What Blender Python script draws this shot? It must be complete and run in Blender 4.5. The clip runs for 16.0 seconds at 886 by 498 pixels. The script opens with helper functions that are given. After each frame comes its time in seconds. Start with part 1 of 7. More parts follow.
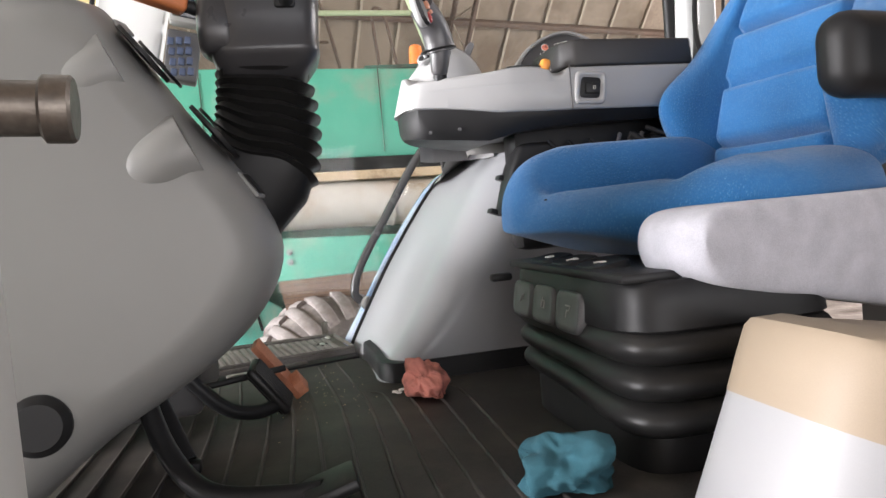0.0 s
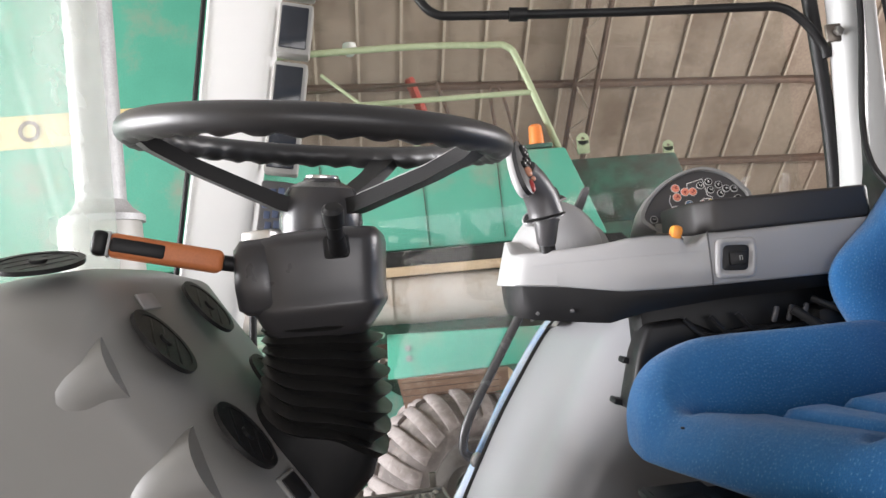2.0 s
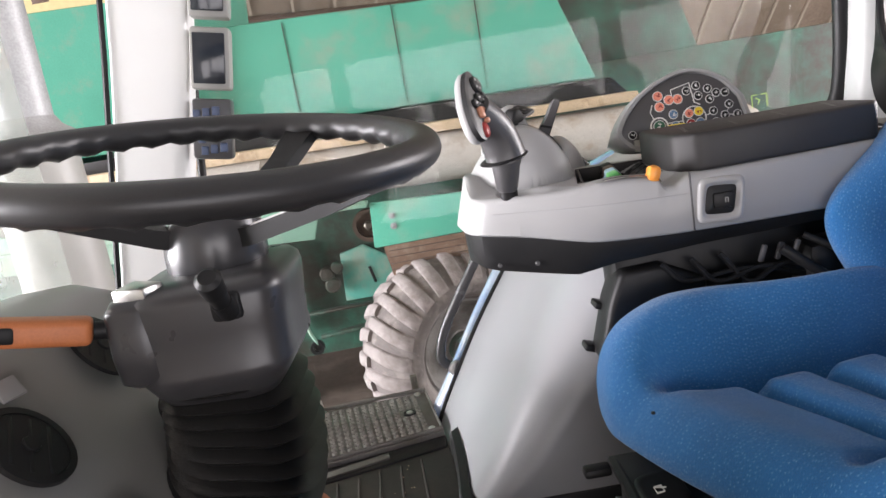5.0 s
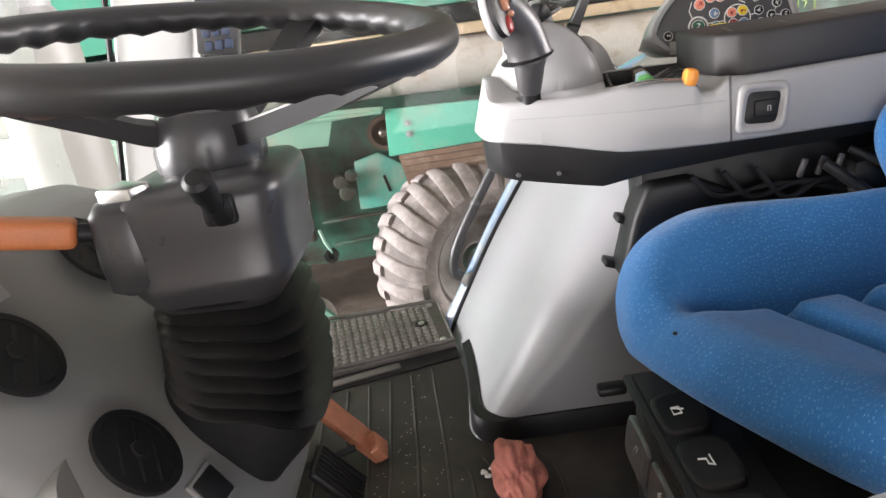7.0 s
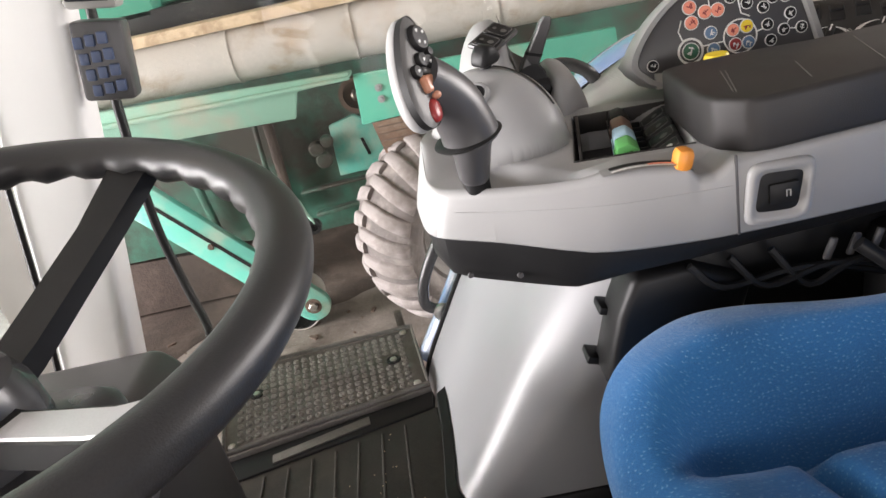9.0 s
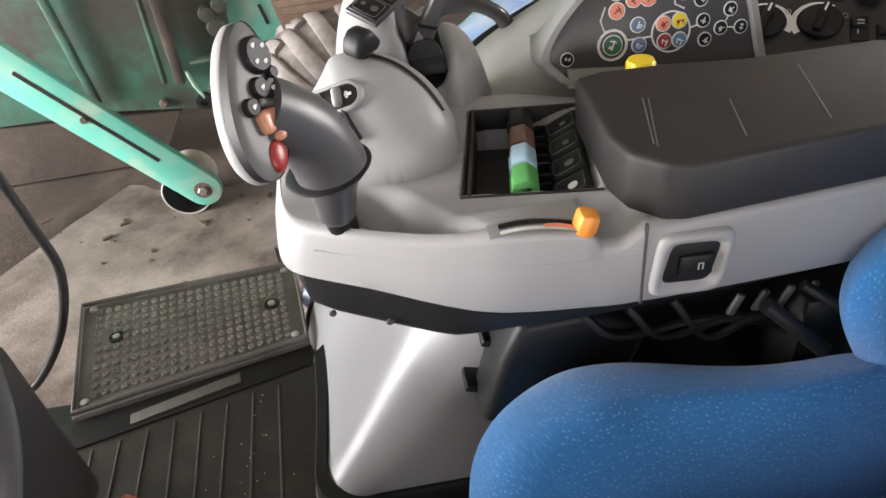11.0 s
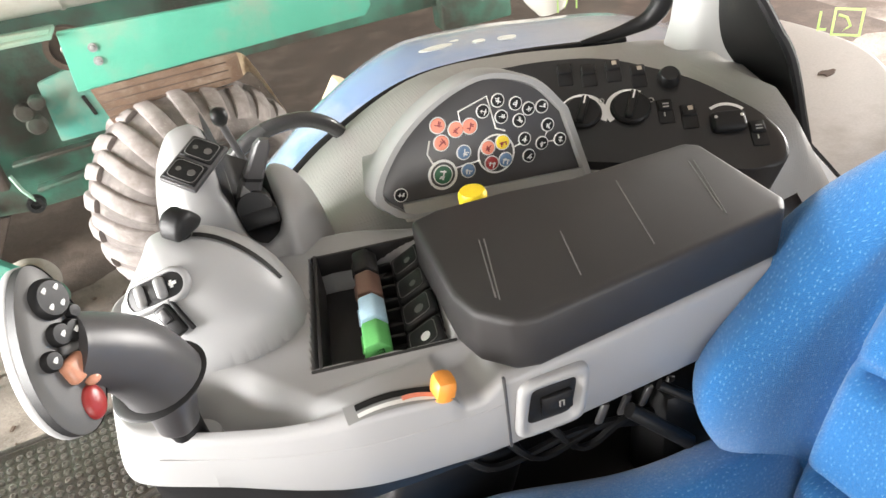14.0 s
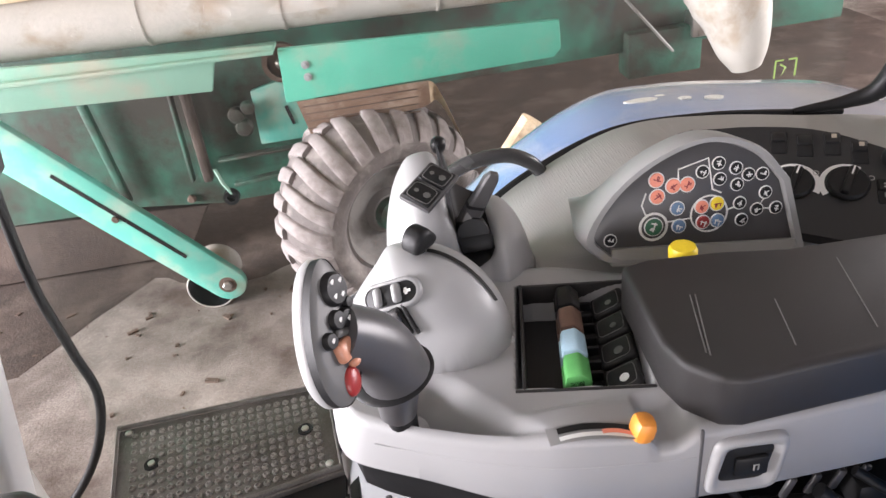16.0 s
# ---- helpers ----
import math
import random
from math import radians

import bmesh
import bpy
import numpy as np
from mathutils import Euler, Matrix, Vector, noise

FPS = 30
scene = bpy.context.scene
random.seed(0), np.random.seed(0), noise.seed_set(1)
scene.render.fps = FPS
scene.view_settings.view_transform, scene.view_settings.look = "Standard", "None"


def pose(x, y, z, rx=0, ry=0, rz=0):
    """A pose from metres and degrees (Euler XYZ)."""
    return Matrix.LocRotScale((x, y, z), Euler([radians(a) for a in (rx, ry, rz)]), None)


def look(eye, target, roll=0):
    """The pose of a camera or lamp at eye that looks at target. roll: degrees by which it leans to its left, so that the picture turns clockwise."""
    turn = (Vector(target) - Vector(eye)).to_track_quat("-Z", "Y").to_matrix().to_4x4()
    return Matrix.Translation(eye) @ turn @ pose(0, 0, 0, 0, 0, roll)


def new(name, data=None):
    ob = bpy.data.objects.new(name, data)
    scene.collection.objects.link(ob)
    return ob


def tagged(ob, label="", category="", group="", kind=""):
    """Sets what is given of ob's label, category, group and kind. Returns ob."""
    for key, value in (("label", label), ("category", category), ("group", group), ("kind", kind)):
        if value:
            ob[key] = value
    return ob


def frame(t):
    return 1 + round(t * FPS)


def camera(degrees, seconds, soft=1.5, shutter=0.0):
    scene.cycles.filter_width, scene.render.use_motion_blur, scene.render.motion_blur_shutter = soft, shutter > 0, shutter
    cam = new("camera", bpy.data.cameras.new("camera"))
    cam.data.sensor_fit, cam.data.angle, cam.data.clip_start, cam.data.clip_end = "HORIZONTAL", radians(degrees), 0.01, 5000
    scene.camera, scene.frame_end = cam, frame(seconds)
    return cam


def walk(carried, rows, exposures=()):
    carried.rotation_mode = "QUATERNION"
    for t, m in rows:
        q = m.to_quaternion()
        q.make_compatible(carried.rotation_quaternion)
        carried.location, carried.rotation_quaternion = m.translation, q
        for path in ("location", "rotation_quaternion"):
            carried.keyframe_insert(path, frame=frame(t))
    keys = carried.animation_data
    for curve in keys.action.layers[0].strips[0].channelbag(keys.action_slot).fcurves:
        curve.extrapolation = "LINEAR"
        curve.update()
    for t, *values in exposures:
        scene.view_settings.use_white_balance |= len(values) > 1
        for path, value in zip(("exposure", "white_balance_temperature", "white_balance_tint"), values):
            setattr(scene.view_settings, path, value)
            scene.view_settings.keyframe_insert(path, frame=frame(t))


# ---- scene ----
cam = camera(65.4, 16.0)
PATH = [
    (0, (0.147, -0.081, 1.652), (0.577, 1.87, 1.556), -5.1),
    (0.5, (0.172, -0.023, 1.702), (0.501, 1.95, 1.716), -4.6),
    (1, (0.276, 0.114, 1.824), (0.493, 2.101, 1.751), -9.1),
    (1.5, (0.285, 0.158, 1.9), (0.382, 2.155, 1.864), -8.8),
    (2, (0.263, 0.132, 1.928), (0.337, 2.129, 2.005), -6.2),
    (2.5, (0.231, 0.097, 1.902), (0.403, 2.089, 1.915), -5.0),
    (3, (0.268, 0.074, 1.944), (0.608, 2.044, 1.874), -7.6),
    (3.5, (0.275, 0.127, 1.961), (0.587, 2.102, 1.947), -8.4),
    (4, (0.339, 0.267, 2.023), (0.471, 2.247, 1.773), -10.9),
    (4.2, (0.368, 0.292, 2.067), (0.453, 2.265, 1.755), -11.1),
    (6.5, (0.377, 0.287, 2.147), (0.338, 2.21, 1.599), -8.8),
    (7, (0.375, 0.348, 2.106), (0.307, 2.237, 1.454), -9.2),
    (7.5, (0.377, 0.479, 2.104), (0.215, 2.342, 1.394), -11.6),
    (8, (0.437, 0.544, 2.128), (0.357, 2.325, 1.222), -14.8),
    (8.5, (0.468, 0.548, 2.19), (0.442, 2.349, 1.322), -13.7),
    (8.7, (0.481, 0.583, 2.214), (0.381, 2.403, 1.39), -14.7),
    (10.8, (0.549, 0.872, 2.326), (0.581, 2.451, 1.1), -7.0),
    (11, (0.575, 0.871, 2.33), (0.649, 2.452, 1.107), -7.8),
    (11.5, (0.618, 0.941, 2.366), (0.954, 2.413, 1.055), -5.9),
    (12, (0.626, 0.974, 2.391), (1.031, 2.471, 1.128), -6.3),
    (12.5, (0.621, 0.961, 2.407), (1.063, 2.474, 1.176), -5.2),
    (13, (0.627, 0.96, 2.411), (1.167, 2.441, 1.18), -5.3),
    (13.5, (0.635, 0.961, 2.408), (1.189, 2.423, 1.16), -6.3),
    (14, (0.633, 0.949, 2.408), (1.072, 2.506, 1.231), -9.4),
    (14.5, (0.635, 0.935, 2.42), (0.996, 2.534, 1.274), -10.2),
    (15, (0.625, 0.942, 2.427), (0.994, 2.568, 1.322), -8.9),
    (15.5, (0.594, 0.931, 2.435), (0.822, 2.589, 1.34), -9.1),
    (16, (0.552, 0.92, 2.451), (0.62, 2.624, 1.406), -8.3),
]
walk(cam, [(t, look(eye, target, roll)) for t, eye, target, roll in PATH], [(0, 0.2, 6425, 14), (1, 0.05, 6425, 14), (2, -0.03, 6400, 14), (3, 0.03, 6350, 16), (4, 0.0, 6375, 18), (6.5, 0.22, 6480, 15), (7.5, 0.32, 6600, 15), (8.5, 0.05, 6650, 15), (11, 0.12, 6600, 14), (12, 0.65, 6600, 10), (13.0, 0.76, 6700, 10), (13.5, 0.78, 6700, 10), (14.5, 0.72, 6550, 11), (15.5, 0.52, 6450, 14), (16, 0.3, 6375, 19)])

# ---- light ----
world = bpy.data.worlds.new("sky")
scene.world = world
world.use_nodes = True
wn = world.node_tree.nodes
sky = wn.new("ShaderNodeTexSky")
sky.sky_type, sky.sun_disc, sky.sun_elevation, sky.sun_rotation = "NISHITA", False, radians(38), radians(200)
world.node_tree.links.new(sky.outputs[0], wn["Background"].inputs[0])
wn["Background"].inputs[1].default_value = 0.05


def area_light(name, eye, target, width, height, watts, tint):
    """A wide area lamp: daylight at the shed's open sides, plus one added fill."""
    lamp = bpy.data.lights.new(name, "AREA")
    lamp.shape, lamp.size, lamp.size_y, lamp.energy, lamp.color = "RECTANGLE", width, height, watts, tint
    ob = new(name, lamp)
    ob.matrix_world = look(eye, target)
    return ob


area_light("daylight_gate", (2.2, -7.6, 1.6), (0.3, 2.0, 1.8), 9.0, 2.8, 430, (1.0, 0.98, 0.965))
area_light("daylight_front", (-11.5, 1.8, 2.7), (0.0, 2.4, 1.7), 7.5, 4.6, 4800, (1.0, 0.985, 0.985))
# Added fill before the solid end wall, which has no opening.
area_light("fill_far", (9.6, 4.2, 2.6), (1.0, 3.6, 1.2), 5.0, 3.4, 1150, (1.0, 0.975, 0.95))

# ---- materials ----


def material(name, color, rough=0.5, metal=0.0, vary=0.12, scale=30.0, fine=400.0, bump=0.15, depth=0.001, stain=None, stain_amount=0.0, stain_scale=4.0, coat=0.0, sheen=0.0, spec=0.5):
    """A surface with fine grain, soft variation and, if asked, stains of another colour."""
    m = bpy.data.materials.new(name)
    m.use_nodes = True
    t = m.node_tree
    b = t.nodes["Principled BSDF"]
    link = t.links.new
    where = t.nodes.new("ShaderNodeTexCoord")
    broad, grain = t.nodes.new("ShaderNodeTexNoise"), t.nodes.new("ShaderNodeTexNoise")
    for n, sc, det in ((broad, scale, 4), (grain, fine, 2)):
        n.inputs["Scale"].default_value, n.inputs["Detail"].default_value = sc, det
        link(where.outputs["Object"], n.inputs["Vector"])
    add = t.nodes.new("ShaderNodeMath")
    add.operation = "ADD"
    link(broad.outputs[0], add.inputs[0])
    link(grain.outputs[0], add.inputs[1])
    rng = t.nodes.new("ShaderNodeMapRange")
    rng.inputs[1].default_value, rng.inputs[2].default_value = 0.6, 1.4
    rng.inputs[3].default_value, rng.inputs[4].default_value = 1 - vary, 1 + vary
    link(add.outputs[0], rng.inputs[0])
    mul = t.nodes.new("ShaderNodeMix")
    mul.data_type, mul.blend_type = "RGBA", "MULTIPLY"
    mul.inputs[0].default_value = 1.0
    mul.inputs[6].default_value = (*color, 1)
    link(rng.outputs[0], mul.inputs[7])
    out = mul.outputs[2]
    if stain:
        spot = t.nodes.new("ShaderNodeTexNoise")
        spot.inputs["Scale"].default_value, spot.inputs["Detail"].default_value, spot.inputs["Roughness"].default_value = stain_scale, 8, 0.65
        link(where.outputs["Object"], spot.inputs["Vector"])
        cut = t.nodes.new("ShaderNodeMapRange")
        cut.inputs[1].default_value, cut.inputs[2].default_value = 0.62 - 0.35 * stain_amount, 0.75 - 0.2 * stain_amount
        link(spot.outputs[0], cut.inputs[0])
        blend = t.nodes.new("ShaderNodeMix")
        blend.data_type = "RGBA"
        link(cut.outputs[0], blend.inputs[0])
        link(out, blend.inputs[6])
        blend.inputs[7].default_value = (*stain, 1)
        out = blend.outputs[2]
    link(out, b.inputs["Base Color"])
    rr = t.nodes.new("ShaderNodeMapRange")
    rr.inputs[3].default_value, rr.inputs[4].default_value = max(0.02, rough - 0.08), min(1, rough + 0.08)
    link(broad.outputs[0], rr.inputs[0])
    link(rr.outputs[0], b.inputs["Roughness"])
    b.inputs["Metallic"].default_value, b.inputs["Coat Weight"].default_value, b.inputs["Sheen Weight"].default_value = metal, coat, sheen
    b.inputs["Specular IOR Level"].default_value = spec
    if bump:
        bp = t.nodes.new("ShaderNodeBump")
        bp.inputs["Strength"].default_value, bp.inputs["Distance"].default_value = bump, depth
        link(add.outputs[0], bp.inputs["Height"])
        link(bp.outputs[0], b.inputs["Normal"])
    return m


def weave(name, color, fleck, amount=0.5):
    """Seat cloth: a fine weave with small pale stitched dashes spread over it."""
    m = material(name, color, 0.9, vary=0.24, scale=9, fine=900, bump=0.6, depth=0.002, sheen=0.25, spec=0.2)
    t = m.node_tree
    b = t.nodes["Principled BSDF"]
    link = t.links.new
    old = b.inputs["Base Color"].links[0].from_socket

    def calc(op, x, y=None):
        n = t.nodes.new("ShaderNodeMath")
        n.operation = op
        for sock, v in zip(n.inputs, (x, y)):
            if v is None:
                continue
            if isinstance(v, (int, float)):
                sock.default_value = v
            else:
                link(v, sock)
        return n.outputs[0]

    def below(v, edge):
        n = t.nodes.new("ShaderNodeMapRange")
        n.inputs[1].default_value, n.inputs[2].default_value, n.inputs[3].default_value, n.inputs[4].default_value = edge * 0.6, edge * 1.3, 1, 0
        link(v, n.inputs[0])
        return n.outputs[0]

    uv, big, vor, off, sep = (t.nodes.new(k) for k in ("ShaderNodeTexCoord", "ShaderNodeVectorMath", "ShaderNodeTexVoronoi", "ShaderNodeVectorMath", "ShaderNodeSeparateXYZ"))
    big.operation, off.operation = "MULTIPLY", "SUBTRACT"
    big.inputs[1].default_value = (165, 165, 165)
    vor.voronoi_dimensions = "2D"
    vor.inputs["Scale"].default_value, vor.inputs["Randomness"].default_value = 1.0, 0.75
    link(uv.outputs["UV"], big.inputs[0])
    link(big.outputs[0], vor.inputs["Vector"])
    link(big.outputs[0], off.inputs[0])
    link(vor.outputs["Position"], off.inputs[1])
    link(off.outputs[0], sep.inputs[0])
    ax, ay = calc("ABSOLUTE", sep.outputs[0]), calc("ABSOLUTE", sep.outputs[1])
    dash = calc("MULTIPLY", below(ax, 0.26), below(ay, 0.07))
    tick = calc("MULTIPLY", below(ax, 0.06), below(calc("ABSOLUTE", calc("ADD", sep.outputs[1], -0.10)), 0.14))
    hue = t.nodes.new("ShaderNodeSeparateColor")
    link(vor.outputs["Color"], hue.inputs[0])
    some = calc("MULTIPLY", calc("MAXIMUM", dash, tick), calc("MULTIPLY", hue.outputs[0], amount))
    ply = t.nodes.new("ShaderNodeTexWave")
    ply.inputs["Scale"].default_value, ply.inputs["Distortion"].default_value = 260, 1.5
    link(uv.outputs["UV"], ply.inputs["Vector"])
    grain = t.nodes.new("ShaderNodeMix")
    grain.data_type, grain.blend_type = "RGBA", "MULTIPLY"
    grain.inputs[0].default_value = 0.28
    link(old, grain.inputs[6])
    link(ply.outputs["Color"], grain.inputs[7])
    mix = t.nodes.new("ShaderNodeMix")
    mix.data_type = "RGBA"
    link(some, mix.inputs[0])
    link(grain.outputs[2], mix.inputs[6])
    mix.inputs[7].default_value = (*fleck, 1)
    link(mix.outputs[2], b.inputs["Base Color"])
    return m


def glass_material(name, tint, dust):
    """A thin dusty pane: mostly clear, a mirror at grazing angles, a veil of dust and painted haze."""
    m = bpy.data.materials.new(name)
    m.use_nodes = True
    t = m.node_tree
    t.nodes.remove(t.nodes["Principled BSDF"])
    clear, gloss, veil = t.nodes.new("ShaderNodeBsdfTransparent"), t.nodes.new("ShaderNodeBsdfGlossy"), t.nodes.new("ShaderNodeBsdfDiffuse")
    clear.inputs[0].default_value = (*tint, 1)
    gloss.inputs["Roughness"].default_value = 0.02
    veil.inputs[0].default_value = (0.75, 0.78, 0.74, 1)
    tilt, power, fres = t.nodes.new("ShaderNodeLayerWeight"), t.nodes.new("ShaderNodeMath"), t.nodes.new("ShaderNodeMath")
    power.operation, power.inputs[1].default_value = "POWER", 5.0
    fres.operation, fres.inputs[1].default_value, fres.inputs[2].default_value = "MULTIPLY_ADD", 0.55, 0.012
    t.links.new(tilt.outputs["Facing"], power.inputs[0])
    t.links.new(power.outputs[0], fres.inputs[0])
    a, b = t.nodes.new("ShaderNodeMixShader"), t.nodes.new("ShaderNodeMixShader")
    t.links.new(fres.outputs[0], a.inputs[0])
    t.links.new(clear.outputs[0], a.inputs[1])
    t.links.new(gloss.outputs[0], a.inputs[2])
    n = t.nodes.new("ShaderNodeTexNoise")
    n.inputs["Scale"].default_value, n.inputs["Detail"].default_value = 5, 6
    rng = t.nodes.new("ShaderNodeMapRange")
    rng.inputs[1].default_value, rng.inputs[2].default_value, rng.inputs[3].default_value, rng.inputs[4].default_value = 0.3, 0.7, dust * 0.4, dust * 1.6
    t.links.new(n.outputs[0], rng.inputs[0])
    t.links.new(rng.outputs[0], b.inputs[0])
    t.links.new(a.outputs[0], b.inputs[1])
    t.links.new(veil.outputs[0], b.inputs[2])
    t.links.new(b.outputs[0], t.nodes["Material Output"].inputs[0])
    return m


SILVER = material("silver_plastic", (0.335, 0.335, 0.334), 0.40, vary=0.03, scale=9, fine=1500, bump=0.12, depth=0.0004)
GREY = material("grey_plastic", (0.33, 0.325, 0.305), 0.45, vary=0.04, scale=9, fine=1500, bump=0.15, depth=0.0004)
PALE = material("pale_trim_plastic", (0.80, 0.80, 0.79), 0.5, vary=0.03, scale=8, fine=1200, bump=0.12, depth=0.0004)
ARCH = material("arch_plastic", (0.285, 0.29, 0.30), 0.33, vary=0.04, scale=8, fine=1300, bump=0.12, depth=0.0004)
DARKFACE = material("joystick_face_plastic", (0.11, 0.108, 0.104), 0.45, vary=0.06, scale=12, fine=1400, bump=0.15, depth=0.0005)
DARKGREY = material("dark_grey_plastic", (0.072, 0.070, 0.072), 0.34, vary=0.08, scale=12, fine=1400, bump=0.2, depth=0.0005)
HOUSING = material("column_housing_plastic", (0.042, 0.041, 0.043), 0.30, vary=0.08, scale=12, fine=1400, bump=0.2, depth=0.0005)
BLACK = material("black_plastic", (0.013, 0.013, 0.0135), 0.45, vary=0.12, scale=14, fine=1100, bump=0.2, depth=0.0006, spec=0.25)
PADBLACK = material("armrest_vinyl", (0.021, 0.0195, 0.0192), 0.52, vary=0.10, scale=12, fine=900, bump=0.35, depth=0.0007)
RUBBER = material("rubber", (0.014, 0.0138, 0.0135), 0.40, vary=0.2, scale=10, fine=500, bump=0.25, depth=0.001, stain=(0.032, 0.028, 0.024), stain_amount=0.15, stain_scale=9, spec=0.3)
MATRUBBER = material("floor_mat_rubber", (0.046, 0.042, 0.039), 0.55, vary=0.35, scale=8, fine=350, bump=0.3, depth=0.001, stain=(0.075, 0.066, 0.056), stain_amount=0.5, stain_scale=6, spec=0.18)
BLUECLOTH = weave("blue_seat_cloth", (0.023, 0.145, 0.36), (0.34, 0.58, 0.80), 0.32)
GREYCLOTH = material("grey_seat_cloth", (0.43, 0.43, 0.47), 0.9, vary=0.22, scale=25, fine=700, bump=0.5, depth=0.0015, sheen=0.2, spec=0.2)
BEIGE = material("beige_vinyl", (0.27, 0.215, 0.155), 0.6, vary=0.06, scale=10, fine=800, bump=0.2)
GREEN = material("green_paint", (0.085, 0.40, 0.285), 0.4, vary=0.12, scale=5, fine=120, bump=0.1, depth=0.001, stain=(0.24, 0.34, 0.26), stain_amount=0.32, stain_scale=2.5)
# Dirty green paint, also darkened for the shade below the hood.
DIRTYSHADEGREEN = material("dirty_shaded_green_paint", (0.042, 0.165, 0.115), 0.6, vary=0.45, scale=6, fine=120, bump=0.3, depth=0.002, stain=(0.048, 0.042, 0.032), stain_amount=0.75, stain_scale=2.2)
FADEDGREEN = material("faded_green_paint", (0.27, 0.50, 0.39), 0.5, vary=0.15, scale=5, fine=120, bump=0.1, depth=0.001, stain=(0.42, 0.45, 0.36), stain_amount=0.45, stain_scale=3)
# Darker copy of the tyre rubber, for the shade between the lugs.
TYREDARK = material("shaded_tyre_rubber", (0.13, 0.112, 0.108), 0.9, vary=0.3, scale=8, fine=160, bump=0.35, depth=0.003, stain=(0.26, 0.23, 0.215), stain_amount=0.4, stain_scale=6)
RIMGREY = material("dusty_rim_paint", (0.20, 0.185, 0.175), 0.7, vary=0.25, scale=7, fine=140, bump=0.25, depth=0.002, stain=(0.10, 0.085, 0.075), stain_amount=0.4, stain_scale=5)
SPOKE = material("pale_spoke_face", (0.62, 0.62, 0.63), 0.32, metal=0.0, vary=0.1, scale=12, fine=700, bump=0.1)
ARMGREEN = material("bright_green_paint", (0.13, 0.52, 0.42), 0.42, vary=0.1, scale=6, fine=120, bump=0.1, stain=(0.36, 0.52, 0.42), stain_amount=0.45, stain_scale=4)
CREAM = material("cream_tube_paint", (0.50, 0.475, 0.435), 0.55, vary=0.14, scale=4, fine=90, bump=0.15, depth=0.002, stain=(0.33, 0.25, 0.17), stain_amount=0.35, stain_scale=3)
BOARD = material("sandy_board", (0.58, 0.45, 0.30), 0.7, vary=0.2, scale=7, fine=120, bump=0.3, depth=0.002, stain=(0.30, 0.20, 0.12), stain_amount=0.35, stain_scale=6)
FLAPBROWN = material("brown_canvas", (0.20, 0.125, 0.085), 0.8, vary=0.3, scale=9, fine=140, bump=0.4, depth=0.002, stain=(0.33, 0.25, 0.19), stain_amount=0.4, stain_scale=8)
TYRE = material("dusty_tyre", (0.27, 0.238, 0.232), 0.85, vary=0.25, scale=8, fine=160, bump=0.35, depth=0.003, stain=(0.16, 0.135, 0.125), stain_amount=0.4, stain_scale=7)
CONCRETE = material("dusty_concrete", (0.28, 0.242, 0.215), 0.85, vary=0.40, scale=2.2, fine=70, bump=0.5, depth=0.005, stain=(0.075, 0.053, 0.041), stain_amount=0.62, stain_scale=1.15)
PLATE = material("worn_step_metal", (0.15, 0.138, 0.128), 0.5, metal=0.25, vary=0.3, scale=9, fine=250, bump=0.3, depth=0.001, stain=(0.10, 0.09, 0.075), stain_amount=0.35, stain_scale=10)
STUD = material("rubbed_stud_metal", (0.27, 0.255, 0.235), 0.45, metal=0.4, vary=0.25, scale=15, fine=250, bump=0.2, depth=0.0005)
STEEL = material("steel", (0.62, 0.61, 0.59), 0.3, metal=1.0, vary=0.1, scale=20, fine=300, bump=0.1)
BRONZE = material("worn_steel", (0.16, 0.14, 0.12), 0.4, metal=0.8, vary=0.3, scale=30, fine=300, bump=0.2)
# Pale patches in the blue paint reflected sheen as well as scuffs.
BLUEPAINT = material("blue_fender_paint", (0.25, 0.41, 0.76), 0.2, vary=0.06, scale=6, fine=200, bump=0.03, coat=0.7, stain=(0.60, 0.65, 0.74), stain_amount=0.5, stain_scale=4)
DASH = material("dash_plastic", (0.215, 0.213, 0.204), 0.42, vary=0.05, scale=9, fine=1500, bump=0.15, depth=0.0004)
PILLARGREY = material("rear_pillar_plastic", (0.46, 0.47, 0.46), 0.5, vary=0.05, scale=8, fine=1200, bump=0.12, depth=0.0004)
TRIMGREY = material("pale_fender_trim", (0.29, 0.29, 0.295), 0.5, vary=0.05, scale=8, fine=1200, bump=0.12, depth=0.0004)
RIMBLACK = material("wheel_rim_rubber", (0.026, 0.026, 0.027), 0.38, vary=0.15, scale=14, fine=900, bump=0.2, depth=0.0006)
GALVANISED = material("galvanised_pipe", (0.36, 0.365, 0.37), 0.5, metal=0.2, vary=0.2, scale=20, fine=160, bump=0.2, depth=0.0006)
HUBGREY = material("satin_hub_plastic", (0.050, 0.050, 0.053), 0.24, vary=0.08, scale=12, fine=1200, bump=0.1, depth=0.0004)
CLIMATEBLACK = material("climate_panel_plastic", (0.014, 0.014, 0.0145), 0.45, vary=0.1, scale=14, fine=1100, bump=0.2, depth=0.0005)
PANELGREY = material("panel_frame_plastic", (0.27, 0.27, 0.265), 0.4, vary=0.04, scale=9, fine=1500, bump=0.15, depth=0.0004)
RAILGREY = material("worn_rail_paint", (0.06, 0.06, 0.062), 0.26, vary=0.2, scale=14, fine=500, bump=0.15, depth=0.0005)


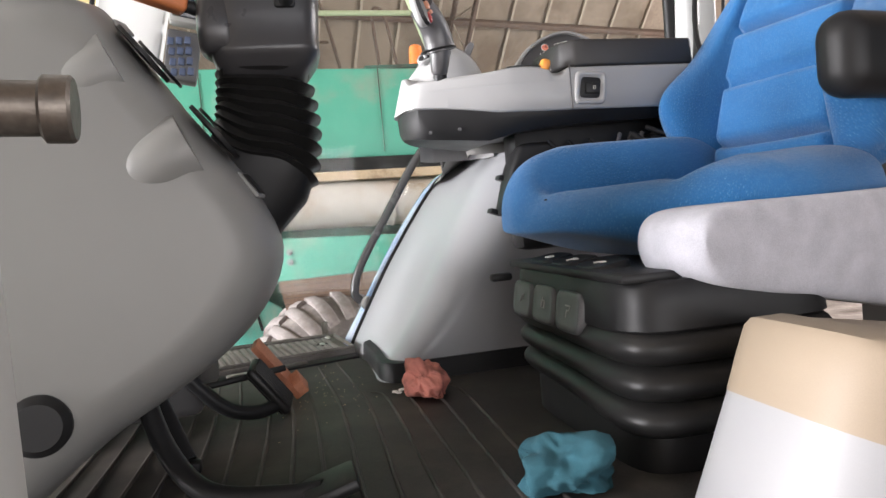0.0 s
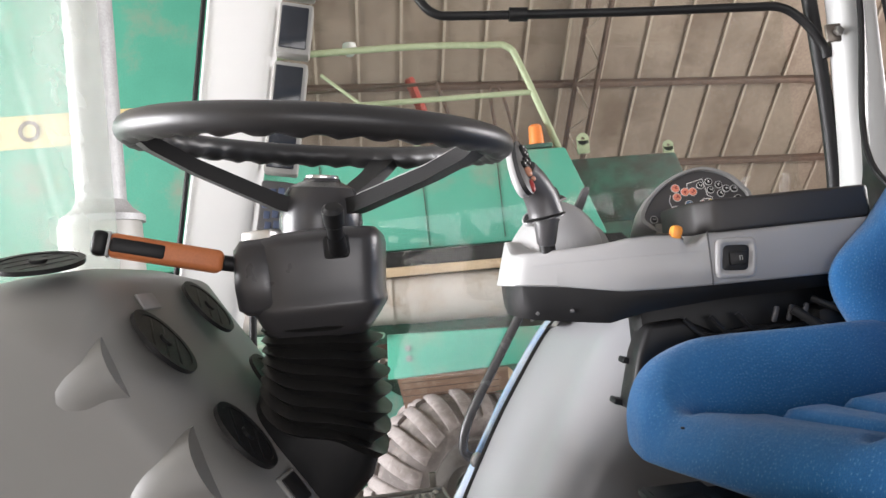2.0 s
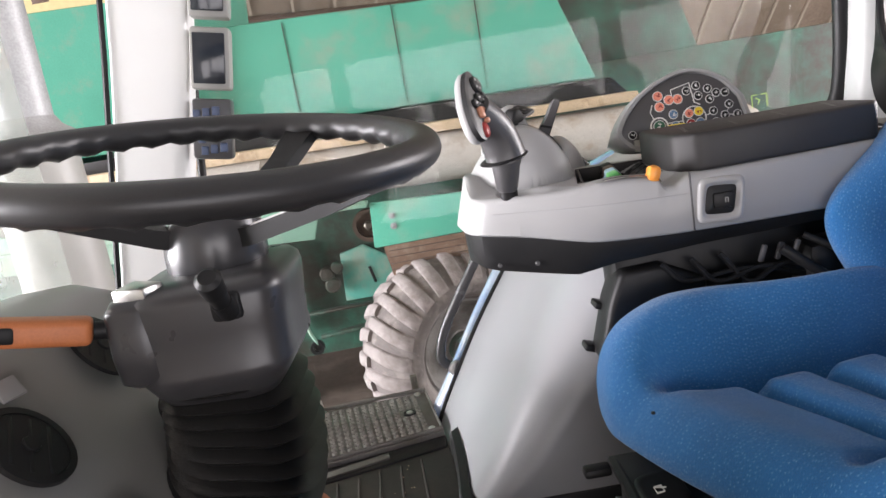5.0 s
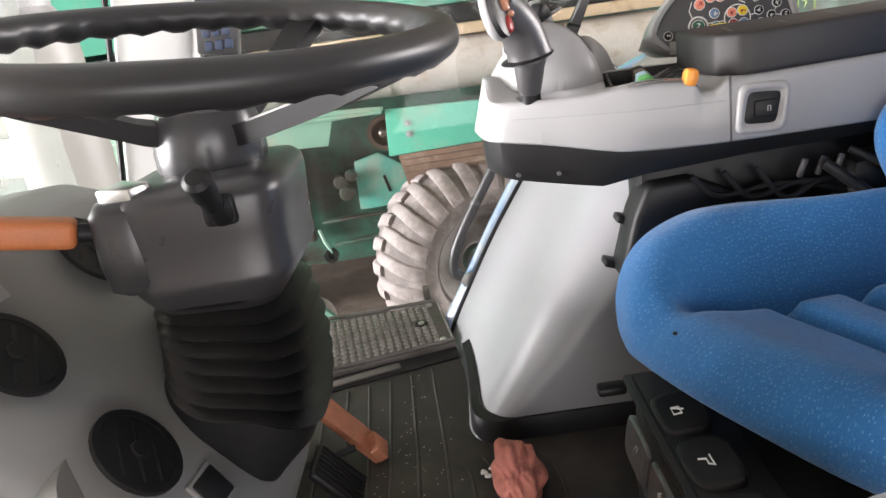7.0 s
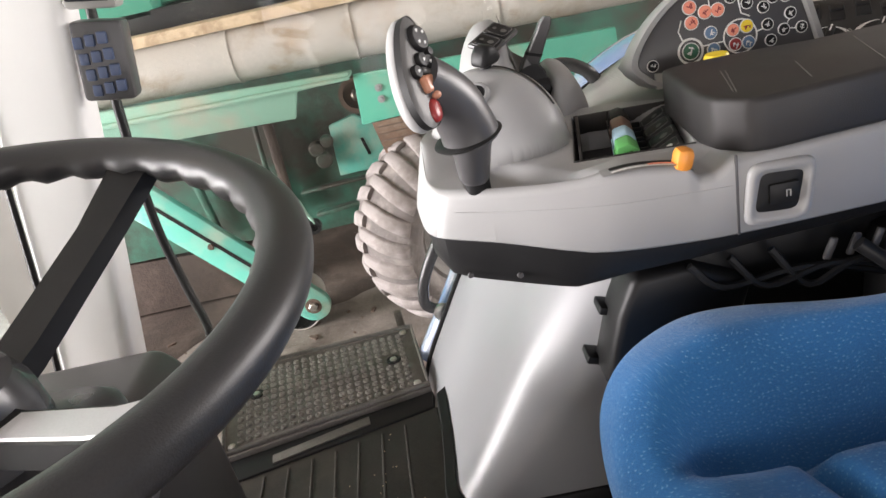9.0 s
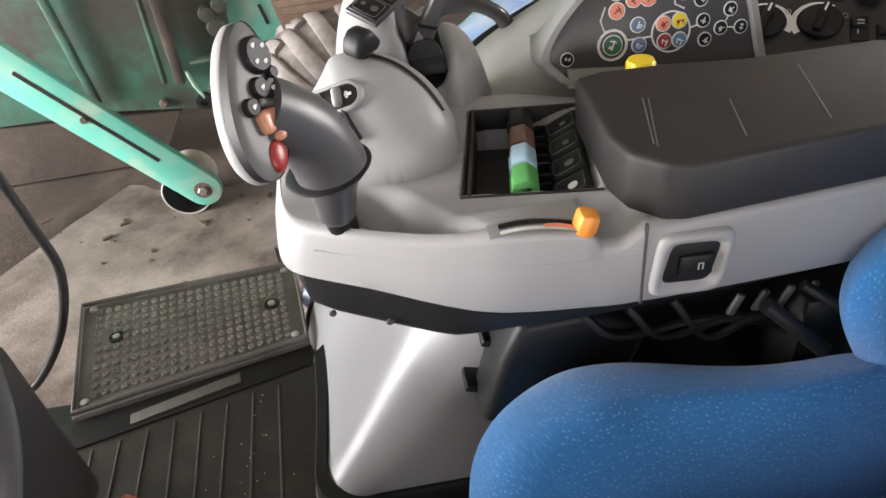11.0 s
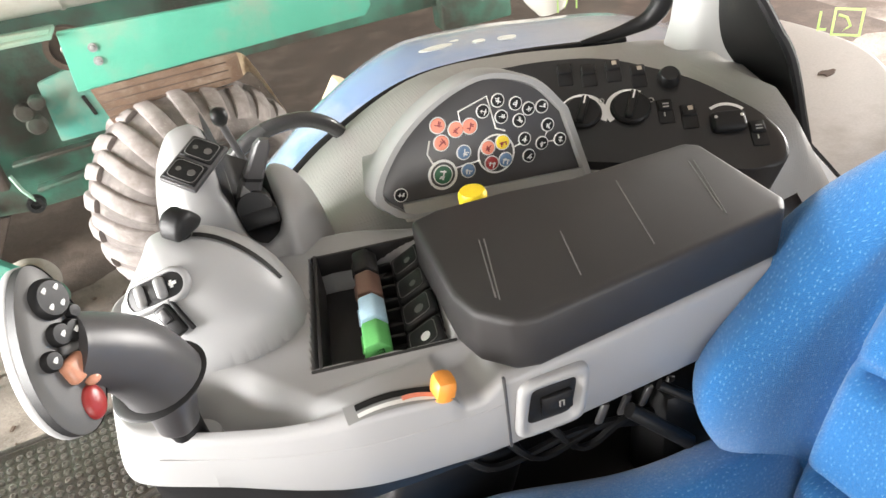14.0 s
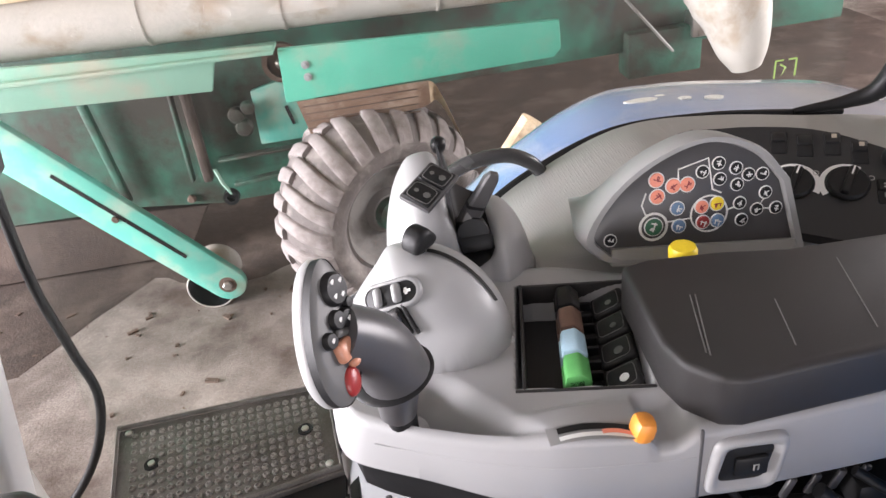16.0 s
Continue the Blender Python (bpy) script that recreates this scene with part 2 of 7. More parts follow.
def dotted(m, size):
    """Adds a grid of small moulded dots to a plastic."""
    t = m.node_tree
    b = t.nodes["Principled BSDF"]
    where, cells, rng, bp = (t.nodes.new(k) for k in ("ShaderNodeTexCoord", "ShaderNodeTexVoronoi", "ShaderNodeMapRange", "ShaderNodeBump"))
    cells.inputs["Scale"].default_value, cells.inputs["Randomness"].default_value = 1 / size, 0.0
    rng.inputs[1].default_value, rng.inputs[2].default_value, rng.inputs[3].default_value, rng.inputs[4].default_value = 0.25, 0.5, 1, 0
    bp.inputs["Strength"].default_value, bp.inputs["Distance"].default_value = 0.25, 0.001
    t.links.new(where.outputs["Object"], cells.inputs["Vector"])
    t.links.new(cells.outputs["Distance"], rng.inputs[0])
    t.links.new(rng.outputs[0], bp.inputs["Height"])
    t.links.new(b.inputs["Normal"].links[0].from_socket, bp.inputs["Normal"])
    t.links.new(bp.outputs[0], b.inputs["Normal"])
    return m


DOTGREY = dotted(material("dotted_grey_plastic", (0.31, 0.305, 0.29), 0.42, vary=0.04, scale=9, fine=1500, bump=0.15, depth=0.0004), 0.0045)
# Oily dirt, its colour also darkened for the shade under the combine.
SHADEDDIRT = material("shaded_oily_dirt", (0.062, 0.044, 0.035), 0.85, vary=0.4, scale=3, fine=70, bump=0.6, depth=0.006, stain=(0.12, 0.09, 0.072), stain_amount=0.35, stain_scale=2.5)
DECK = material("dusty_deck", (0.46, 0.44, 0.42), 0.7, vary=0.1, scale=5, fine=200, bump=0.1, stain=(0.36, 0.33, 0.30), stain_amount=0.3, stain_scale=5)
ORANGE = material("orange_plastic", (0.80, 0.30, 0.045), 0.4, vary=0.06, bump=0.1)
TERRA = material("orange_rubber", (0.52, 0.17, 0.06), 0.5, vary=0.1, bump=0.1)
YELLOW = material("yellow_plastic", (0.88, 0.66, 0.03), 0.38, vary=0.06, bump=0.1)
REDP = material("red_plastic", (0.30, 0.030, 0.028), 0.35, vary=0.1, bump=0.1)
SALMON = material("salmon_plastic", (0.85, 0.30, 0.20), 0.45, vary=0.08, bump=0.05)
BLUEP = material("slate_blue_plastic", (0.13, 0.22, 0.36), 0.45, vary=0.08, bump=0.05)
GREENP = material("green_plastic", (0.13, 0.48, 0.14), 0.4, vary=0.08, bump=0.05)
LIGHTBLUE = material("light_blue_plastic", (0.45, 0.66, 0.80), 0.4, vary=0.08, bump=0.05)
BROWNP = material("brown_plastic", (0.16, 0.09, 0.065), 0.4, vary=0.1, bump=0.05)
COPPER = material("copper_plastic", (0.52, 0.24, 0.15), 0.3, vary=0.15, bump=0.1)
WHITEINK = material("white_ink", (0.78, 0.78, 0.76), 0.6, vary=0.05, bump=0.0)
DARKGREENP = material("dark_green_plastic", (0.03, 0.13, 0.07), 0.45, vary=0.1, bump=0.05)
WOOD = material("red_wood", (0.42, 0.16, 0.085), 0.65, vary=0.25, scale=40, fine=300, bump=0.4, depth=0.001)
RAG = material("red_rag", (0.55, 0.20, 0.155), 0.95, vary=0.22, scale=40, fine=600, bump=0.6, depth=0.003, stain=(0.24, 0.09, 0.07), stain_amount=0.3, stain_scale=25)
TEALRAG = material("teal_rag", (0.030, 0.115, 0.15), 0.95, vary=0.2, scale=40, fine=600, bump=0.6, depth=0.003)
ROOFSHEET = material("roof_sheet", (0.27, 0.215, 0.165), 0.8, vary=0.2, scale=1.2, fine=30, bump=0.2, depth=0.004, stain=(0.17, 0.125, 0.09), stain_amount=0.45, stain_scale=1.1)
RUST = material("rusty_steel", (0.115, 0.075, 0.055), 0.75, vary=0.35, scale=7, fine=90, bump=0.4, depth=0.002)
RIBPALE = material("pale_seam", (0.40, 0.34, 0.27), 0.8, vary=0.2, scale=4, fine=60, bump=0.2)
LAMPORANGE = material("amber_lens", (0.75, 0.22, 0.05), 0.25, vary=0.1, bump=0.05)
REDPAINT = material("red_paint", (0.42, 0.07, 0.05), 0.5, vary=0.2, bump=0.1)
PIPEGREEN = material("faded_green_pipe", (0.36, 0.42, 0.26), 0.6, vary=0.2, bump=0.2)
STRIPE = material("yellow_stripe", (0.72, 0.62, 0.32), 0.5, vary=0.12, bump=0.05)
SCREEN = material("display_glass", (0.018, 0.022, 0.03), 0.12, vary=0.1, bump=0.0)
KEYBLUE = material("keypad_blue", (0.06, 0.085, 0.16), 0.4, vary=0.1, bump=0.05)
EXIT = material("exit_green", (0.50, 0.72, 0.22), 0.5, vary=0.05, bump=0.0)
WALLSHEET = material("shed_wall_sheet", (0.34, 0.30, 0.25), 0.8, vary=0.2, scale=1.5, fine=30, bump=0.2, depth=0.004)
GLASS = glass_material("window_glass", (0.98, 0.995, 0.985), 0.012)
# The windscreen's stronger veil also paints the pale haze reflected in it.
FRONTGLASS = glass_material("hazy_windscreen", (0.97, 0.99, 0.975), 0.22)


def dust_over(m, color, x0, x1):
    """Dust that thickens towards the rear of a panel."""
    t = m.node_tree
    b = t.nodes["Principled BSDF"]
    old = b.inputs["Base Color"].links[0].from_socket
    where, sep, n = t.nodes.new("ShaderNodeTexCoord"), t.nodes.new("ShaderNodeSeparateXYZ"), t.nodes.new("ShaderNodeTexNoise")
    n.inputs["Scale"].default_value, n.inputs["Detail"].default_value = 7, 6
    t.links.new(where.outputs["Object"], sep.inputs[0])
    t.links.new(where.outputs["Object"], n.inputs["Vector"])
    wob = t.nodes.new("ShaderNodeMath")
    wob.operation = "MULTIPLY_ADD"
    wob.inputs[1].default_value = 0.35
    t.links.new(n.outputs[0], wob.inputs[0])
    t.links.new(sep.outputs[0], wob.inputs[2])
    rng = t.nodes.new("ShaderNodeMapRange")
    rng.inputs[1].default_value, rng.inputs[2].default_value, rng.inputs[4].default_value = x0, x1, 0.85
    t.links.new(wob.outputs[0], rng.inputs[0])
    mix = t.nodes.new("ShaderNodeMix")
    mix.data_type = "RGBA"
    t.links.new(rng.outputs[0], mix.inputs[0])
    t.links.new(old, mix.inputs[6])
    mix.inputs[7].default_value = (*color, 1)
    t.links.new(mix.outputs[2], b.inputs["Base Color"])


dust_over(BLUEPAINT, (0.45, 0.455, 0.49), 0.95, 1.55)

# ---- mesh makers ----


def thing(name, label, category, base=(0, 0, 0), group="", kind=""):
    ob = new(name)
    ob.empty_display_size = 0.05
    ob.location = base
    return tagged(ob, label, category, group, kind)


def part(name, bm, mat, parent=None, label="", sharp=38):
    """One mesh object from a bmesh in world places, under a thing or a part."""
    bmesh.ops.recalc_face_normals(bm, faces=bm.faces)
    me = bpy.data.meshes.new(name)
    bm.to_mesh(me)
    bm.free()
    me.materials.append(mat)
    me.polygons.foreach_set("use_smooth", [True] * len(me.polygons))
    me.set_sharp_from_angle(angle=radians(sharp))
    ob = new(name, me)
    if parent:
        ob.parent = parent
        if parent.type == "EMPTY":
            ob.matrix_parent_inverse = Matrix.Translation(-parent.location)
    if label:
        ob["label"] = label
    return ob


def single(name, bm, mat, label, category, kind="", group="", sharp=38):
    return tagged(part(name, bm, mat, None, "", sharp), label, category, group, kind)


def merge(*bms):
    out = bms[0]
    for b in bms[1:]:
        me = bpy.data.meshes.new("join")
        b.to_mesh(me)
        b.free()
        out.from_mesh(me)
        bpy.data.meshes.remove(me)
    return out


def moved(bm, m):
    bmesh.ops.transform(bm, matrix=m, verts=bm.verts)
    return bm


def box(c, s, r=0.0, m=None, seg=2):
    """A box with rounded edges: centre, sizes, radius, turn."""
    bm = bmesh.new()
    bmesh.ops.create_cube(bm, size=1)
    bmesh.ops.scale(bm, vec=s, verts=bm.verts)
    if r:
        bmesh.ops.bevel(bm, geom=bm.edges[:], offset=min(r, min(s) * 0.49), segments=seg, profile=0.5, affect="EDGES")
    return moved(bm, Matrix.Translation(c) @ (m or Matrix.Identity(4)))


def loft(rings, closed=True, caps=True, loop=False):
    """Skin over rings of equal count."""
    bm = bmesh.new()
    vs = [[bm.verts.new(p) for p in ring] for ring in rings]
    n = len(vs[0])
    pairs = list(zip(vs, vs[1:])) + ([(vs[-1], vs[0])] if loop else [])
    for a, b in pairs:
        for i in range(n if closed else n - 1):
            j = (i + 1) % n
            bm.faces.new((a[i], a[j], b[j], b[i]))
    if caps and closed and not loop:
        bm.faces.new(vs[0])
        bm.faces.new(vs[-1][::-1])
    return bm


def tube(points, r, n=10, loop=False, radii=None, caps=True):
    """A round bar along points."""
    pts = [Vector(p) for p in points]
    rings, k = [], len(pts)
    up = None
    for i, p in enumerate(pts):
        a = pts[i - 1] if (i or loop) else pts[0]
        b = pts[(i + 1) % k] if (i < k - 1 or loop) else pts[-1]
        d = (b - a).normalized()
        if up is None:
            up = Vector((0, 0, 1)) if abs(d.z) < 0.9 else Vector((1, 0, 0))
        side = d.cross(up).normalized()
        up = side.cross(d).normalized()
        rad = radii[i] if radii else r
        rings.append([p + rad * (math.cos(t) * side + math.sin(t) * up) for t in (2 * math.pi * q / n for q in range(n))])
    return loft(rings, True, caps, loop)


def rod(a, b, r0, r1=None, n=16, bevel=0.0):
    r1 = r0 if r1 is None else r1
    a, b = Vector(a), Vector(b)
    if not bevel:
        return tube([a, b], r0, n, radii=[r0, r1])
    d = (b - a).normalized() * bevel
    return tube([a, a + d, b - d, b], r0, n, radii=[r0 - bevel, r0, r1, r1 - bevel])


def smooth_path(points, steps=6):
    """A rounded line through points (Catmull-Rom)."""
    p = [Vector(q) for q in points]
    p = [2 * p[0] - p[1]] + p + [2 * p[-1] - p[-2]]
    out = []
    for i in range(1, len(p) - 2):
        for s in range(steps):
            t = s / steps
            out.append(0.5 * (2 * p[i] + (p[i + 1] - p[i - 1]) * t + (2 * p[i - 1] - 5 * p[i] + 4 * p[i + 1] - p[i + 2]) * t * t + (3 * p[i] - p[i - 1] - 3 * p[i + 1] + p[i + 2]) * t ** 3))
    return out + [p[-2]]


def curve(xs, ys):
    """A soft line through values, as a function."""
    pts = smooth_path([(x, y, 0) for x, y in zip(xs, ys)], 8)
    px, py = [q.x for q in pts], [q.y for q in pts]
    return lambda v: float(np.interp(v, px, py))


def prism(poly, plane, a, b, r=0.0, seg=2):
    """A flat outline pushed from a to b along the axis that plane lacks ('xz', 'xy', 'yz')."""
    put = {"xz": lambda u, v, w: (u, w, v), "xy": lambda u, v, w: (u, v, w), "yz": lambda u, v, w: (w, u, v)}[plane]
    bm = loft([[put(u, v, a) for u, v in poly], [put(u, v, b) for u, v in poly]])
    if r:
        bmesh.ops.recalc_face_normals(bm, faces=bm.faces)
        ends = [e for e in bm.edges if len(e.link_faces) == 2 and e.calc_face_angle(0) > 0.5]
        bmesh.ops.bevel(bm, geom=ends, offset=r, segments=seg, profile=0.5, affect="EDGES")
    return bm


def lathe(profile, m, n=32):
    """A turned form: (radius, height) pairs round the z axis of the pose m."""
    rings = [[(max(r, 1e-4) * math.cos(2 * math.pi * q / n), max(r, 1e-4) * math.sin(2 * math.pi * q / n), h) for q in range(n)] for r, h in profile]
    return moved(loft(rings), m)


def facing(p, normal, spin=0.0):
    """A pose at p whose z axis points along normal."""
    q = Vector(normal).normalized().to_track_quat("Z", "Y")
    return Matrix.Translation(p) @ q.to_matrix().to_4x4() @ Matrix.Rotation(spin, 4, "Z")


def pillow(length, width, top, bottom, n=44, power=4.0, corner=0.16):
    """A stuffed pad in the x-y plane: top(a, b) and bottom(a, b) are its heights over a, b in -1 to 1."""
    bm = bmesh.new()
    ts = [math.sin(math.pi / 2 * (2 * i / n - 1)) for i in range(n + 1)]
    grid = {}
    for side in (1, -1):
        for i, a in enumerate(ts):
            for j, b in enumerate(ts):
                edge = i in (0, n) or j in (0, n)
                if edge and side == -1:
                    grid[side, i, j] = grid[1, i, j]
                    continue
                e = max(0.0, (1 - abs(a) ** power) * (1 - abs(b) ** power)) ** 0.42
                ax, bx = a * (1 - corner * b * b * abs(a) ** 3 * 0.5), b * (1 - corner * a * a * abs(b) ** 3 * 0.5)
                z = (top(a, b) if side == 1 else -bottom(a, b)) * e
                grid[side, i, j] = bm.verts.new((ax * length / 2, bx * width / 2, z))
    lay = bm.loops.layers.uv.new("cloth")
    flat, mid = {}, n // 2
    for side in (1, -1):
        for p in range(n + 1):
            flat[side, mid, p, "u"] = flat[side, p, mid, "v"] = 0.0
            for step in (1, -1):
                for q in range(mid + step, n + 1 if step == 1 else -1, step):
                    flat[side, q, p, "u"] = flat[side, q - step, p, "u"] + step * (grid[side, q, p].co - grid[side, q - step, p].co).length
                    flat[side, p, q, "v"] = flat[side, p, q - step, "v"] + step * (grid[side, p, q].co - grid[side, p, q - step].co).length
        for i in range(n + 1):
            for j in range(n + 1):
                flat[side, i, j] = (flat[side, i, j, "u"], flat[side, i, j, "v"])
    for side in (1, -1):
        for i in range(n):
            for j in range(n):
                q = [grid[side, i, j], grid[side, i + 1, j], grid[side, i + 1, j + 1], grid[side, i, j + 1]]
                f = bm.faces.new(q if side == 1 else q[::-1])
                ids = [(i, j), (i + 1, j), (i + 1, j + 1), (i, j + 1)]
                for lp, key in zip(f.loops, ids if side == 1 else ids[::-1]):
                    lp[lay].uv = flat[(side, *key)]
    return bm


def hump(v, c, w):
    return math.exp(-((v - c) / w) ** 2)


def disc(p, normal, r, h, n=20, bevel=0.0):
    b = bevel or h * 0.3
    return lathe([(0, 0), (r, 0), (r, h - b), (r - b, h), (0, h)], facing(p, normal), n)


def ring(p, normal, r0, r1, h, n=28):
    rr = [[(r * math.cos(2 * math.pi * q / n), r * math.sin(2 * math.pi * q / n), z) for r, z in ((r0, 0), (r1, 0), (r1, h), (r0, h))] for q in range(n)]
    return moved(loft(rr, True, False, True), facing(p, normal))


def plate_from(quad, z0, z1, r=0.0):
    return prism(quad, "xy", z0, z1, r)

# ---- shed and ground ----
def structure(name, bm, mat, label, sharp=30):
    return single(name, bm, mat, label, name.split("_")[0], "structure", "", sharp)


structure("ground", box((0, 0, -0.1), (400, 400, 0.2)), CONCRETE, "dusty grey-brown concrete shed floor with dark stains")


# the far roof side: a plane by its seam, purlin and outward directions
ROOF = Matrix(((0.994, -0.104, -0.046, 3.28), (0.102, 0.640, 0.761, 9.36), (-0.049, -0.761, 0.647, 4.32), (0, 0, 0, 1)))


def roof_box(p0, p1, s0, s1, n0, n1, r=0.0):
    """A bar on the far roof side: stretches along the purlins, down the slope and outwards."""
    return moved(box(((p0 + p1) / 2, (s0 + s1) / 2, (n0 + n1) / 2), (p1 - p0, s1 - s0, n1 - n0), r), ROOF)


ridge = ROOF @ Vector((0, -3.4, 0))
ceiling = merge(roof_box(-16, 13, -3.4, 5.75, 0.0, 0.07), prism([(-7.8, 6.2), (ridge.y, ridge.z), (ridge.y, ridge.z + 0.08), (-7.8, 6.28)], "yz", -13, 16.5))
structure("ceiling", ceiling, ROOFSHEET, "weathered beige sheet roof of an old shed")
ribs = bmesh.new()
for k in range(-24, 24):
    p = 0.22 + 0.54 * k
    ribs = merge(ribs, roof_box(p - 0.016, p + 0.016, -3.3, 5.7, -0.035, 0.01))
tagged(structure("roof_seams", ribs, RIBPALE, "pale standing seams between the roof sheets"), category="roof seam")
for q in (-2.56, -1.28, 0.0, 1.28, 2.56, 3.84):
    tagged(structure("purlin", roof_box(-15, 12.5, q - 0.035, q + 0.035, -0.14, -0.036, 0.006), RUST, "rusty steel purlin under the shed roof"), category="purlin", group="roof purlins")


def roof_truss(p):
    t = thing("roof_truss", "dark rusty lattice rafter under the shed roof", "truss", ROOF @ Vector((p, 5.4, -0.2)), "roof trusses", "structure")
    hi = [ROOF @ Vector((p - 0.10, -3.2 + 0.35 * i, -0.19)) for i in range(25)]
    lo = [ROOF @ Vector((p + 0.10, -3.2 + 0.35 * i, -0.42)) for i in range(25)]
    part("chord", tube(hi, 0.04, 6), RUST, t)
    part("chord", tube(lo, 0.04, 6), RUST, t)
    part("brace", tube([q for pair in zip(lo[::2], hi[1::2]) for q in pair], 0.014, 5), RIBPALE, t, "pale lattice brace")


roof_truss(-0.62)
roof_truss(-6.0)
structure("wall_far", box((-1, 13.1, 0.5), (27, 0.2, 1.4)), WALLSHEET, "beige sheet foot wall at the back of the shed")
structure("wall_end", box((10.1, 7.7, 3), (0.2, 10.6, 6.4)), WALLSHEET, "beige sheet end wall of the shed")
structure("wall_gate", box((-7.2, -7.9, 3), (9.8, 0.2, 6.4)), WALLSHEET, "beige sheet wall beside the open gate")
structure("wall_front", box((-12.1, 9.2, 3), (0.2, 7.6, 6.4)), WALLSHEET, "beige sheet wall beside the front opening")

# ---- tractor cab shell ----
FLOOR = 1.262
XW = curve([1.20, 1.28, 1.396, 1.547, 1.741, 1.80, 1.859, 1.90, 1.93], [0.285, 0.315, 0.379, 0.47, 0.61, 0.69, 0.785, 0.88, 1.0])
RIM = curve([0.30, 0.379, 0.47, 0.61, 0.691, 0.785, 0.94, 1.116, 1.30, 1.486, 1.65], [1.27, 1.396, 1.547, 1.741, 1.80, 1.859, 1.917, 1.918, 1.895, 1.863, 1.80])
structure("floor", box((0.35, 0.95, 1.20), (1.7, 2.0, 0.10), 0.01), BLACK, "black cab floor pan of a tractor")
structure("chassis", merge(box((0.35, 0.95, 0.62), (1.5, 0.70, 1.06), 0.03), box((0.35, 0.95, 0.06), (0.9, 0.9, 0.12), 0.02)), BLACK, "black tractor chassis that carries the cab")
mat_thing = thing("floor_mat", "black ribbed rubber cab floor mat with dust", "mat", (0.1, 1.2, FLOOR - 0.012))
part("sheet", plate_from([(-0.42, 0.35), (0.75, 0.35), (0.75, 1.58), (0.42, 1.58), (0.37, 1.62), (0.315, 1.93), (-0.17, 1.80), (-0.42, 1.80)], FLOOR - 0.012, FLOOR, 0.002), MATRUBBER, mat_thing)
for k in range(17):
    x = -0.36 + 0.052 * k
    far = 1.80 if x < -0.17 else (1.80 + 0.24 * (x + 0.17) - 0.02 if x < 0.30 else 1.50)
    wob = 0.02 * math.sin(k * 1.7)
    part("rib", tube(smooth_path([(x, 0.40, FLOOR), (x + 0.004, 0.9, FLOOR), (x + 0.01 + wob * 0.3, 1.4, FLOOR), (x - 0.02, far, FLOOR - 0.002)], 4), 0.0042, 8), MATRUBBER, mat_thing)
sill = thing("door_sill", "black sill with a short bare metal strip", "sill", (0.1, 1.9, 1.262), kind="structure")
part("edge", plate_from([(-0.30, 1.765), (0.312, 1.925), (0.312, 1.985), (-0.30, 1.845)], 1.245, 1.268, 0.004), BLACK, sill)
part("strip", plate_from([(-0.052, 1.838), (0.165, 1.905), (0.160, 1.932), (-0.057, 1.865)], 1.268, 1.273, 0.001), PLATE, sill, "worn bare metal strip")

step = thing("access_step", "worn grey metal access step with raised studs and bolts", "step", (0.05, 2.1, 1.24))
STEPQ = [(-0.175, 1.885), (0.305, 1.995), (0.262, 2.270), (-0.255, 2.238)]
part("plate", plate_from(STEPQ, 1.245, 1.277, 0.006), PLATE, step)
part("lip", tube([(x, y, 1.283) for x, y in STEPQ], 0.007, 8, True), PLATE, step)
part("front_lip", box((0.065, 1.935, 1.255), (0.50, 0.014, 0.05), 0.004, pose(0, 0, 0, 0, 0, 12.9)), PLATE, step)


def on_step(u, v, z=1.277):
    p = [Vector((*q, z)) for q in STEPQ]
    return p[0].lerp(p[1], u).lerp(p[3].lerp(p[2], u), v)


studs = bmesh.new()
for i in range(21):
    for j in range(11):
        q = on_step(0.08 + 0.84 * i / 20, 0.10 + 0.80 * j / 10)
        if min((q - on_step(0.13, 0.6)).length, (q - on_step(0.86, 0.52)).length) > 0.022:
            studs = merge(studs, lathe([(0.0085, 0), (0.007, 0.005), (0.0045, 0.006), (0.003, 0.003), (0, 0.002)], Matrix.Translation(q), 8))
tagged(part("studs", studs, STUD, step), kind="stuff")
for x, y in ((-0.141, 2.105), (0.216, 2.131)):
    hole = part("bolt", lathe([(0.019, -0.002), (0.017, 0.003), (0.011, 0.001), (0, 0.001)], Matrix.Translation((x, y, 1.278)), 18), BLACK, step, "black socket bolt")
    part("bolt_head", lathe([(0.009, 0), (0.009, 0.005), (0.006, 0.006), (0, 0.006)], Matrix.Translation((x, y, 1.278)), 6), STEEL, hole)
for u, v in ((0.04, 0.07), (0.95, 0.08), (0.95, 0.94), (0.05, 0.94)):
    part("rivet", lathe([(0.010, 0), (0.009, 0.005), (0.004, 0.008), (0, 0.008)], Matrix.Translation(on_step(u, v)), 12), STEEL, step)
part("bracket", box((0.235, 2.285, 1.305), (0.022, 0.014, 0.05), 0.004), BRONZE, step)

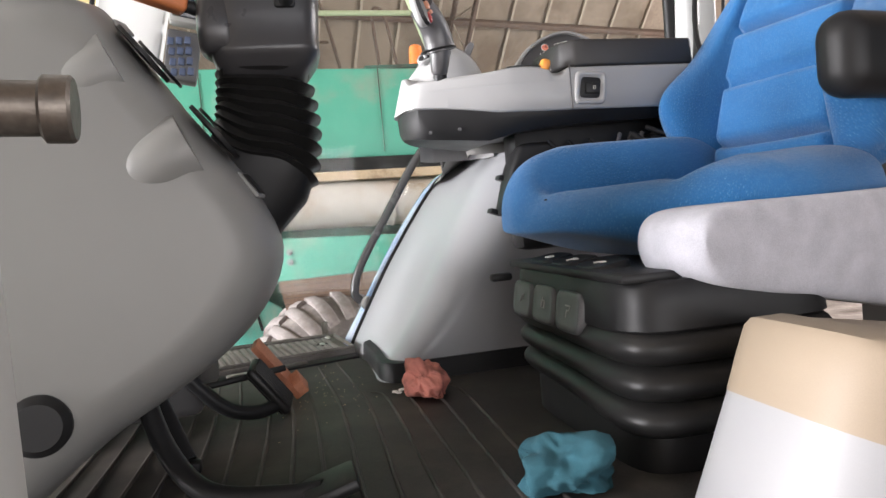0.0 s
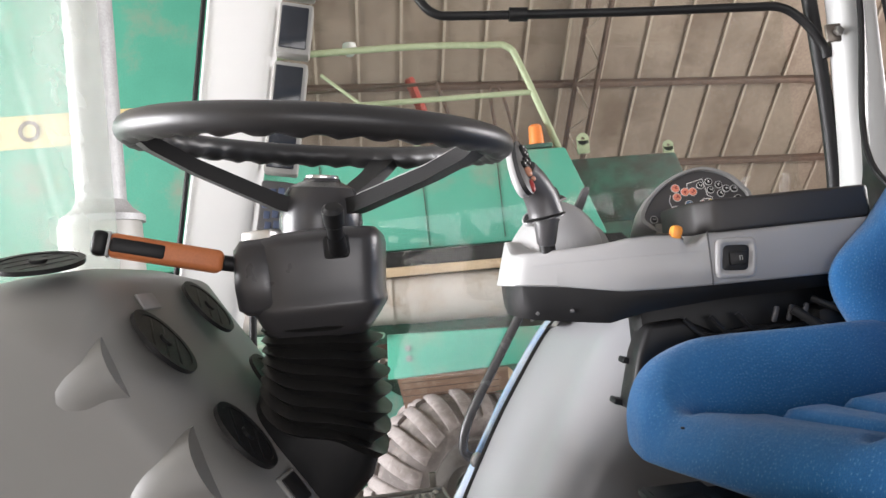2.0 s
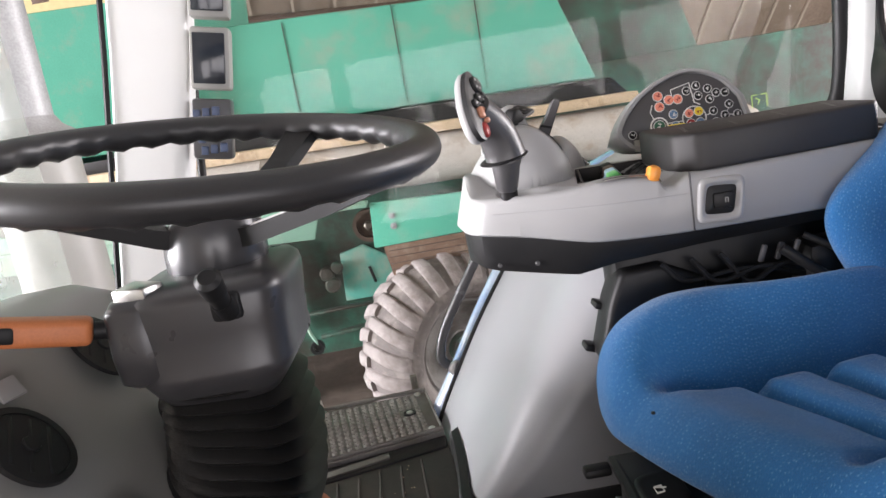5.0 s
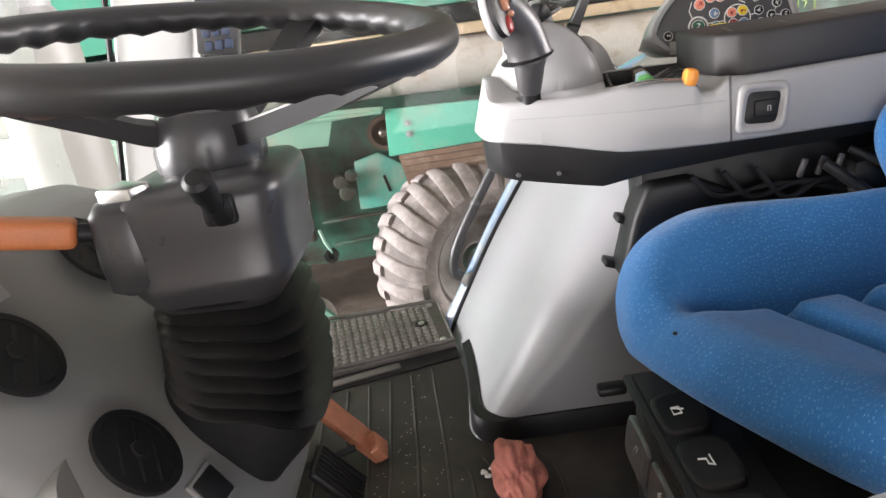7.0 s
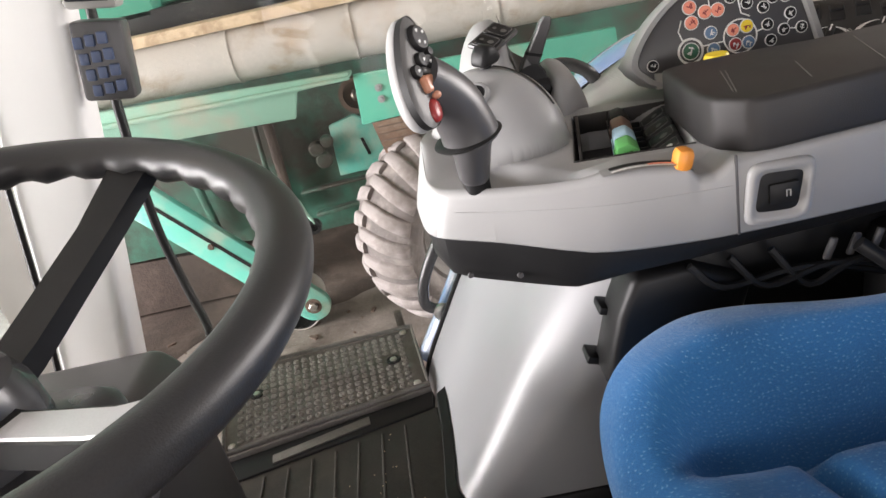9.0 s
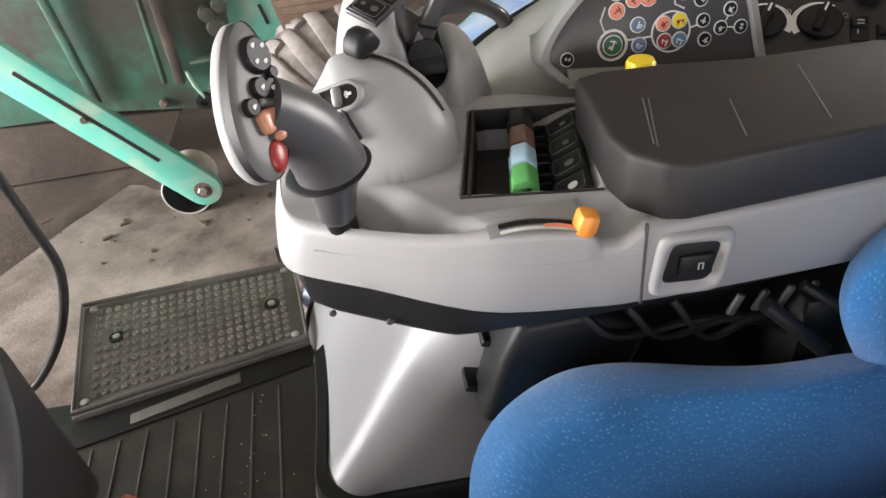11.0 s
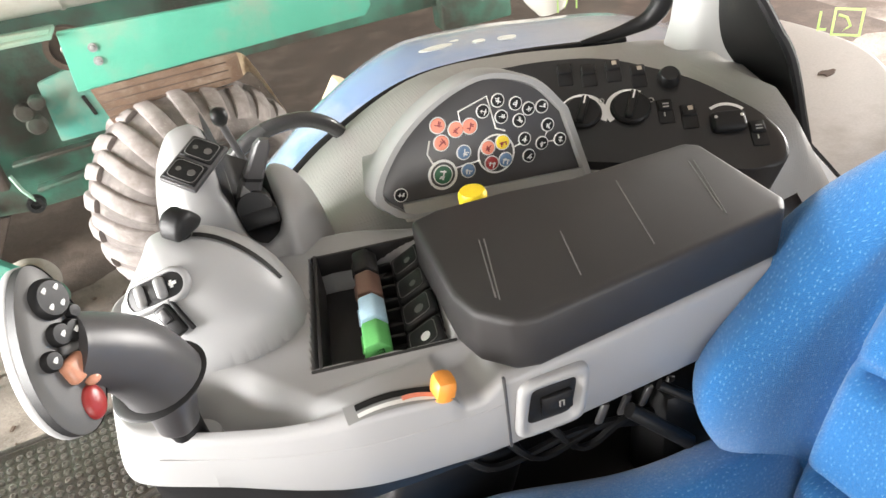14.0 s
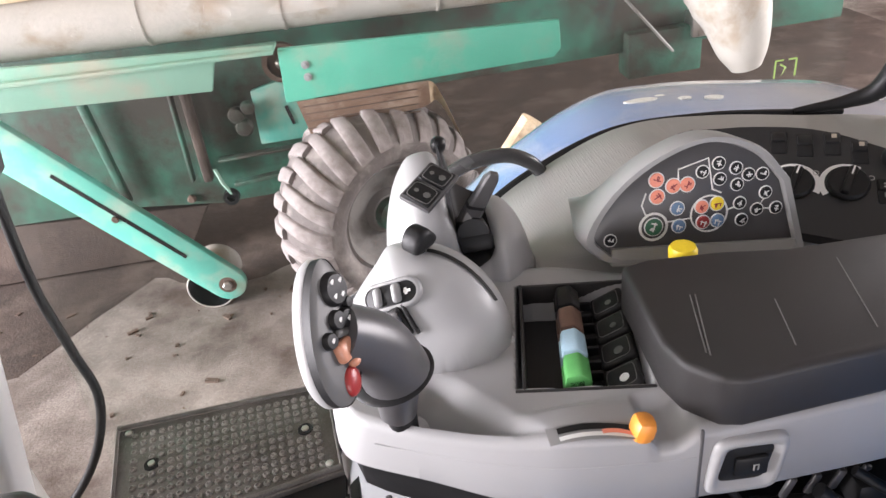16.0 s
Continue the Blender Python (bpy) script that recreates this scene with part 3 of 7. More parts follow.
# grey wheel arch inside the cab
arch = thing("wheel_arch", "light grey moulded plastic wheel arch cover", "wheel arch", (0.6, 1.85, 1.27))
XC = curve([1.20, 1.28, 1.40, 1.55, 1.74, 1.83, 1.92], [0.345, 0.365, 0.435, 0.525, 0.655, 0.735, 0.80])
rings_arch = []
for k in range(25):
    z = 1.20 + (1.905 - 1.20) * k / 24
    xw, xc = XW(z), XC(z)
    flare = 0.034 * math.exp(-max(0.0, z - 1.265) / 0.07)
    rad = 0.050 + 0.165 * (k / 24) ** 0.9
    front = 1.552 + 0.038 * k / 24
    row = []
    for j in range(17):
        f = j / 16
        y = 2.095 - (2.095 - front - rad) * f
        row.append((xw + (xc - xw) * f - flare * f * f + 0.016 * math.sin(math.pi * f) * min(1.0, k / 12) * (1 - k / 30), y, z))
    x0, y0 = row[-1][0], row[-1][1]
    for j in range(1, 9):
        th = math.pi / 2 * j / 8
        row.append((x0 + rad * (1 - math.cos(th)), y0 - rad * math.sin(th) - flare * math.sin(th * 2) * 0.4, z))
    row += [(x0 + rad + (1.22 - x0 - rad) * f, y0 - rad, z) for f in (0.15, 0.4, 0.7, 1.0)]
    rings_arch.append(row)
part("shell", loft(rings_arch, False, False), ARCH, arch, sharp=60)
foot = [p for p in rings_arch[3] if p[1] < 1.935]
kick = [[(p[0] - 0.012 + dx, p[1] - 0.008 + dx, 1.262 + h) for p in foot] for h, dx in ((0.0, -0.004), (0.020, -0.002), (0.040, 0.0), (0.046, 0.003), (0.047, 0.022))]
part("kick_strip", loft(kick, False, False), BLACK, arch, "black rubber kick strip")
part("edge_seal", tube([(XW(z) - 0.004, 2.100, z) for z in (1.205 + 0.705 * k / 40 for k in range(41))], 0.006, 8), BLACK, arch, "black rubber edge seal")
# side console above the arch, up to the window
rings_side = []
for k in range(40):
    x = 0.61 + 0.96 * k / 39
    zr = RIM(x)
    zi = min(1.915, zr + 0.10) if x < 0.75 else 1.915
    lift = 0.015 * hump(x, 0.95, 0.25)
    row = [(x, 2.098, zr), (x, 2.06, zr + 0.012 + lift), (x, 1.98, zr + 0.016 + lift), (x, 1.90, zr * 0.6 + zi * 0.4 + 0.02), (x, 1.80, zr * 0.3 + zi * 0.7 + 0.02), (x, 1.70, zi + 0.012), (x, 1.65, zi - 0.01), (x, 1.63, zi - 0.05), (x, 1.625, 1.80)]
    sink = 0.026 * min(1.0, max(0.0, (x - 0.99) / 0.05)) * min(1.0, max(0.0, (1.385 - x) / 0.03))
    row = [(a, b, c - ((sink if b > 1.85 else 2.4 * sink) if b < 2.0 else 0.0)) for a, b, c in row]
    row = [(a, b, c - (1.5 * max(0.0, a - 1.40 - 0.25 * (b - 1.69)) if b < 1.96 else 0.0)) for a, b, c in row]
    rings_side.append(row)
side = thing("side_console", "grey plastic side console along the cab window", "console", (1.1, 1.85, 1.7))
part("shell", loft(rings_side, False, False), DOTGREY, side, sharp=60)
part("rim_seal", tube([(x, 2.103, RIM(x) + 0.004) for x in (0.61 + 0.79 * k / 40 for k in range(41))], 0.007, 8), BLACK, side, "black rubber window seal")

# blue outer fender
fend = []
for k in range(40):
    x = 0.30 + 1.5 * k / 39
    zr = RIM(x)
    g = 0.30 + 0.70 * min(1, max(0, (x - 0.45) / 0.55))
    fwd = 0.020 * min(1.0, max(0.0, (0.95 - x) / 0.45))
    fend.append([(x - fwd * min(1.0, o / 0.055) + 0.03 * g * (o - 0.05) / 0.3, 2.115 + g * o, zr + h) for o, h in ((0, -0.10), (0, -0.008), (0.055, 0.0), (0.145, 0.004), (0.215, -0.006), (0.275, -0.035), (0.315, -0.09), (0.335, -0.20))])
single("tractor_fender", loft(fend, False, False), BLUEPAINT, "glossy blue rear fender outside the cab window", "fender", sharp=60)

# pillars, rails and glass
def bar_loft(rows, r):
    """A post of rounded oblong section: (centre, half x, half y) from foot to head."""
    out = []
    for c, hx, hy in rows:
        sec = []
        for q in range(24):
            th = 2 * math.pi * q / 24
            cx, sx = math.cos(th), math.sin(th)
            sec.append((c[0] + hx * math.copysign(abs(cx) ** r, cx), c[1] + hy * math.copysign(abs(sx) ** r, sx), c[2]))
        out.append(sec)
    return loft(out)


pil = thing("front_pillar", "white plastic front cab pillar with stacked displays", "pillar", (-0.3, 1.99, 1.3), kind="structure")
part("trim", bar_loft([((-0.45, 1.995, 1.28), 0.085, 0.045), ((-0.335, 1.995, 1.75), 0.085, 0.045), ((-0.20, 1.995, 2.35), 0.092, 0.045), ((-0.125, 1.995, 2.75), 0.095, 0.045), ((-0.09, 1.995, 2.95), 0.095, 0.045)], 0.35), PALE, pil)
part("edge_seal", tube([(-0.535, 1.95, 1.30), (-0.42, 1.95, 1.75), (-0.297, 1.95, 2.35), (-0.224, 1.95, 2.75), (-0.19, 1.95, 2.95)], 0.007, 8), BLACK, pil, "black rubber seal")
for k in range(5):
    z0 = 2.08 + 0.155 * k
    xr = -0.03 + (z0 + 0.07 - 2.70) * 0.2 + 0.048
    turn = pose(0, 0, 0, 0, 11, 8)
    d = part("display", box((xr, 1.955, z0 + 0.07), (0.088, 0.06, 0.138), 0.008, turn), GREY if k else DARKGREY, pil, "dark pillar display in a grey frame")
    if k:
        part("screen", box((xr + 0.003, 1.921, z0 + 0.07), (0.070, 0.006, 0.112), 0.003, turn), SCREEN, d)
    else:
        for i in range(3):
            for j in range(4):
                part("key", box((xr - 0.022 + 0.022 * i, 1.922, z0 + 0.025 + 0.028 * j), (0.016, 0.01, 0.020), 0.002, turn), KEYBLUE, d)
seal = thing("window_seal", "black curved rubber seal of the side window", "seal", (-0.3, 2.2, 1.1), kind="structure")
part("strip", tube(smooth_path([(-0.10, 2.2, 2.75), (-0.19, 2.2, 2.25), (-0.248, 2.2, 1.80), (-0.243, 2.2, 1.57), (-0.238, 2.2, 1.42), (-0.31, 2.2, 1.25), (-0.43, 2.2, 1.10), (-0.55, 2.2, 1.02)], 6), 0.011, 10), BLACK, seal)
rp = thing("rear_pillar", "white rear cab pillar with a black rubber edge", "pillar", (1.5, 2.0, 1.85), kind="structure")
part("trim", bar_loft([((1.535, 1.99, 1.82), 0.12, 0.07), ((1.525, 1.99, 1.93), 0.085, 0.055), ((1.522, 1.99, 2.10), 0.065, 0.045), ((1.535, 1.99, 2.50), 0.058, 0.045), ((1.545, 1.99, 2.95), 0.058, 0.045)], 0.6), PILLARGREY, rp)
es = smooth_path([(1.30, 2.10, 1.902), (1.395, 2.085, 1.912), (1.444, 2.06, 1.945), (1.456, 2.04, 2.05), (1.456, 2.03, 2.30), (1.445, 2.03, 2.62), (1.42, 2.03, 2.95)], 6)
part("edge_seal", tube(es, 0.020, 10, radii=[0.006 + 0.014 * min(1.0, k / 12) for k in range(len(es))]), BLACK, rp, "black rubber door seal")
part("hook", tube(smooth_path([(1.60, 1.96, 2.20), (1.66, 1.95, 2.20), (1.72, 1.93, 2.19)], 4), 0.012, 8), BLACK, rp, "black coat hook")
part("cable", tube(smooth_path([(1.60, 1.95, 2.60), (1.612, 1.95, 2.40), (1.60, 1.95, 2.15)], 5), 0.006, 6), BLACK, rp)
rail = thing("grab_rail", "black bent steel rail along the window top", "rail", (0.9, 2.0, 2.6))
part("bar", tube(smooth_path([(0.30, 2.03, 2.80), (0.335, 2.02, 2.71), (0.38, 2.01, 2.65), (0.48, 2.01, 2.635), (0.90, 2.01, 2.605), (1.25, 2.01, 2.585), (1.35, 2.01, 2.575), (1.41, 2.01, 2.53), (1.455, 2.01, 2.46), (1.463, 2.01, 2.42)], 6), 0.0125, 10), BLACK, rail)
part("clamp", rod((0.585, 2.01, 2.628), (0.635, 2.01, 2.624), 0.019), BLACK, rail)
part("bolt", disc((1.468, 1.955, 2.475), (0, -1, 0.1), 0.014, 0.012, 6), STEEL, rail)
part("plate", box((1.475, 1.965, 2.475), (0.07, 0.01, 0.05), 0.004), BRONZE, rail)
outer = thing("hand_rail", "black bent steel hand rail by the window", "rail", (0.37, 2.14, 1.38))
part("bar", tube(smooth_path([(0.368, 2.125, 1.398), (0.345, 2.12, 1.41), (0.333, 2.115, 1.44), (0.36, 2.11, 1.52), (0.46, 2.10, 1.68), (0.56, 2.08, 1.835), (0.640, 2.05, 1.918), (0.72, 2.04, 1.937), (0.772, 2.045, 1.915), (0.805, 2.06, 1.872)], 7), 0.0135, 10), RAILGREY, outer)
part("foot", disc((0.368, 2.118, 1.396), (0.3, -1, 0), 0.022, 0.012, 16), STEEL, outer)

roof = thing("cab_roof", "pale grey cab roof lining", "roof", (0.5, 1.0, 2.93), kind="structure")
part("lining", box((0.6, 1.03, 2.99), (2.1, 2.2, 0.10), 0.03), PALE, roof)
structure("cab_rear_wall", box((1.95, 1.0, 1.5), (0.06, 1.6, 0.7), 0.02), DARKGREY, "dark grey rear wall of the cab")
structure("door_pillar_left", bar_loft([((1.55, 0.02, 1.3), 0.06, 0.05), ((1.50, 0.02, 2.95), 0.06, 0.05)], 0.6), DARKGREY, "dark pillar of the open cab door")
structure("front_pillar_left", bar_loft([((0.012, 0.15, 1.2), 0.045, 0.035), ((0.012, 0.15, 2.95), 0.045, 0.035)], 0.6), GREY, "grey front cab pillar beside the open door")
rw = thing("rear_window_frame", "black rubber frame of the rear cab window", "window frame", (1.45, 1.7, 1.6), kind="structure")
band_o = smooth_path([(1.475, 1.69, 1.80), (1.468, 1.695, 1.83), (1.455, 1.70, 1.875), (1.442, 1.705, 1.922), (1.428, 1.715, 1.970), (1.408, 1.74, 2.02), (1.40, 1.79, 2.09), (1.44, 1.86, 2.22), (1.50, 1.90, 2.50), (1.53, 1.91, 2.95)], 5)
band_i = smooth_path([(1.500, 1.752, 1.785), (1.503, 1.765, 1.80), (1.470, 1.790, 1.860), (1.435, 1.815, 1.905), (1.408, 1.835, 1.955), (1.405, 1.85, 2.02), (1.43, 1.87, 2.09), (1.46, 1.90, 2.22), (1.51, 1.93, 2.50), (1.54, 1.94, 2.95)], 5)
part("rubber", loft([[o, o.lerp(i, 0.5) + Vector((0.006, -0.004, 0.006)), i, i + Vector((0.03, 0.01, -0.01)), o + Vector((0.02, 0.015, -0.005))] for o, i in zip(band_o, band_i)]), RUBBER, rw, "black rubber-lined window corner", sharp=60)
part("bead", tube(band_o, 0.008, 8), BLACK, rw)
part("trim", prism([(1.436, 1.842), (1.450, 1.832), (1.640, 1.625), (1.70, 1.55), (1.66, 1.55), (1.590, 1.622), (1.428, 1.822)], "xz", 1.680, 1.692, 0.003), PALE, rw, "pale plastic trim strip")
part("trim_bead", tube([(1.446, 1.692, 1.842), (1.640, 1.692, 1.632), (1.70, 1.692, 1.56)], 0.005, 6), BLACK, rw)


def pane(name, poly, plane, at, mat, label):
    ob = structure(name, prism(poly, plane, at, at + 0.001), mat, label)
    ob.visible_shadow = False
    return tagged(ob, category="window")


pane("window_side", [(-0.235, 1.279), (0.285, 1.279)] + [(x, RIM(x) + 0.01) for x in (0.34 + 1.06 * k / 20 for k in range(21))] + [(1.42, 2.92), (-0.12, 2.92)], "xz", 2.118, GLASS, "clear dusty side window")
pane("window_front", [(0.12, 1.5), (1.93, 1.5), (1.93, 2.92), (0.12, 2.92)], "yz", -0.50, FRONTGLASS, "dusty windscreen with reflected haze put into its veil")

# ---- armrest console ----
console = thing("armrest_console", "silver and black armrest console with levers and a padded rest", "console", (0.75, 1.47, 1.80))
YN = curve([0.426, 0.430, 0.436, 0.444, 0.455, 0.474, 0.519, 0.579, 0.626, 0.66, 0.713, 0.79, 0.95, 1.13], [1.550, 1.510, 1.468, 1.446, 1.434, 1.423, 1.402, 1.376, 1.360, 1.352, 1.346, 1.342, 1.348, 1.36])
YF = curve([0.426, 0.432, 0.442, 0.470, 0.56, 0.70, 0.80, 0.95, 1.13], [1.575, 1.600, 1.622, 1.645, 1.66, 1.655, 1.61, 1.56, 1.53])
ZB = curve([0.40, 0.45, 0.53, 0.60, 0.64, 0.77, 1.13], [1.896, 1.893, 1.882, 1.869, 1.864, 1.86, 1.855])


def sstep(v, a, b):
    t = min(1.0, max(0.0, (v - a) / (b - a)))
    return t * t * (3 - 2 * t)


WELLM = Matrix.Translation((0.707, 1.512, 0)) @ Matrix.Rotation(radians(-10.5), 4, "Z") @ Matrix.Translation((-0.70, -1.512, 0))
WELLI = WELLM.inverted()


def console_top(x, y):
    z = 1.953 + 0.03 * (1 - sstep(x, 0.43, 0.52)) * sstep(y, 1.46, 1.56)
    # dome round the rear lever
    dx, dy = (x - 0.545) / (0.098 if x > 0.545 else 0.108), (y - 1.572 + 0.25 * (x - 0.545)) / 0.090
    d = dx * dx + dy * dy
    if d < 1:
        z = max(z, 1.945 + 0.115 * math.sqrt(1 - d))
    # hollow tray
    inside = sstep(x, 0.482, 0.504) * (1 - sstep(x + 0.75 * (y - 1.375), 0.566, 0.640)) * sstep(y, YN(x) + 0.001, YN(x) + 0.011) * (1 - sstep(y, 1.450, 1.496))
    z -= 0.046 * inside
    # raised quadrant of the hand throttle
    z += 0.008 * hump(x, 0.670, 0.055) * (1 - sstep(y, 1.385, 1.40))
    z -= 0.016 * sstep(x, 0.728, 0.742) * (1 - sstep(x, 0.755, 0.783)) * (1 - sstep(y, 1.385, 1.40))
    # well of the coloured levers
    w = WELLI @ Vector((x, y, 0))
    if 0.634 < w.x < 0.772 and 1.420 < w.y < 1.612:
        z -= 0.055 * min(sstep(w.x, 0.634, 0.640), sstep(-w.x, -0.772, -0.766), sstep(w.y, 1.420, 1.426), sstep(-w.y, -1.612, -1.606)) * (1 - 0.75 * sstep(w.x, 0.70, 0.768))
    return z


xs = [0.426 + 0.014 * (k / 8) ** 2 for k in range(8)] + [0.440 + (0.80 - 0.440) * k / 156 for k in range(157)] + [0.80 + 0.33 * k / 14 for k in range(1, 15)]
rings_c = []
for x in xs:
    yn, yf, zb = YN(x), YF(x), ZB(x)
    zt = [console_top(x, yn + (yf - yn) * j / 110) for j in range(111)]
    r = min(0.010, (yf - yn) * 0.3)
    row = [(x, yn + 0.004, zb)] + [(x, yn, zb + (zt[0] - r - zb) * f) for f in (0.05, 0.5, 1)]
    row += [(x, yn + r * (1 - math.cos(a)), zt[0] - r + r * math.sin(a)) for a in (0.5, 1.0)]
    row += [(x, yn + r + (yf - yn - 2 * r) * j / 110, zt[j]) for j in range(111)]
    row += [(x, yf - r * (1 - math.cos(a)), zt[-1] - r + r * math.sin(a)) for a in (1.0, 0.5)]
    row += [(x, yf, zb + (zt[-1] - r - zb) * f) for f in (1, 0.5, 0.05)] + [(x, yf - 0.004, zb)]
    rings_c.append([(a + 0.30 * (c - 1.915) * (1 - sstep(a, 0.450, 0.53)), b, c) for a, b, c in row])
shell = part("upper_shell", loft(rings_c), SILVER, console, "silver-grey moulded upper shell", sharp=50)
low = []
for k in range(34):
    x = 0.432 + (1.13 - 0.432) * k / 33
    yn, yf, zb = YN(x) + 0.006, YF(x) - 0.006, ZB(x)
    bt = float(np.interp(x, [0.44, 0.46, 0.60, 0.66, 0.80, 1.13], [1.835, 1.826, 1.808, 1.822, 1.832, 1.835]))
    inset = 0.05
    low.append([(x, yn, zb), (x, yn + 0.003, bt + 0.02), (x, yn + 0.02, bt), (x, yf - inset, bt), (x, yf - 0.01, bt + 0.02), (x, yf, zb)])
part("lower_shell", loft(low), BLACK, console, "black lower shell")
part("shell_line", tube([(x, YN(x) + 0.0001, 1.928 - 0.02 * (x - 0.45)) for x in (0.475 + 0.30 * k / 24 for k in range(25))], 0.0006, 5), SILVER, console)
part("seam", box((0.779, 1.3425, 1.908), (0.003, 0.004, 0.095), 0.001), DARKGREY, console)
for x in (0.475, 0.535):
    part("screw", disc((x, YN(x) + 0.006, 1.838), (0, -1, 0), 0.004, 0.003, 10), DARKGREY, console)
# well lining
part("well_lining", moved(merge(box((0.703, 1.421, 1.930), (0.140, 0.004, 0.048), 0.001), box((0.703, 1.604, 1.929), (0.130, 0.004, 0.050), 0.001), box((0.6425, 1.516, 1.929), (0.004, 0.184, 0.050), 0.001)), WELLM), PADBLACK, console, "dark lining of the lever well")
part("well_floor", moved(loft([[(0.640, 1.425, 1.9015), (0.640, 1.606, 1.9015)], [(0.700, 1.425, 1.9015), (0.700, 1.606, 1.9015)], [(0.766, 1.425, 1.940), (0.766, 1.606, 1.940)]], False, False), WELLM), PADBLACK, console)
for mat_l, y in ((GREENP, 1.452), (LIGHTBLUE, 1.493), (BROWNP, 1.534), (BLACK, 1.575)):
    lev = part("lever", moved(merge(box((0.700, y, 1.915), (0.022, 0.037, 0.080), 0.004, pose(0, 0, 0, 0, -6, 0)), box((0.706, y, 1.905), (0.04, 0.026, 0.03), 0.004), box((0.712, y - 0.012, 1.930), (0.028, 0.004, 0.012), 0.001), box((0.712, y + 0.012, 1.930), (0.028, 0.004, 0.012), 0.001)), WELLM), BLACK, console, "remote valve lever with coloured cap")
    part("cap", moved(prism([(0.682, 1.928), (0.710, 1.928), (0.712, 1.950), (0.701, 1.961), (0.685, 1.957)], "xz", y - 0.0185, y + 0.0185, 0.003), WELLM), mat_l, lev)
    part("cap_ridge", moved(box((0.684, y, 1.944), (0.004, 0.026, 0.003), 0.001), WELLM), mat_l, lev)
for k in range(4):
    y = 1.447 + 0.043 * k
    km = WELLM @ pose(0.745, y, 1.939, 0, -30, 0)
    key = part("switch", moved(box((0, 0, 0), (0.042, 0.038, 0.010), 0.005, None, 3), km), BLACK, console, "square black switch with a white dot")
    sq = [(0.016 * math.copysign(abs(math.cos(t)) ** 0.35, math.cos(t)), 0.0145 * math.copysign(abs(math.sin(t)) ** 0.35, math.sin(t)), 0.0052) for t in (2 * math.pi * q / 28 for q in range(28))]
    part("outline", moved(tube(sq, 0.0005, 4, True), km), DARKFACE, key)
    part("dot", moved(lathe([(0.0055 if k < 2 else 0.004, 0), (0.0055 if k < 2 else 0.004, 0.001), (0, 0.001)], pose(0.003, -0.003, 0.0048), 16), km), WHITEINK if k == 0 else DARKFACE, key)
# padded rest
pad_poly = [(0.762, 1.405), (0.770, 1.372), (0.795, 1.345), (0.815, 1.340), (1.088, 1.360), (1.102, 1.376), (1.104, 1.505), (1.090, 1.518), (0.95, 1.522), (0.875, 1.538), (0.80, 1.545), (0.768, 1.538)]
pad = part("rest_pad", prism(pad_poly, "xy", 1.952, 2.012, 0.007, 3), PADBLACK, console, "black padded vinyl armrest", sharp=60)
for (x0, y0), (x1, y1) in (((0.817, 1.468), (0.795, 1.381)), ((0.822, 1.467), (0.797, 1.377)), ((0.891, 1.439), (0.874, 1.371)), ((0.985, 1.488), (0.954, 1.376)), ((1.070, 1.481), (1.038, 1.387)), ((1.075, 1.479), (1.038, 1.381))):
    part("crease", rod((x0, y0, 2.0118), (x1, y1, 2.0118), 0.0008, n=6), DARKFACE, pad)
# hand throttle
def top_strip(x0, x1, y0, y1, bow, up, n=16):
    """A thin curved inlay lying on the console's top."""
    rows = []
    for k in range(n + 1):
        f = k / n
        x, c = x0 + (x1 - x0) * f, bow * 4 * f * (1 - f) - 0.004 - 0.011 * f
        rows.append([(x, y0 + c, console_top(x, y0 + c) + up), (x, y1 + c, console_top(x, y1 + c) + up)])
    return loft(rows, False, False)


thr = part("throttle_inlay", top_strip(0.640, 0.736, 1.3555, 1.3775, 0.003, 0.0006, 24), PANELGREY, console, "grey inlay with a curved slot and an orange scale")
part("slot", top_strip(0.650, 0.728, 1.3660, 1.3735, 0.004, 0.0012), BLACK, thr)
part("mark", top_strip(0.650, 0.726, 1.3580, 1.3630, 0.004, 0.0012), WHITEINK, thr, "white and orange scale")
part("mark", top_strip(0.690, 0.724, 1.3578, 1.3632, 0.004, 0.0018), SALMON, thr)
part("slot_rim", top_strip(0.642, 0.731, 1.3745, 1.3762, 0.004, 0.0022), SILVER, thr)
knob = part("throttle_knob", merge(box((0.727, 1.354, 1.960), (0.021, 0.024, 0.026), 0.008, pose(0, 0, 0, 0, 15, 0)), box((0.727, 1.354, 1.950), (0.014, 0.012, 0.02), 0.003)), ORANGE, console, "orange throttle knob")
# rocker switch in its frame
def frame_ring(k, y, p=0.32):
    """An outline of the switch frame, drawn in by k, at depth y."""
    out = []
    for q in range(36):
        t = 2 * math.pi * q / 36
        u, v = math.copysign(abs(math.cos(t)) ** p, math.cos(t)), math.copysign(abs(math.sin(t)) ** p, math.sin(t))
        out.append((0.8235 + (0.037 - k) * u + 0.004 * v, y, 1.904 + (0.036 - k) * v - 0.002 * u))
    return out


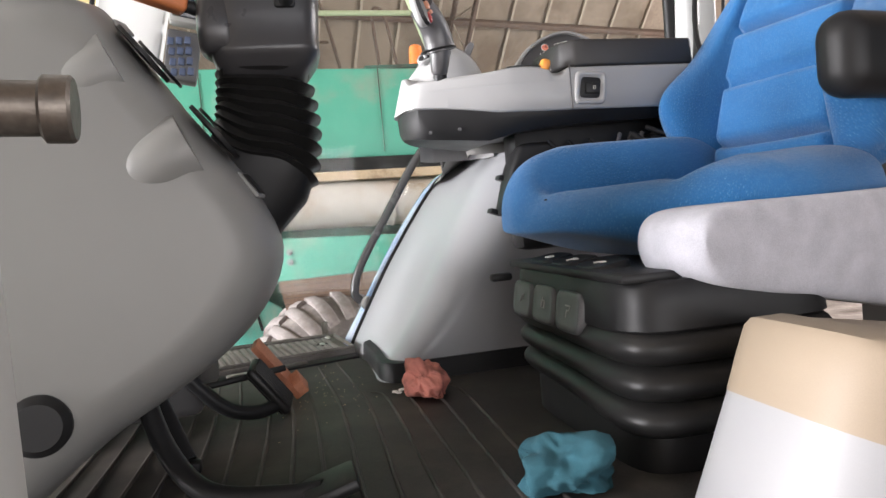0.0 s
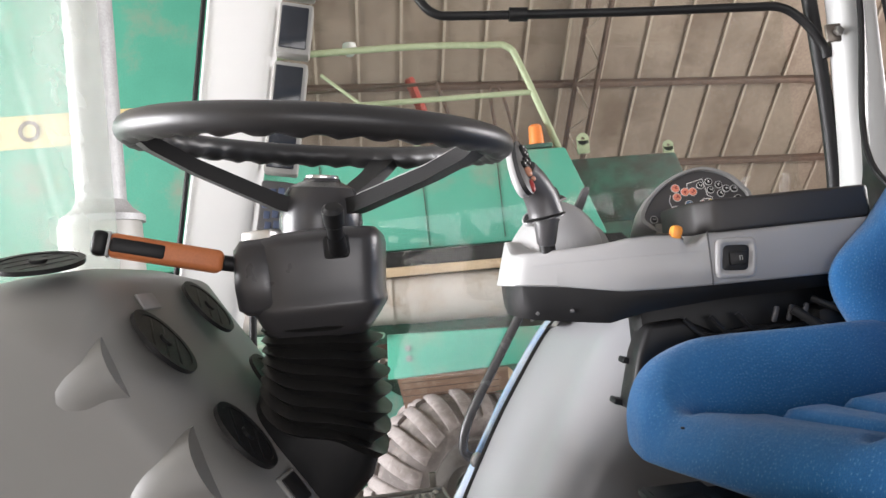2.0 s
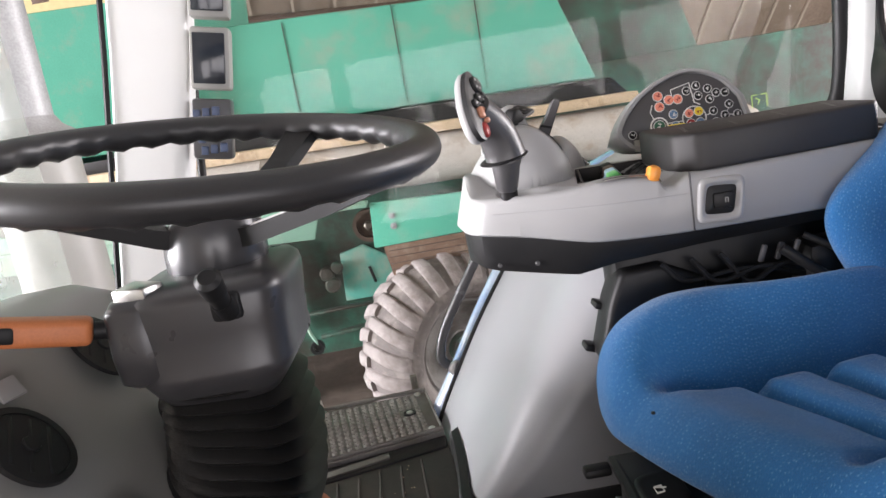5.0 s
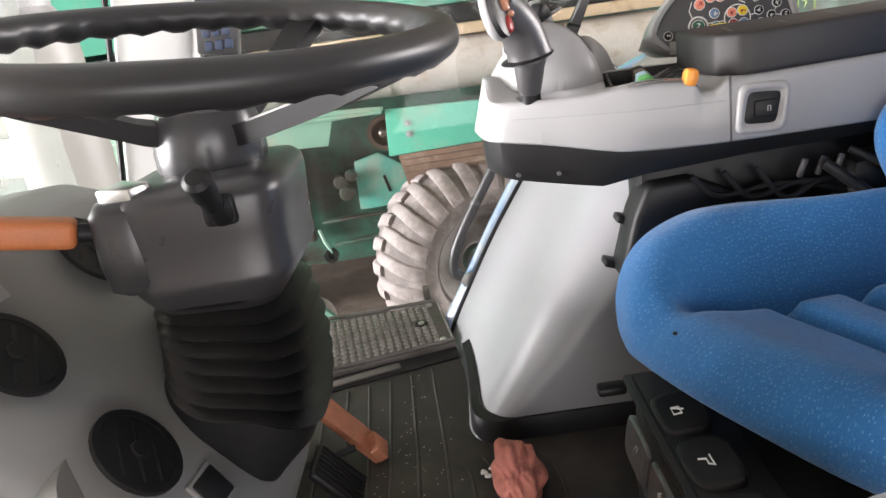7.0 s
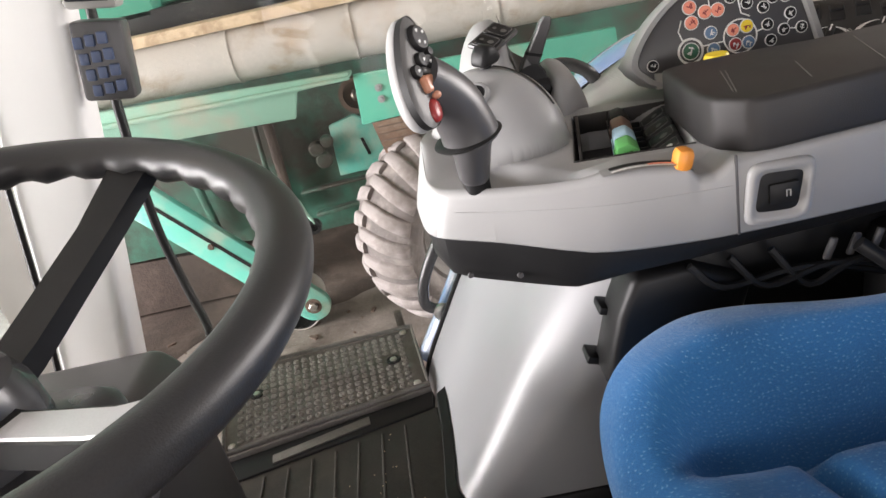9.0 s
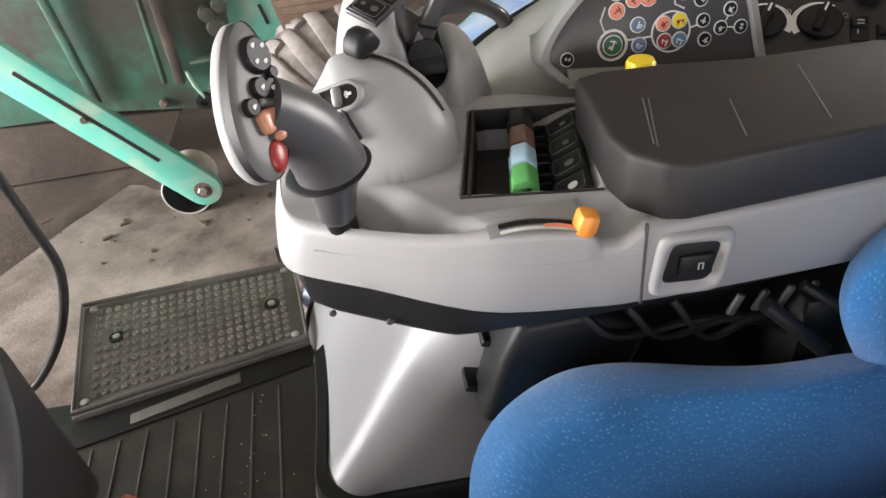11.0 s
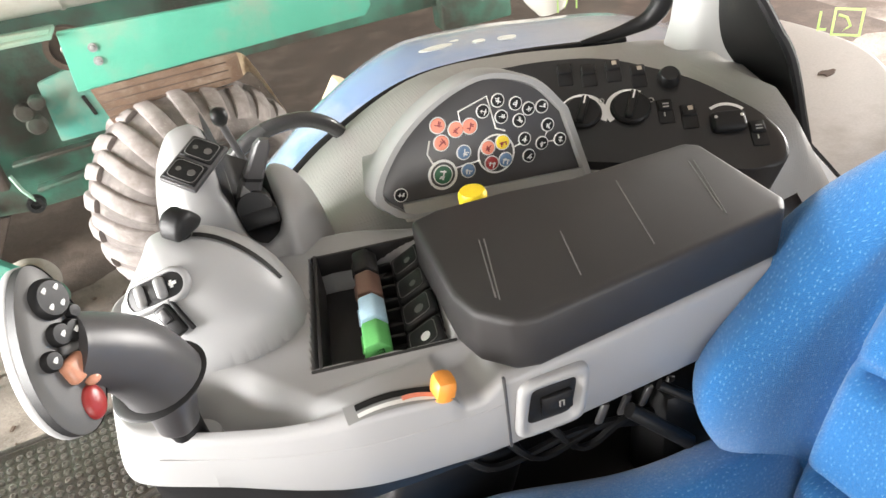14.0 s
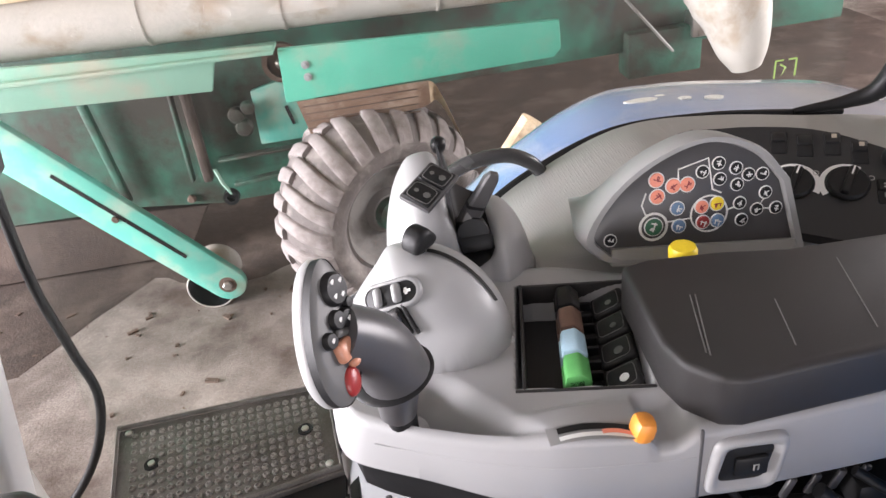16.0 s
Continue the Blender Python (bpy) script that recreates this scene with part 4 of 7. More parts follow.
fr = part("switch_frame", loft([frame_ring(0, 1.347), frame_ring(0, 1.339), frame_ring(0.002, 1.3355), frame_ring(0.006, 1.3345), frame_ring(0.009, 1.3355), frame_ring(0.0125, 1.3400), frame_ring(0.014, 1.3405)]), SILVER, console, "raised silver switch frame", sharp=50)
part("recess", loft([frame_ring(0.0135, 1.3402), frame_ring(0.015, 1.3395), frame_ring(0.03, 1.3392)]), BLACK, fr)
rk = part("rocker", box((0.827, 1.3375, 1.903), (0.032, 0.006, 0.024), 0.0025, pose(0, 0, 0, 0, 0, -4)), BLACK, fr, "black rocker switch")
part("symbol", merge(box((0.8285, 1.3340, 1.903), (0.0012, 0.001, 0.008)), box((0.8325, 1.3338, 1.903), (0.0012, 0.001, 0.008)), box((0.8305, 1.3339, 1.9065), (0.005, 0.001, 0.001))), GREY, rk)
# slot and small lever on the dome
def dome_norm(x, y):
    e = 0.002
    return Vector((-(console_top(x + e, y) - console_top(x - e, y)) / (2 * e), -(console_top(x, y + e) - console_top(x, y - e)) / (2 * e), 1)).normalized()


pl = facing((0.553, 1.566, console_top(0.553, 1.566)), (0.1, -0.1, 1))
part("dome_lever", moved(merge(prism([(-0.020, 0.004), (0.010, 0.004), (0.019, 0.012), (0.004, 0.030), (-0.010, 0.030), (-0.018, 0.020)], "xz", -0.013, 0.013, 0.006, 3), rod((-0.002, 0, -0.008), (-0.002, 0, 0.010), 0.008)), pl), BLACK, console, "black lever knob on the dome", sharp=60)


def dome_strip(pts, w, up):
    rows = []
    for i, (x, y) in enumerate(pts):
        a, b = pts[max(0, i - 1)], pts[min(len(pts) - 1, i + 1)]
        d = Vector((b[0] - a[0], b[1] - a[1], 0)).normalized()
        s = Vector((-d.y, d.x, 0)) * w
        rows.append([(x + o * s.x, y + o * s.y, console_top(x + o * s.x, y + o * s.y) + up) for o in (-1, 1)])
    return loft(rows, False, False)


part("dome_slot", dome_strip([(0.560 + 0.066 * k / 12, 1.560 - 0.034 * (k / 12) ** 1.3) for k in range(13)], 0.0034, 0.0025), BLACK, console)
m = facing((0.514, 1.527, console_top(0.514, 1.527)), dome_norm(0.514, 1.527), 0.42)


def stadium(w, h, z, n=40):
    return [(math.copysign(max(0, w - h), math.cos(t)) * (1 if abs(math.cos(t)) > 1e-6 else 0) + h * math.cos(t), h * math.sin(t), z) for t in (2 * math.pi * (q + 0.5) / n for q in range(n))]


def bowed(bm, up=0.0):
    """Bends a flat fitting to the dome."""
    for v in bm.verts:
        v.co.z += up - (v.co.x ** 2 + v.co.y ** 2) / 0.19
    return bm


bz = part("dome_switch", moved(bowed(loft([stadium(0.036, 0.0165, -0.006), stadium(0.036, 0.0165, 0.002), stadium(0.034, 0.0145, 0.004), stadium(0.0315, 0.012, 0.0035), stadium(0.031, 0.0115, 0.001)]), 0.003), m), SILVER, console, "oval silver switch bezel", sharp=60)
part("insert", moved(bowed(loft([stadium(0.031, 0.0115, 0.0), stadium(0.031, 0.0115, 0.0022), stadium(0.02, 0.008, 0.0023), stadium(0.008, 0.004, 0.0024)]), 0.003), m), BLACK, bz)
for x in (-0.013, 0.010):
    part("button", moved(bowed(box((x, 0, 0.004), (0.010, 0.021, 0.008), 0.004, pose(0, 0, 0, 0, 18, 0), 3), 0.003), m), SILVER, bz)
part("symbol", moved(merge(box((0.0215, 0, 0.0035), (0.008, 0.003, 0.001)), box((0.020, 0, 0.0035), (0.003, 0.007, 0.001))), m), WHITEINK, bz)
m = facing((0.520, 1.507, console_top(0.520, 1.507)), dome_norm(0.520, 1.507), -0.95)
bz = part("dome_switch", moved(bowed(box((0, 0, 0), (0.034, 0.017, 0.006), 0.0028, None, 3), 0.003), m), BLACK, console, "small black slide switch")
part("slide", moved(bowed(box((-0.006, 0, 0.003), (0.014, 0.010, 0.005), 0.002), 0.003), m), DARKGREY, bz)
part("slot", moved(bowed(box((0.002, 0.0125, 0.0005), (0.036, 0.0035, 0.004), 0.001), 0.003), m), BLACK, bz)

# joystick
joy = thing("joystick", "grey and black joystick with thumb buttons on a silver ring", "joystick", (0.50, 1.44, 1.95))
part("socket", lathe([(0.024, -0.020), (0.024, 0.0), (0.020, 0.003), (0, 0.003)], pose(0.508, 1.434, 1.925), 24), SILVER, joy)
part("stem", rod((0.508, 1.432, 1.90), (0.507, 1.422, 1.990), 0.014, 0.016), BLACK, joy)
part("cup", lathe([(0.013, -0.052), (0.018, -0.046), (0.023, -0.010), (0.026, 0)], facing((0.510, 1.420, 2.013), (0.10, 0.0, 1)), 30), DARKGREY, joy, "dark grey cup under the flange", sharp=50)
part("skirt", lathe([(0.026, -0.003), (0.039, -0.001), (0.041, 0.001), (0.039, 0.003), (0.028, 0.004), (0, 0.005)], facing((0.508, 1.422, 2.016), (-0.14, -0.08, 1)), 36), BLACK, joy, "thin black flange under the grip", sharp=50)
neck = smooth_path([(0.512, 1.420, 2.014), (0.508, 1.417, 2.035), (0.500, 1.410, 2.060), (0.486, 1.398, 2.082), (0.470, 1.386, 2.100)], 6)
part("grip", tube(neck, 0.025, 24, radii=[0.034 - 0.006 * k / (len(neck) - 1) for k in range(len(neck))]), DARKGREY, joy, "dark smooth moulded grip")
HN = Vector((0.828, -0.47, 0.30)).normalized()
up0 = Vector((-0.06, 0.55, 0.83))
upv = (up0 - HN * HN.dot(up0)).normalized()
rightv = upv.cross(HN).normalized()
hm = Matrix(((rightv.x, upv.x, HN.x, 0.468), (rightv.y, upv.y, HN.y, 1.378), (rightv.z, upv.z, HN.z, 2.108), (0, 0, 0, 1))) @ Matrix.Scale(0.84, 4)


def oval(w, h, z0, z1, n=40, inset=0.004):
    rr = []
    for f, z in ((0.94, z0), (1, z0 + inset), (1, z1 - inset), (1 - inset / w, z1 - inset * 0.3), (1 - 2.2 * inset / w, z1)):
        rr.append([(w * f * math.cos(t) * (1 - 0.16 * math.sin(t)), h * f * math.sin(t), z) for t in (2 * math.pi * q / n for q in range(n))])
    return loft(rr)


head = part("head", moved(oval(0.033, 0.073, -0.010, 0.010), hm), DARKFACE, joy, "grey oval joystick head", sharp=50)
part("edge_band", moved(loft([[((0.0334) * f * math.cos(t) * (1 - 0.16 * math.sin(t)), 0.0734 * f * math.sin(t), z) for t in (2 * math.pi * q / 40 for q in range(40))] for f, z in ((1.0, -0.003), (1.0, 0.0072))], True, False), hm), BLACK, head)
part("head_back", moved(loft([[(w * math.cos(t) * (1 - 0.16 * math.sin(t)), h * math.sin(t), z) for t in (2 * math.pi * q / 40 for q in range(40))] for w, h, z in ((0.022, 0.060, -0.022), (0.030, 0.070, -0.019), (0.0340, 0.0742, -0.012), (0.0340, 0.0742, -0.004), (0.0325, 0.072, -0.002))]), hm), SILVER, head, "silver back shell", sharp=60)
for x, y, r, mt in ((0.004, 0.042, 0.017, BLACK), (0.000, 0.012, 0.010, BLACK), (0.013, 0.012, 0.010, BLACK), (-0.015, -0.006, 0.0085, BLACK), (0.019, 0.027, 0.006, BLACK)):
    part("button", moved(lathe([(r * 1.05, 0.008), (r, 0.014), (r * 0.85, 0.0165), (0, 0.017)], Matrix.Translation((x, y, 0)), 22), hm), mt, head)
red = lathe([(1, 0.006), (1, 0.010), (0.88, 0.0125), (0.5, 0.0142), (0, 0.0145)], Matrix.Identity(4), 26)
for v in red.verts:
    v.co.x, v.co.y = v.co.x * 0.0115 + 0.010, v.co.y * 0.0155 - 0.050
part("button", moved(red, hm), REDP, head, "oval red button", sharp=60)
for x, y in ((-0.003, 0.049), (0.009, 0.050), (-0.001, 0.035), (0.010, 0.036), (0.000, 0.012), (0.013, 0.012), (-0.015, -0.006)):
    part("symbol", moved(merge(box((x, y, 0.0170), (0.0042, 0.0034, 0.001), 0.0004, pose(0, 0, 0, 0, 0, 40)), box((x + 0.001, y, 0.0170), (0.0016, 0.0055, 0.001), 0.0004, pose(0, 0, 0, 0, 0, -25))), hm), WHITEINK, head)
for cx, cy, cw, ch, hh in ((0.003, -0.018, 0.024, 0.022, 0.013), (0.016, -0.012, 0.014, 0.016, 0.016), (0.013, -0.031, 0.013, 0.011, 0.014), (0.024, -0.026, 0.010, 0.014, 0.012)):
    part("thumb_switch", moved(box((cx, cy, hh), (cw, ch, 0.012), 0.005, pose(0, 0, 0, 0, 0, 20), 3), hm), COPPER, head, "copper-coloured thumb switch")
part("finger_rest", moved(box((0.006, -0.001, 0.012), (0.022, 0.009, 0.008), 0.004, None, 3), hm), DARKFACE, head)

# horn-shaped module with a hitch lever
horn = thing("hitch_control", "silver raised module with switches and a black hitch lever", "control module", (0.60, 1.70, 1.95))
HTOP = curve([0.505, 0.512, 0.522, 0.536, 0.556, 0.580, 0.592, 0.599, 0.608, 0.636, 0.645, 0.655, 0.672, 0.688, 0.700, 0.708], [1.93, 1.985, 2.022, 2.052, 2.072, 2.076, 2.066, 2.048, 2.000, 1.988, 1.996, 2.008, 2.006, 1.988, 1.955, 1.90])


def horn_top(x, y):
    return HTOP(x) + 0.42 * (y - 1.70) * (1 - 0.6 * sstep(x, 0.61, 0.66))


hr = []
for k in range(66):
    x = 0.505 + 0.203 * k / 65
    ends = (min(1.0, (x - 0.5045) / 0.05, (0.7085 - x) / 0.05)) ** 0.5
    y0, y1 = 1.70 - 0.080 * ends, 1.715 + 0.075 * ends
    row = [(x, y0, 1.86)]
    for j in range(25):
        f = 0.5 - 0.5 * math.cos(math.pi * j / 24)
        y = y0 + (y1 - y0) * f
        e = (1 - abs(2 * f - 1) ** 5) ** 0.5
        row.append((x, y, 1.875 + (max(1.877, horn_top(x, y)) - 1.875) * e))
    hr.append(row + [(x, y1, 1.80)])
part("body", loft(hr, False, False), SILVER, horn, sharp=60)
part("lever_trough", loft([[(x, y, horn_top(x, y) + 0.0015) for y in (1.645 + abs(x - 0.624) * 0.4 + (1.778 - 1.645 - abs(x - 0.624) * 0.4) * j / 10 for j in range(11))] for x in (0.595 + 0.052 * k / 20 for k in range(21))], False, False), BLACK, horn, "black lever trough")
HP = facing((0.577, 1.684, horn_top(0.577, 1.684) + 0.004), (0.16, -0.42, 1), -1.05)
sw = part("switch_plate", moved(box((0, 0, 0), (0.044, 0.072, 0.007), 0.003), HP), DARKGREY, horn, "dark plate with two outlined switches")
for y in (-0.0175, 0.0175):
    k = part("switch", moved(box((0, y, 0.004), (0.037, 0.031, 0.004), 0.0018), HP), BLACK, sw)
    sq = [(0.016 * math.copysign(abs(math.cos(t)) ** 0.35, math.cos(t)), y + 0.013 * math.copysign(abs(math.sin(t)) ** 0.35, math.sin(t)), 0.0062) for t in (2 * math.pi * q / 28 for q in range(28))]
    part("outline", moved(tube(sq, 0.0005, 4, True), HP), DARKFACE, k)
    part("symbol", moved(merge(disc((0.007, y, 0.006), (0, 0, 1), 0.0045, 0.0006, 14), disc((-0.008, y, 0.006), (0, 0, 1), 0.003, 0.0006, 14)), HP), DARKFACE, k)
part("lever_base", moved(merge(lathe([(0.020, -0.024), (0.022, -0.020), (0.022, 0.020), (0.020, 0.024)], pose(0, 0, 0, 90, 0, 0), 24), box((0, 0, -0.012), (0.050, 0.052, 0.022), 0.005)), pose(0.622, 1.688, 2.000, -18, 0, 0)), BLACK, horn, "black rounded lever base")
lev_pts = [(0.617, 1.690, 2.008), (0.626, 1.684, 2.030), (0.640, 1.674, 2.058), (0.651, 1.664, 2.082)]
OCT = ((-1, -0.7), (-0.7, -1), (0.7, -1), (1, -0.7), (1, 0.7), (0.7, 1), (-0.7, 1), (-1, 0.7))
lv = part("lever", loft([[(p[0] + i * w, p[1] + j * w * 0.9, p[2] - i * w * 0.35) for i, j in OCT] for p, w in zip(lev_pts + [(0.655, 1.661, 2.090)], (0.0125, 0.0112, 0.0092, 0.0082, 0.005))]), DARKGREY, horn, "grey tapered hitch lever")
part("lever_joint", loft([[(p[0] + i * w, p[1] + j * w * 0.9, p[2] - i * w * 0.35) for i, j in OCT] for p, w in (((0.630, 1.6812, 2.038), 0.0112), ((0.632, 1.6798, 2.042), 0.0110))]), BLACK, lv)
part("slide", prism([(0.600, 2.006), (0.628, 2.000), (0.630, 2.016), (0.618, 2.038)], "xz", 1.672, 1.683, 0.002), DARKFACE, lv)
rodt = thing("short_lever", "short black lever with a round end", "lever", (0.60, 1.99, 1.90))
part("tip", moved(lathe([(0.006, -0.016), (0.011, -0.012), (0.0135, -0.002), (0.012, 0.008), (0.006, 0.012), (0, 0.013)], Matrix.Identity(4), 20), facing((0.612, 1.996, 1.996), (0.1, -0.35, 1))), BLACK, rodt, sharp=70)
part("stalk", rod((0.611, 2.001, 1.984), (0.645, 2.06, 1.78), 0.006), DARKGREY, rodt)

# half-round button panel
dpan = thing("button_panel", "half-round dark panel of coloured round buttons in a grey frame", "control panel", (0.89, 1.63, 1.94))
TILTD = 0.22


def on_d(x, z, out=0.0):
    return Vector((x, 1.618 + TILTD * (z - 2.0) - out * 0.976, z + out * TILTD))


DN = Vector((0, -1, TILTD)).normalized()
edge = smooth_path([(0.764, 0, 1.975), (0.744, 0, 2.005), (0.782, 0, 2.056), (0.841, 0, 2.092), (0.907, 0, 2.106), (0.969, 0, 2.083), (1.006, 0, 2.040)], 5) + [Vector((1.026, 0, 1.950)), Vector((1.018, 0, 1.941)), Vector((0.78, 0, 1.967))]
dc = Vector((0.89, 0, 2.02))


def d_ring(scale, out):
    return [on_d(dc.x + (p.x - dc.x) * scale * 0.965, dc.z + (p.z - dc.z) * scale * 0.975, out) for p in edge]


back = [Vector((p.x * 0.92 + 0.09, 1.80, min(p.z, 1.99) * 0.8 + 0.37)) for p in d_ring(1.0, 0)]
frame_d = part("frame", loft([back, d_ring(1.015, -0.03), d_ring(1.015, 0.004), d_ring(0.99, 0.012), d_ring(0.925, 0.012), d_ring(0.905, 0.003), d_ring(0.88, 0.0025)]), PANELGREY, dpan, "grey rounded frame", sharp=50)
part("face", loft([d_ring(0.907, 0.000), d_ring(0.907, 0.0045), d_ring(0.898, 0.005)]), DARKGREY, dpan, "dark grey button face")

lip = [(0.780, 1.9665), (1.013, 1.9415), (1.009, 1.963), (0.781, 1.988)]
part("lip", merge(loft([[on_d(x, z, o) for x, z in lip] for o in (0.002, 0.011)]), loft([[on_d(x, z, o) for x, z in ((0.781, 1.988), (1.009, 1.963), (1.009, 1.961), (0.781, 1.986))] for o in (0.002, 0.0115)])), GREY, frame_d, "grey lower lip of the frame")


def d_button(x, z, r, m, h=0.003, ringed=True):
    b = part("button", disc(on_d(x, z, 0.005), DN, r, h, 18), m, dpan)
    if ringed:
        part("outline", ring(on_d(x, z, 0.0052), DN, r, r + 0.0013, 0.0012, 22), WHITEINK, b)
    bm = facing(on_d(x, z, 0.005), DN, RND.choice((0.0, 0.5, -0.4, 1.2)))
    bars = [moved(box((0, 0, h + 0.0003), (r * 1.1, r * 0.15, 0.0005)), bm)]
    bars += [moved(box((RND.uniform(-0.4, 0.4) * r, RND.uniform(-0.35, 0.35) * r, h + 0.0003), (r * 0.16, r * RND.uniform(0.4, 0.8), 0.0005)), bm) for _ in range(3)]
    part("symbol", merge(*bars), WHITEINK if m in (BLACK, BLUEP, DARKGREENP, REDP) else REDP, b)


RND = random.Random(5)
for x, z in ((0.841, 2.062), (0.861, 2.052), (0.878, 2.051), (0.841, 2.042)):
    d_button(x, z, 0.0085, SALMON)
for x, z in ((0.865, 2.024), (0.866, 2.002), (0.914, 2.001)):
    d_button(x, z, 0.0078, BLUEP)
for x, z in ((0.895, 2.021), (0.896, 2.002)):
    d_button(x, z, 0.0078, SALMON if z > 2.01 else REDP)
d_button(0.914, 2.022, 0.0082, YELLOW)
d_button(0.835, 2.006, 0.0105, DARKGREENP)
part("big_ring", ring(on_d(0.835, 2.006, 0.005), DN, 0.015, 0.018, 0.001), WHITEINK, dpan)
part("big_ring", ring(on_d(0.904, 2.011, 0.005), DN, 0.0215, 0.0235, 0.001), WHITEINK, dpan)
for x, z in ((0.897, 2.063), (0.917, 2.070), (0.918, 2.051), (0.938, 2.061), (0.939, 2.041), (0.953, 2.051), (0.970, 2.049), (0.974, 2.026), (0.942, 2.018), (0.944, 1.997), (0.963, 2.007), (0.987, 2.005), (0.781, 1.998)):
    d_button(x, z, 0.0070, BLACK)
for line in ([(0.836, 2.022), (0.826, 2.022), (0.822, 2.034), (0.828, 2.048)], [(0.852, 2.009), (0.882, 2.009)], [(0.868, 2.058), (0.868, 2.070), (0.905, 2.078), (0.909, 2.040), (0.920, 2.034)], [(0.926, 2.012), (0.936, 2.014)], [(0.972, 2.018), (0.964, 2.008), (0.985, 2.004)], [(0.999, 2.045), (1.006, 1.985)]):
    part("guide_line", tube([on_d(x, z, 0.0052) for x, z in line], 0.0011, 4), WHITEINK, dpan)
yk = thing("push_knob", "yellow round push knob on a black stem", "knob", (0.848, 1.558, 1.95))
part("stem", rod((0.848, 1.558, 1.95), (0.848, 1.558, 1.995), 0.011), BLACK, yk)
part("cap", lathe([(0.010, 0), (0.0155, 0.002), (0.0165, 0.014), (0.014, 0.019), (0, 0.020)], pose(0.848, 1.558, 1.992), 22), YELLOW, yk)
part("bezel", box((0.835, 1.565, 1.955), (0.05, 0.035, 0.010), 0.003), SILVER, yk)

# climate panel on the side console
clim = thing("climate_panel", "black curved panel of dials and rocker switches", "control panel", (1.2, 1.78, 1.92))
CP = [(1.02, 1.70), (1.065, 1.672), (1.14, 1.610), (1.205, 1.553), (1.240, 1.530), (1.274, 1.536), (1.303, 1.588), (1.316, 1.655), (1.312, 1.722), (1.300, 1.798), (1.273, 1.860), (1.236, 1.918), (1.186, 1.957), (1.10, 1.990), (1.02, 1.98)]

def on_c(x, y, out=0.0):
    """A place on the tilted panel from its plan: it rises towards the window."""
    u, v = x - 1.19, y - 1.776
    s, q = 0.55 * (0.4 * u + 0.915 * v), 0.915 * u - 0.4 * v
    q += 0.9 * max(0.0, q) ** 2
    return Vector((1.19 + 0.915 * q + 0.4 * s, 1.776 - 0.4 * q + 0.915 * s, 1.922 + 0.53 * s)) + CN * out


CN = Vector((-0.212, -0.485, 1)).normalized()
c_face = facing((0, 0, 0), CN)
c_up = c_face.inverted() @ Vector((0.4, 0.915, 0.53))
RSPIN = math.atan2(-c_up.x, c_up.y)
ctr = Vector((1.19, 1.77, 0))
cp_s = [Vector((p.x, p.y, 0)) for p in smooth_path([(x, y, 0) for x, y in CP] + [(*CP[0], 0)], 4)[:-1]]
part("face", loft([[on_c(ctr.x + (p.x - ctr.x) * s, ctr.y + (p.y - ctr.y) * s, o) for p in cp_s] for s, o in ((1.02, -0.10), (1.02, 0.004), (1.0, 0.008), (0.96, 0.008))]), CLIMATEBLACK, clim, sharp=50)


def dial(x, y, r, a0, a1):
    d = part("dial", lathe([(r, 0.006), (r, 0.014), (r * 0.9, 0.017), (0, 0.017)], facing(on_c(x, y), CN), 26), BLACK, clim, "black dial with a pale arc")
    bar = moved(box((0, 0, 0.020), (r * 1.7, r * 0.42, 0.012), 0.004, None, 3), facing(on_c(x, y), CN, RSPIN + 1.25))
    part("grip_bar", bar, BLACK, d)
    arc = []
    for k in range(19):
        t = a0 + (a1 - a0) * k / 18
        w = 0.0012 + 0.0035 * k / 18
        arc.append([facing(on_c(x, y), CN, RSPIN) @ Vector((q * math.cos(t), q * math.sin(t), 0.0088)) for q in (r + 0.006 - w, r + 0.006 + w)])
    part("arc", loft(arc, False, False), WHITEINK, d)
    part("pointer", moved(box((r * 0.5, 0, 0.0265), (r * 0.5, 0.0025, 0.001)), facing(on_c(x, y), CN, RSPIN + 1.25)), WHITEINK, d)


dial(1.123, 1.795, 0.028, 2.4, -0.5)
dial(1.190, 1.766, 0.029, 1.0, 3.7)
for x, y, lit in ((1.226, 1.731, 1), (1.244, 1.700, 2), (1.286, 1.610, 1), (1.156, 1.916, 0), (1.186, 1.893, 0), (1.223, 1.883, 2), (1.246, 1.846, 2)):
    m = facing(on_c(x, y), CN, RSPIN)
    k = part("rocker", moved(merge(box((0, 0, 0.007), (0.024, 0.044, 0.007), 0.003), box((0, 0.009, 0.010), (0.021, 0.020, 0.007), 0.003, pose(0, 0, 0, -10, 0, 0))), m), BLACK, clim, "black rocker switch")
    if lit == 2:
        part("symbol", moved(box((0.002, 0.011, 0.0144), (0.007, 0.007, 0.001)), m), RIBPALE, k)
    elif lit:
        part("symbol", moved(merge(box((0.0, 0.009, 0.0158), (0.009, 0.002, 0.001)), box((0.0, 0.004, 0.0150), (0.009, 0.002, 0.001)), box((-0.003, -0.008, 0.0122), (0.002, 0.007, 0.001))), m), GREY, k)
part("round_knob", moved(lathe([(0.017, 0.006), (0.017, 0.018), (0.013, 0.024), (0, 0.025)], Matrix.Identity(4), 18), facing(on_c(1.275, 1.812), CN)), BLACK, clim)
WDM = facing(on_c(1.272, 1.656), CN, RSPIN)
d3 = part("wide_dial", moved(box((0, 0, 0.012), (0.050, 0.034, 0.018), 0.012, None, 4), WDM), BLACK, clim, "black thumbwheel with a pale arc")
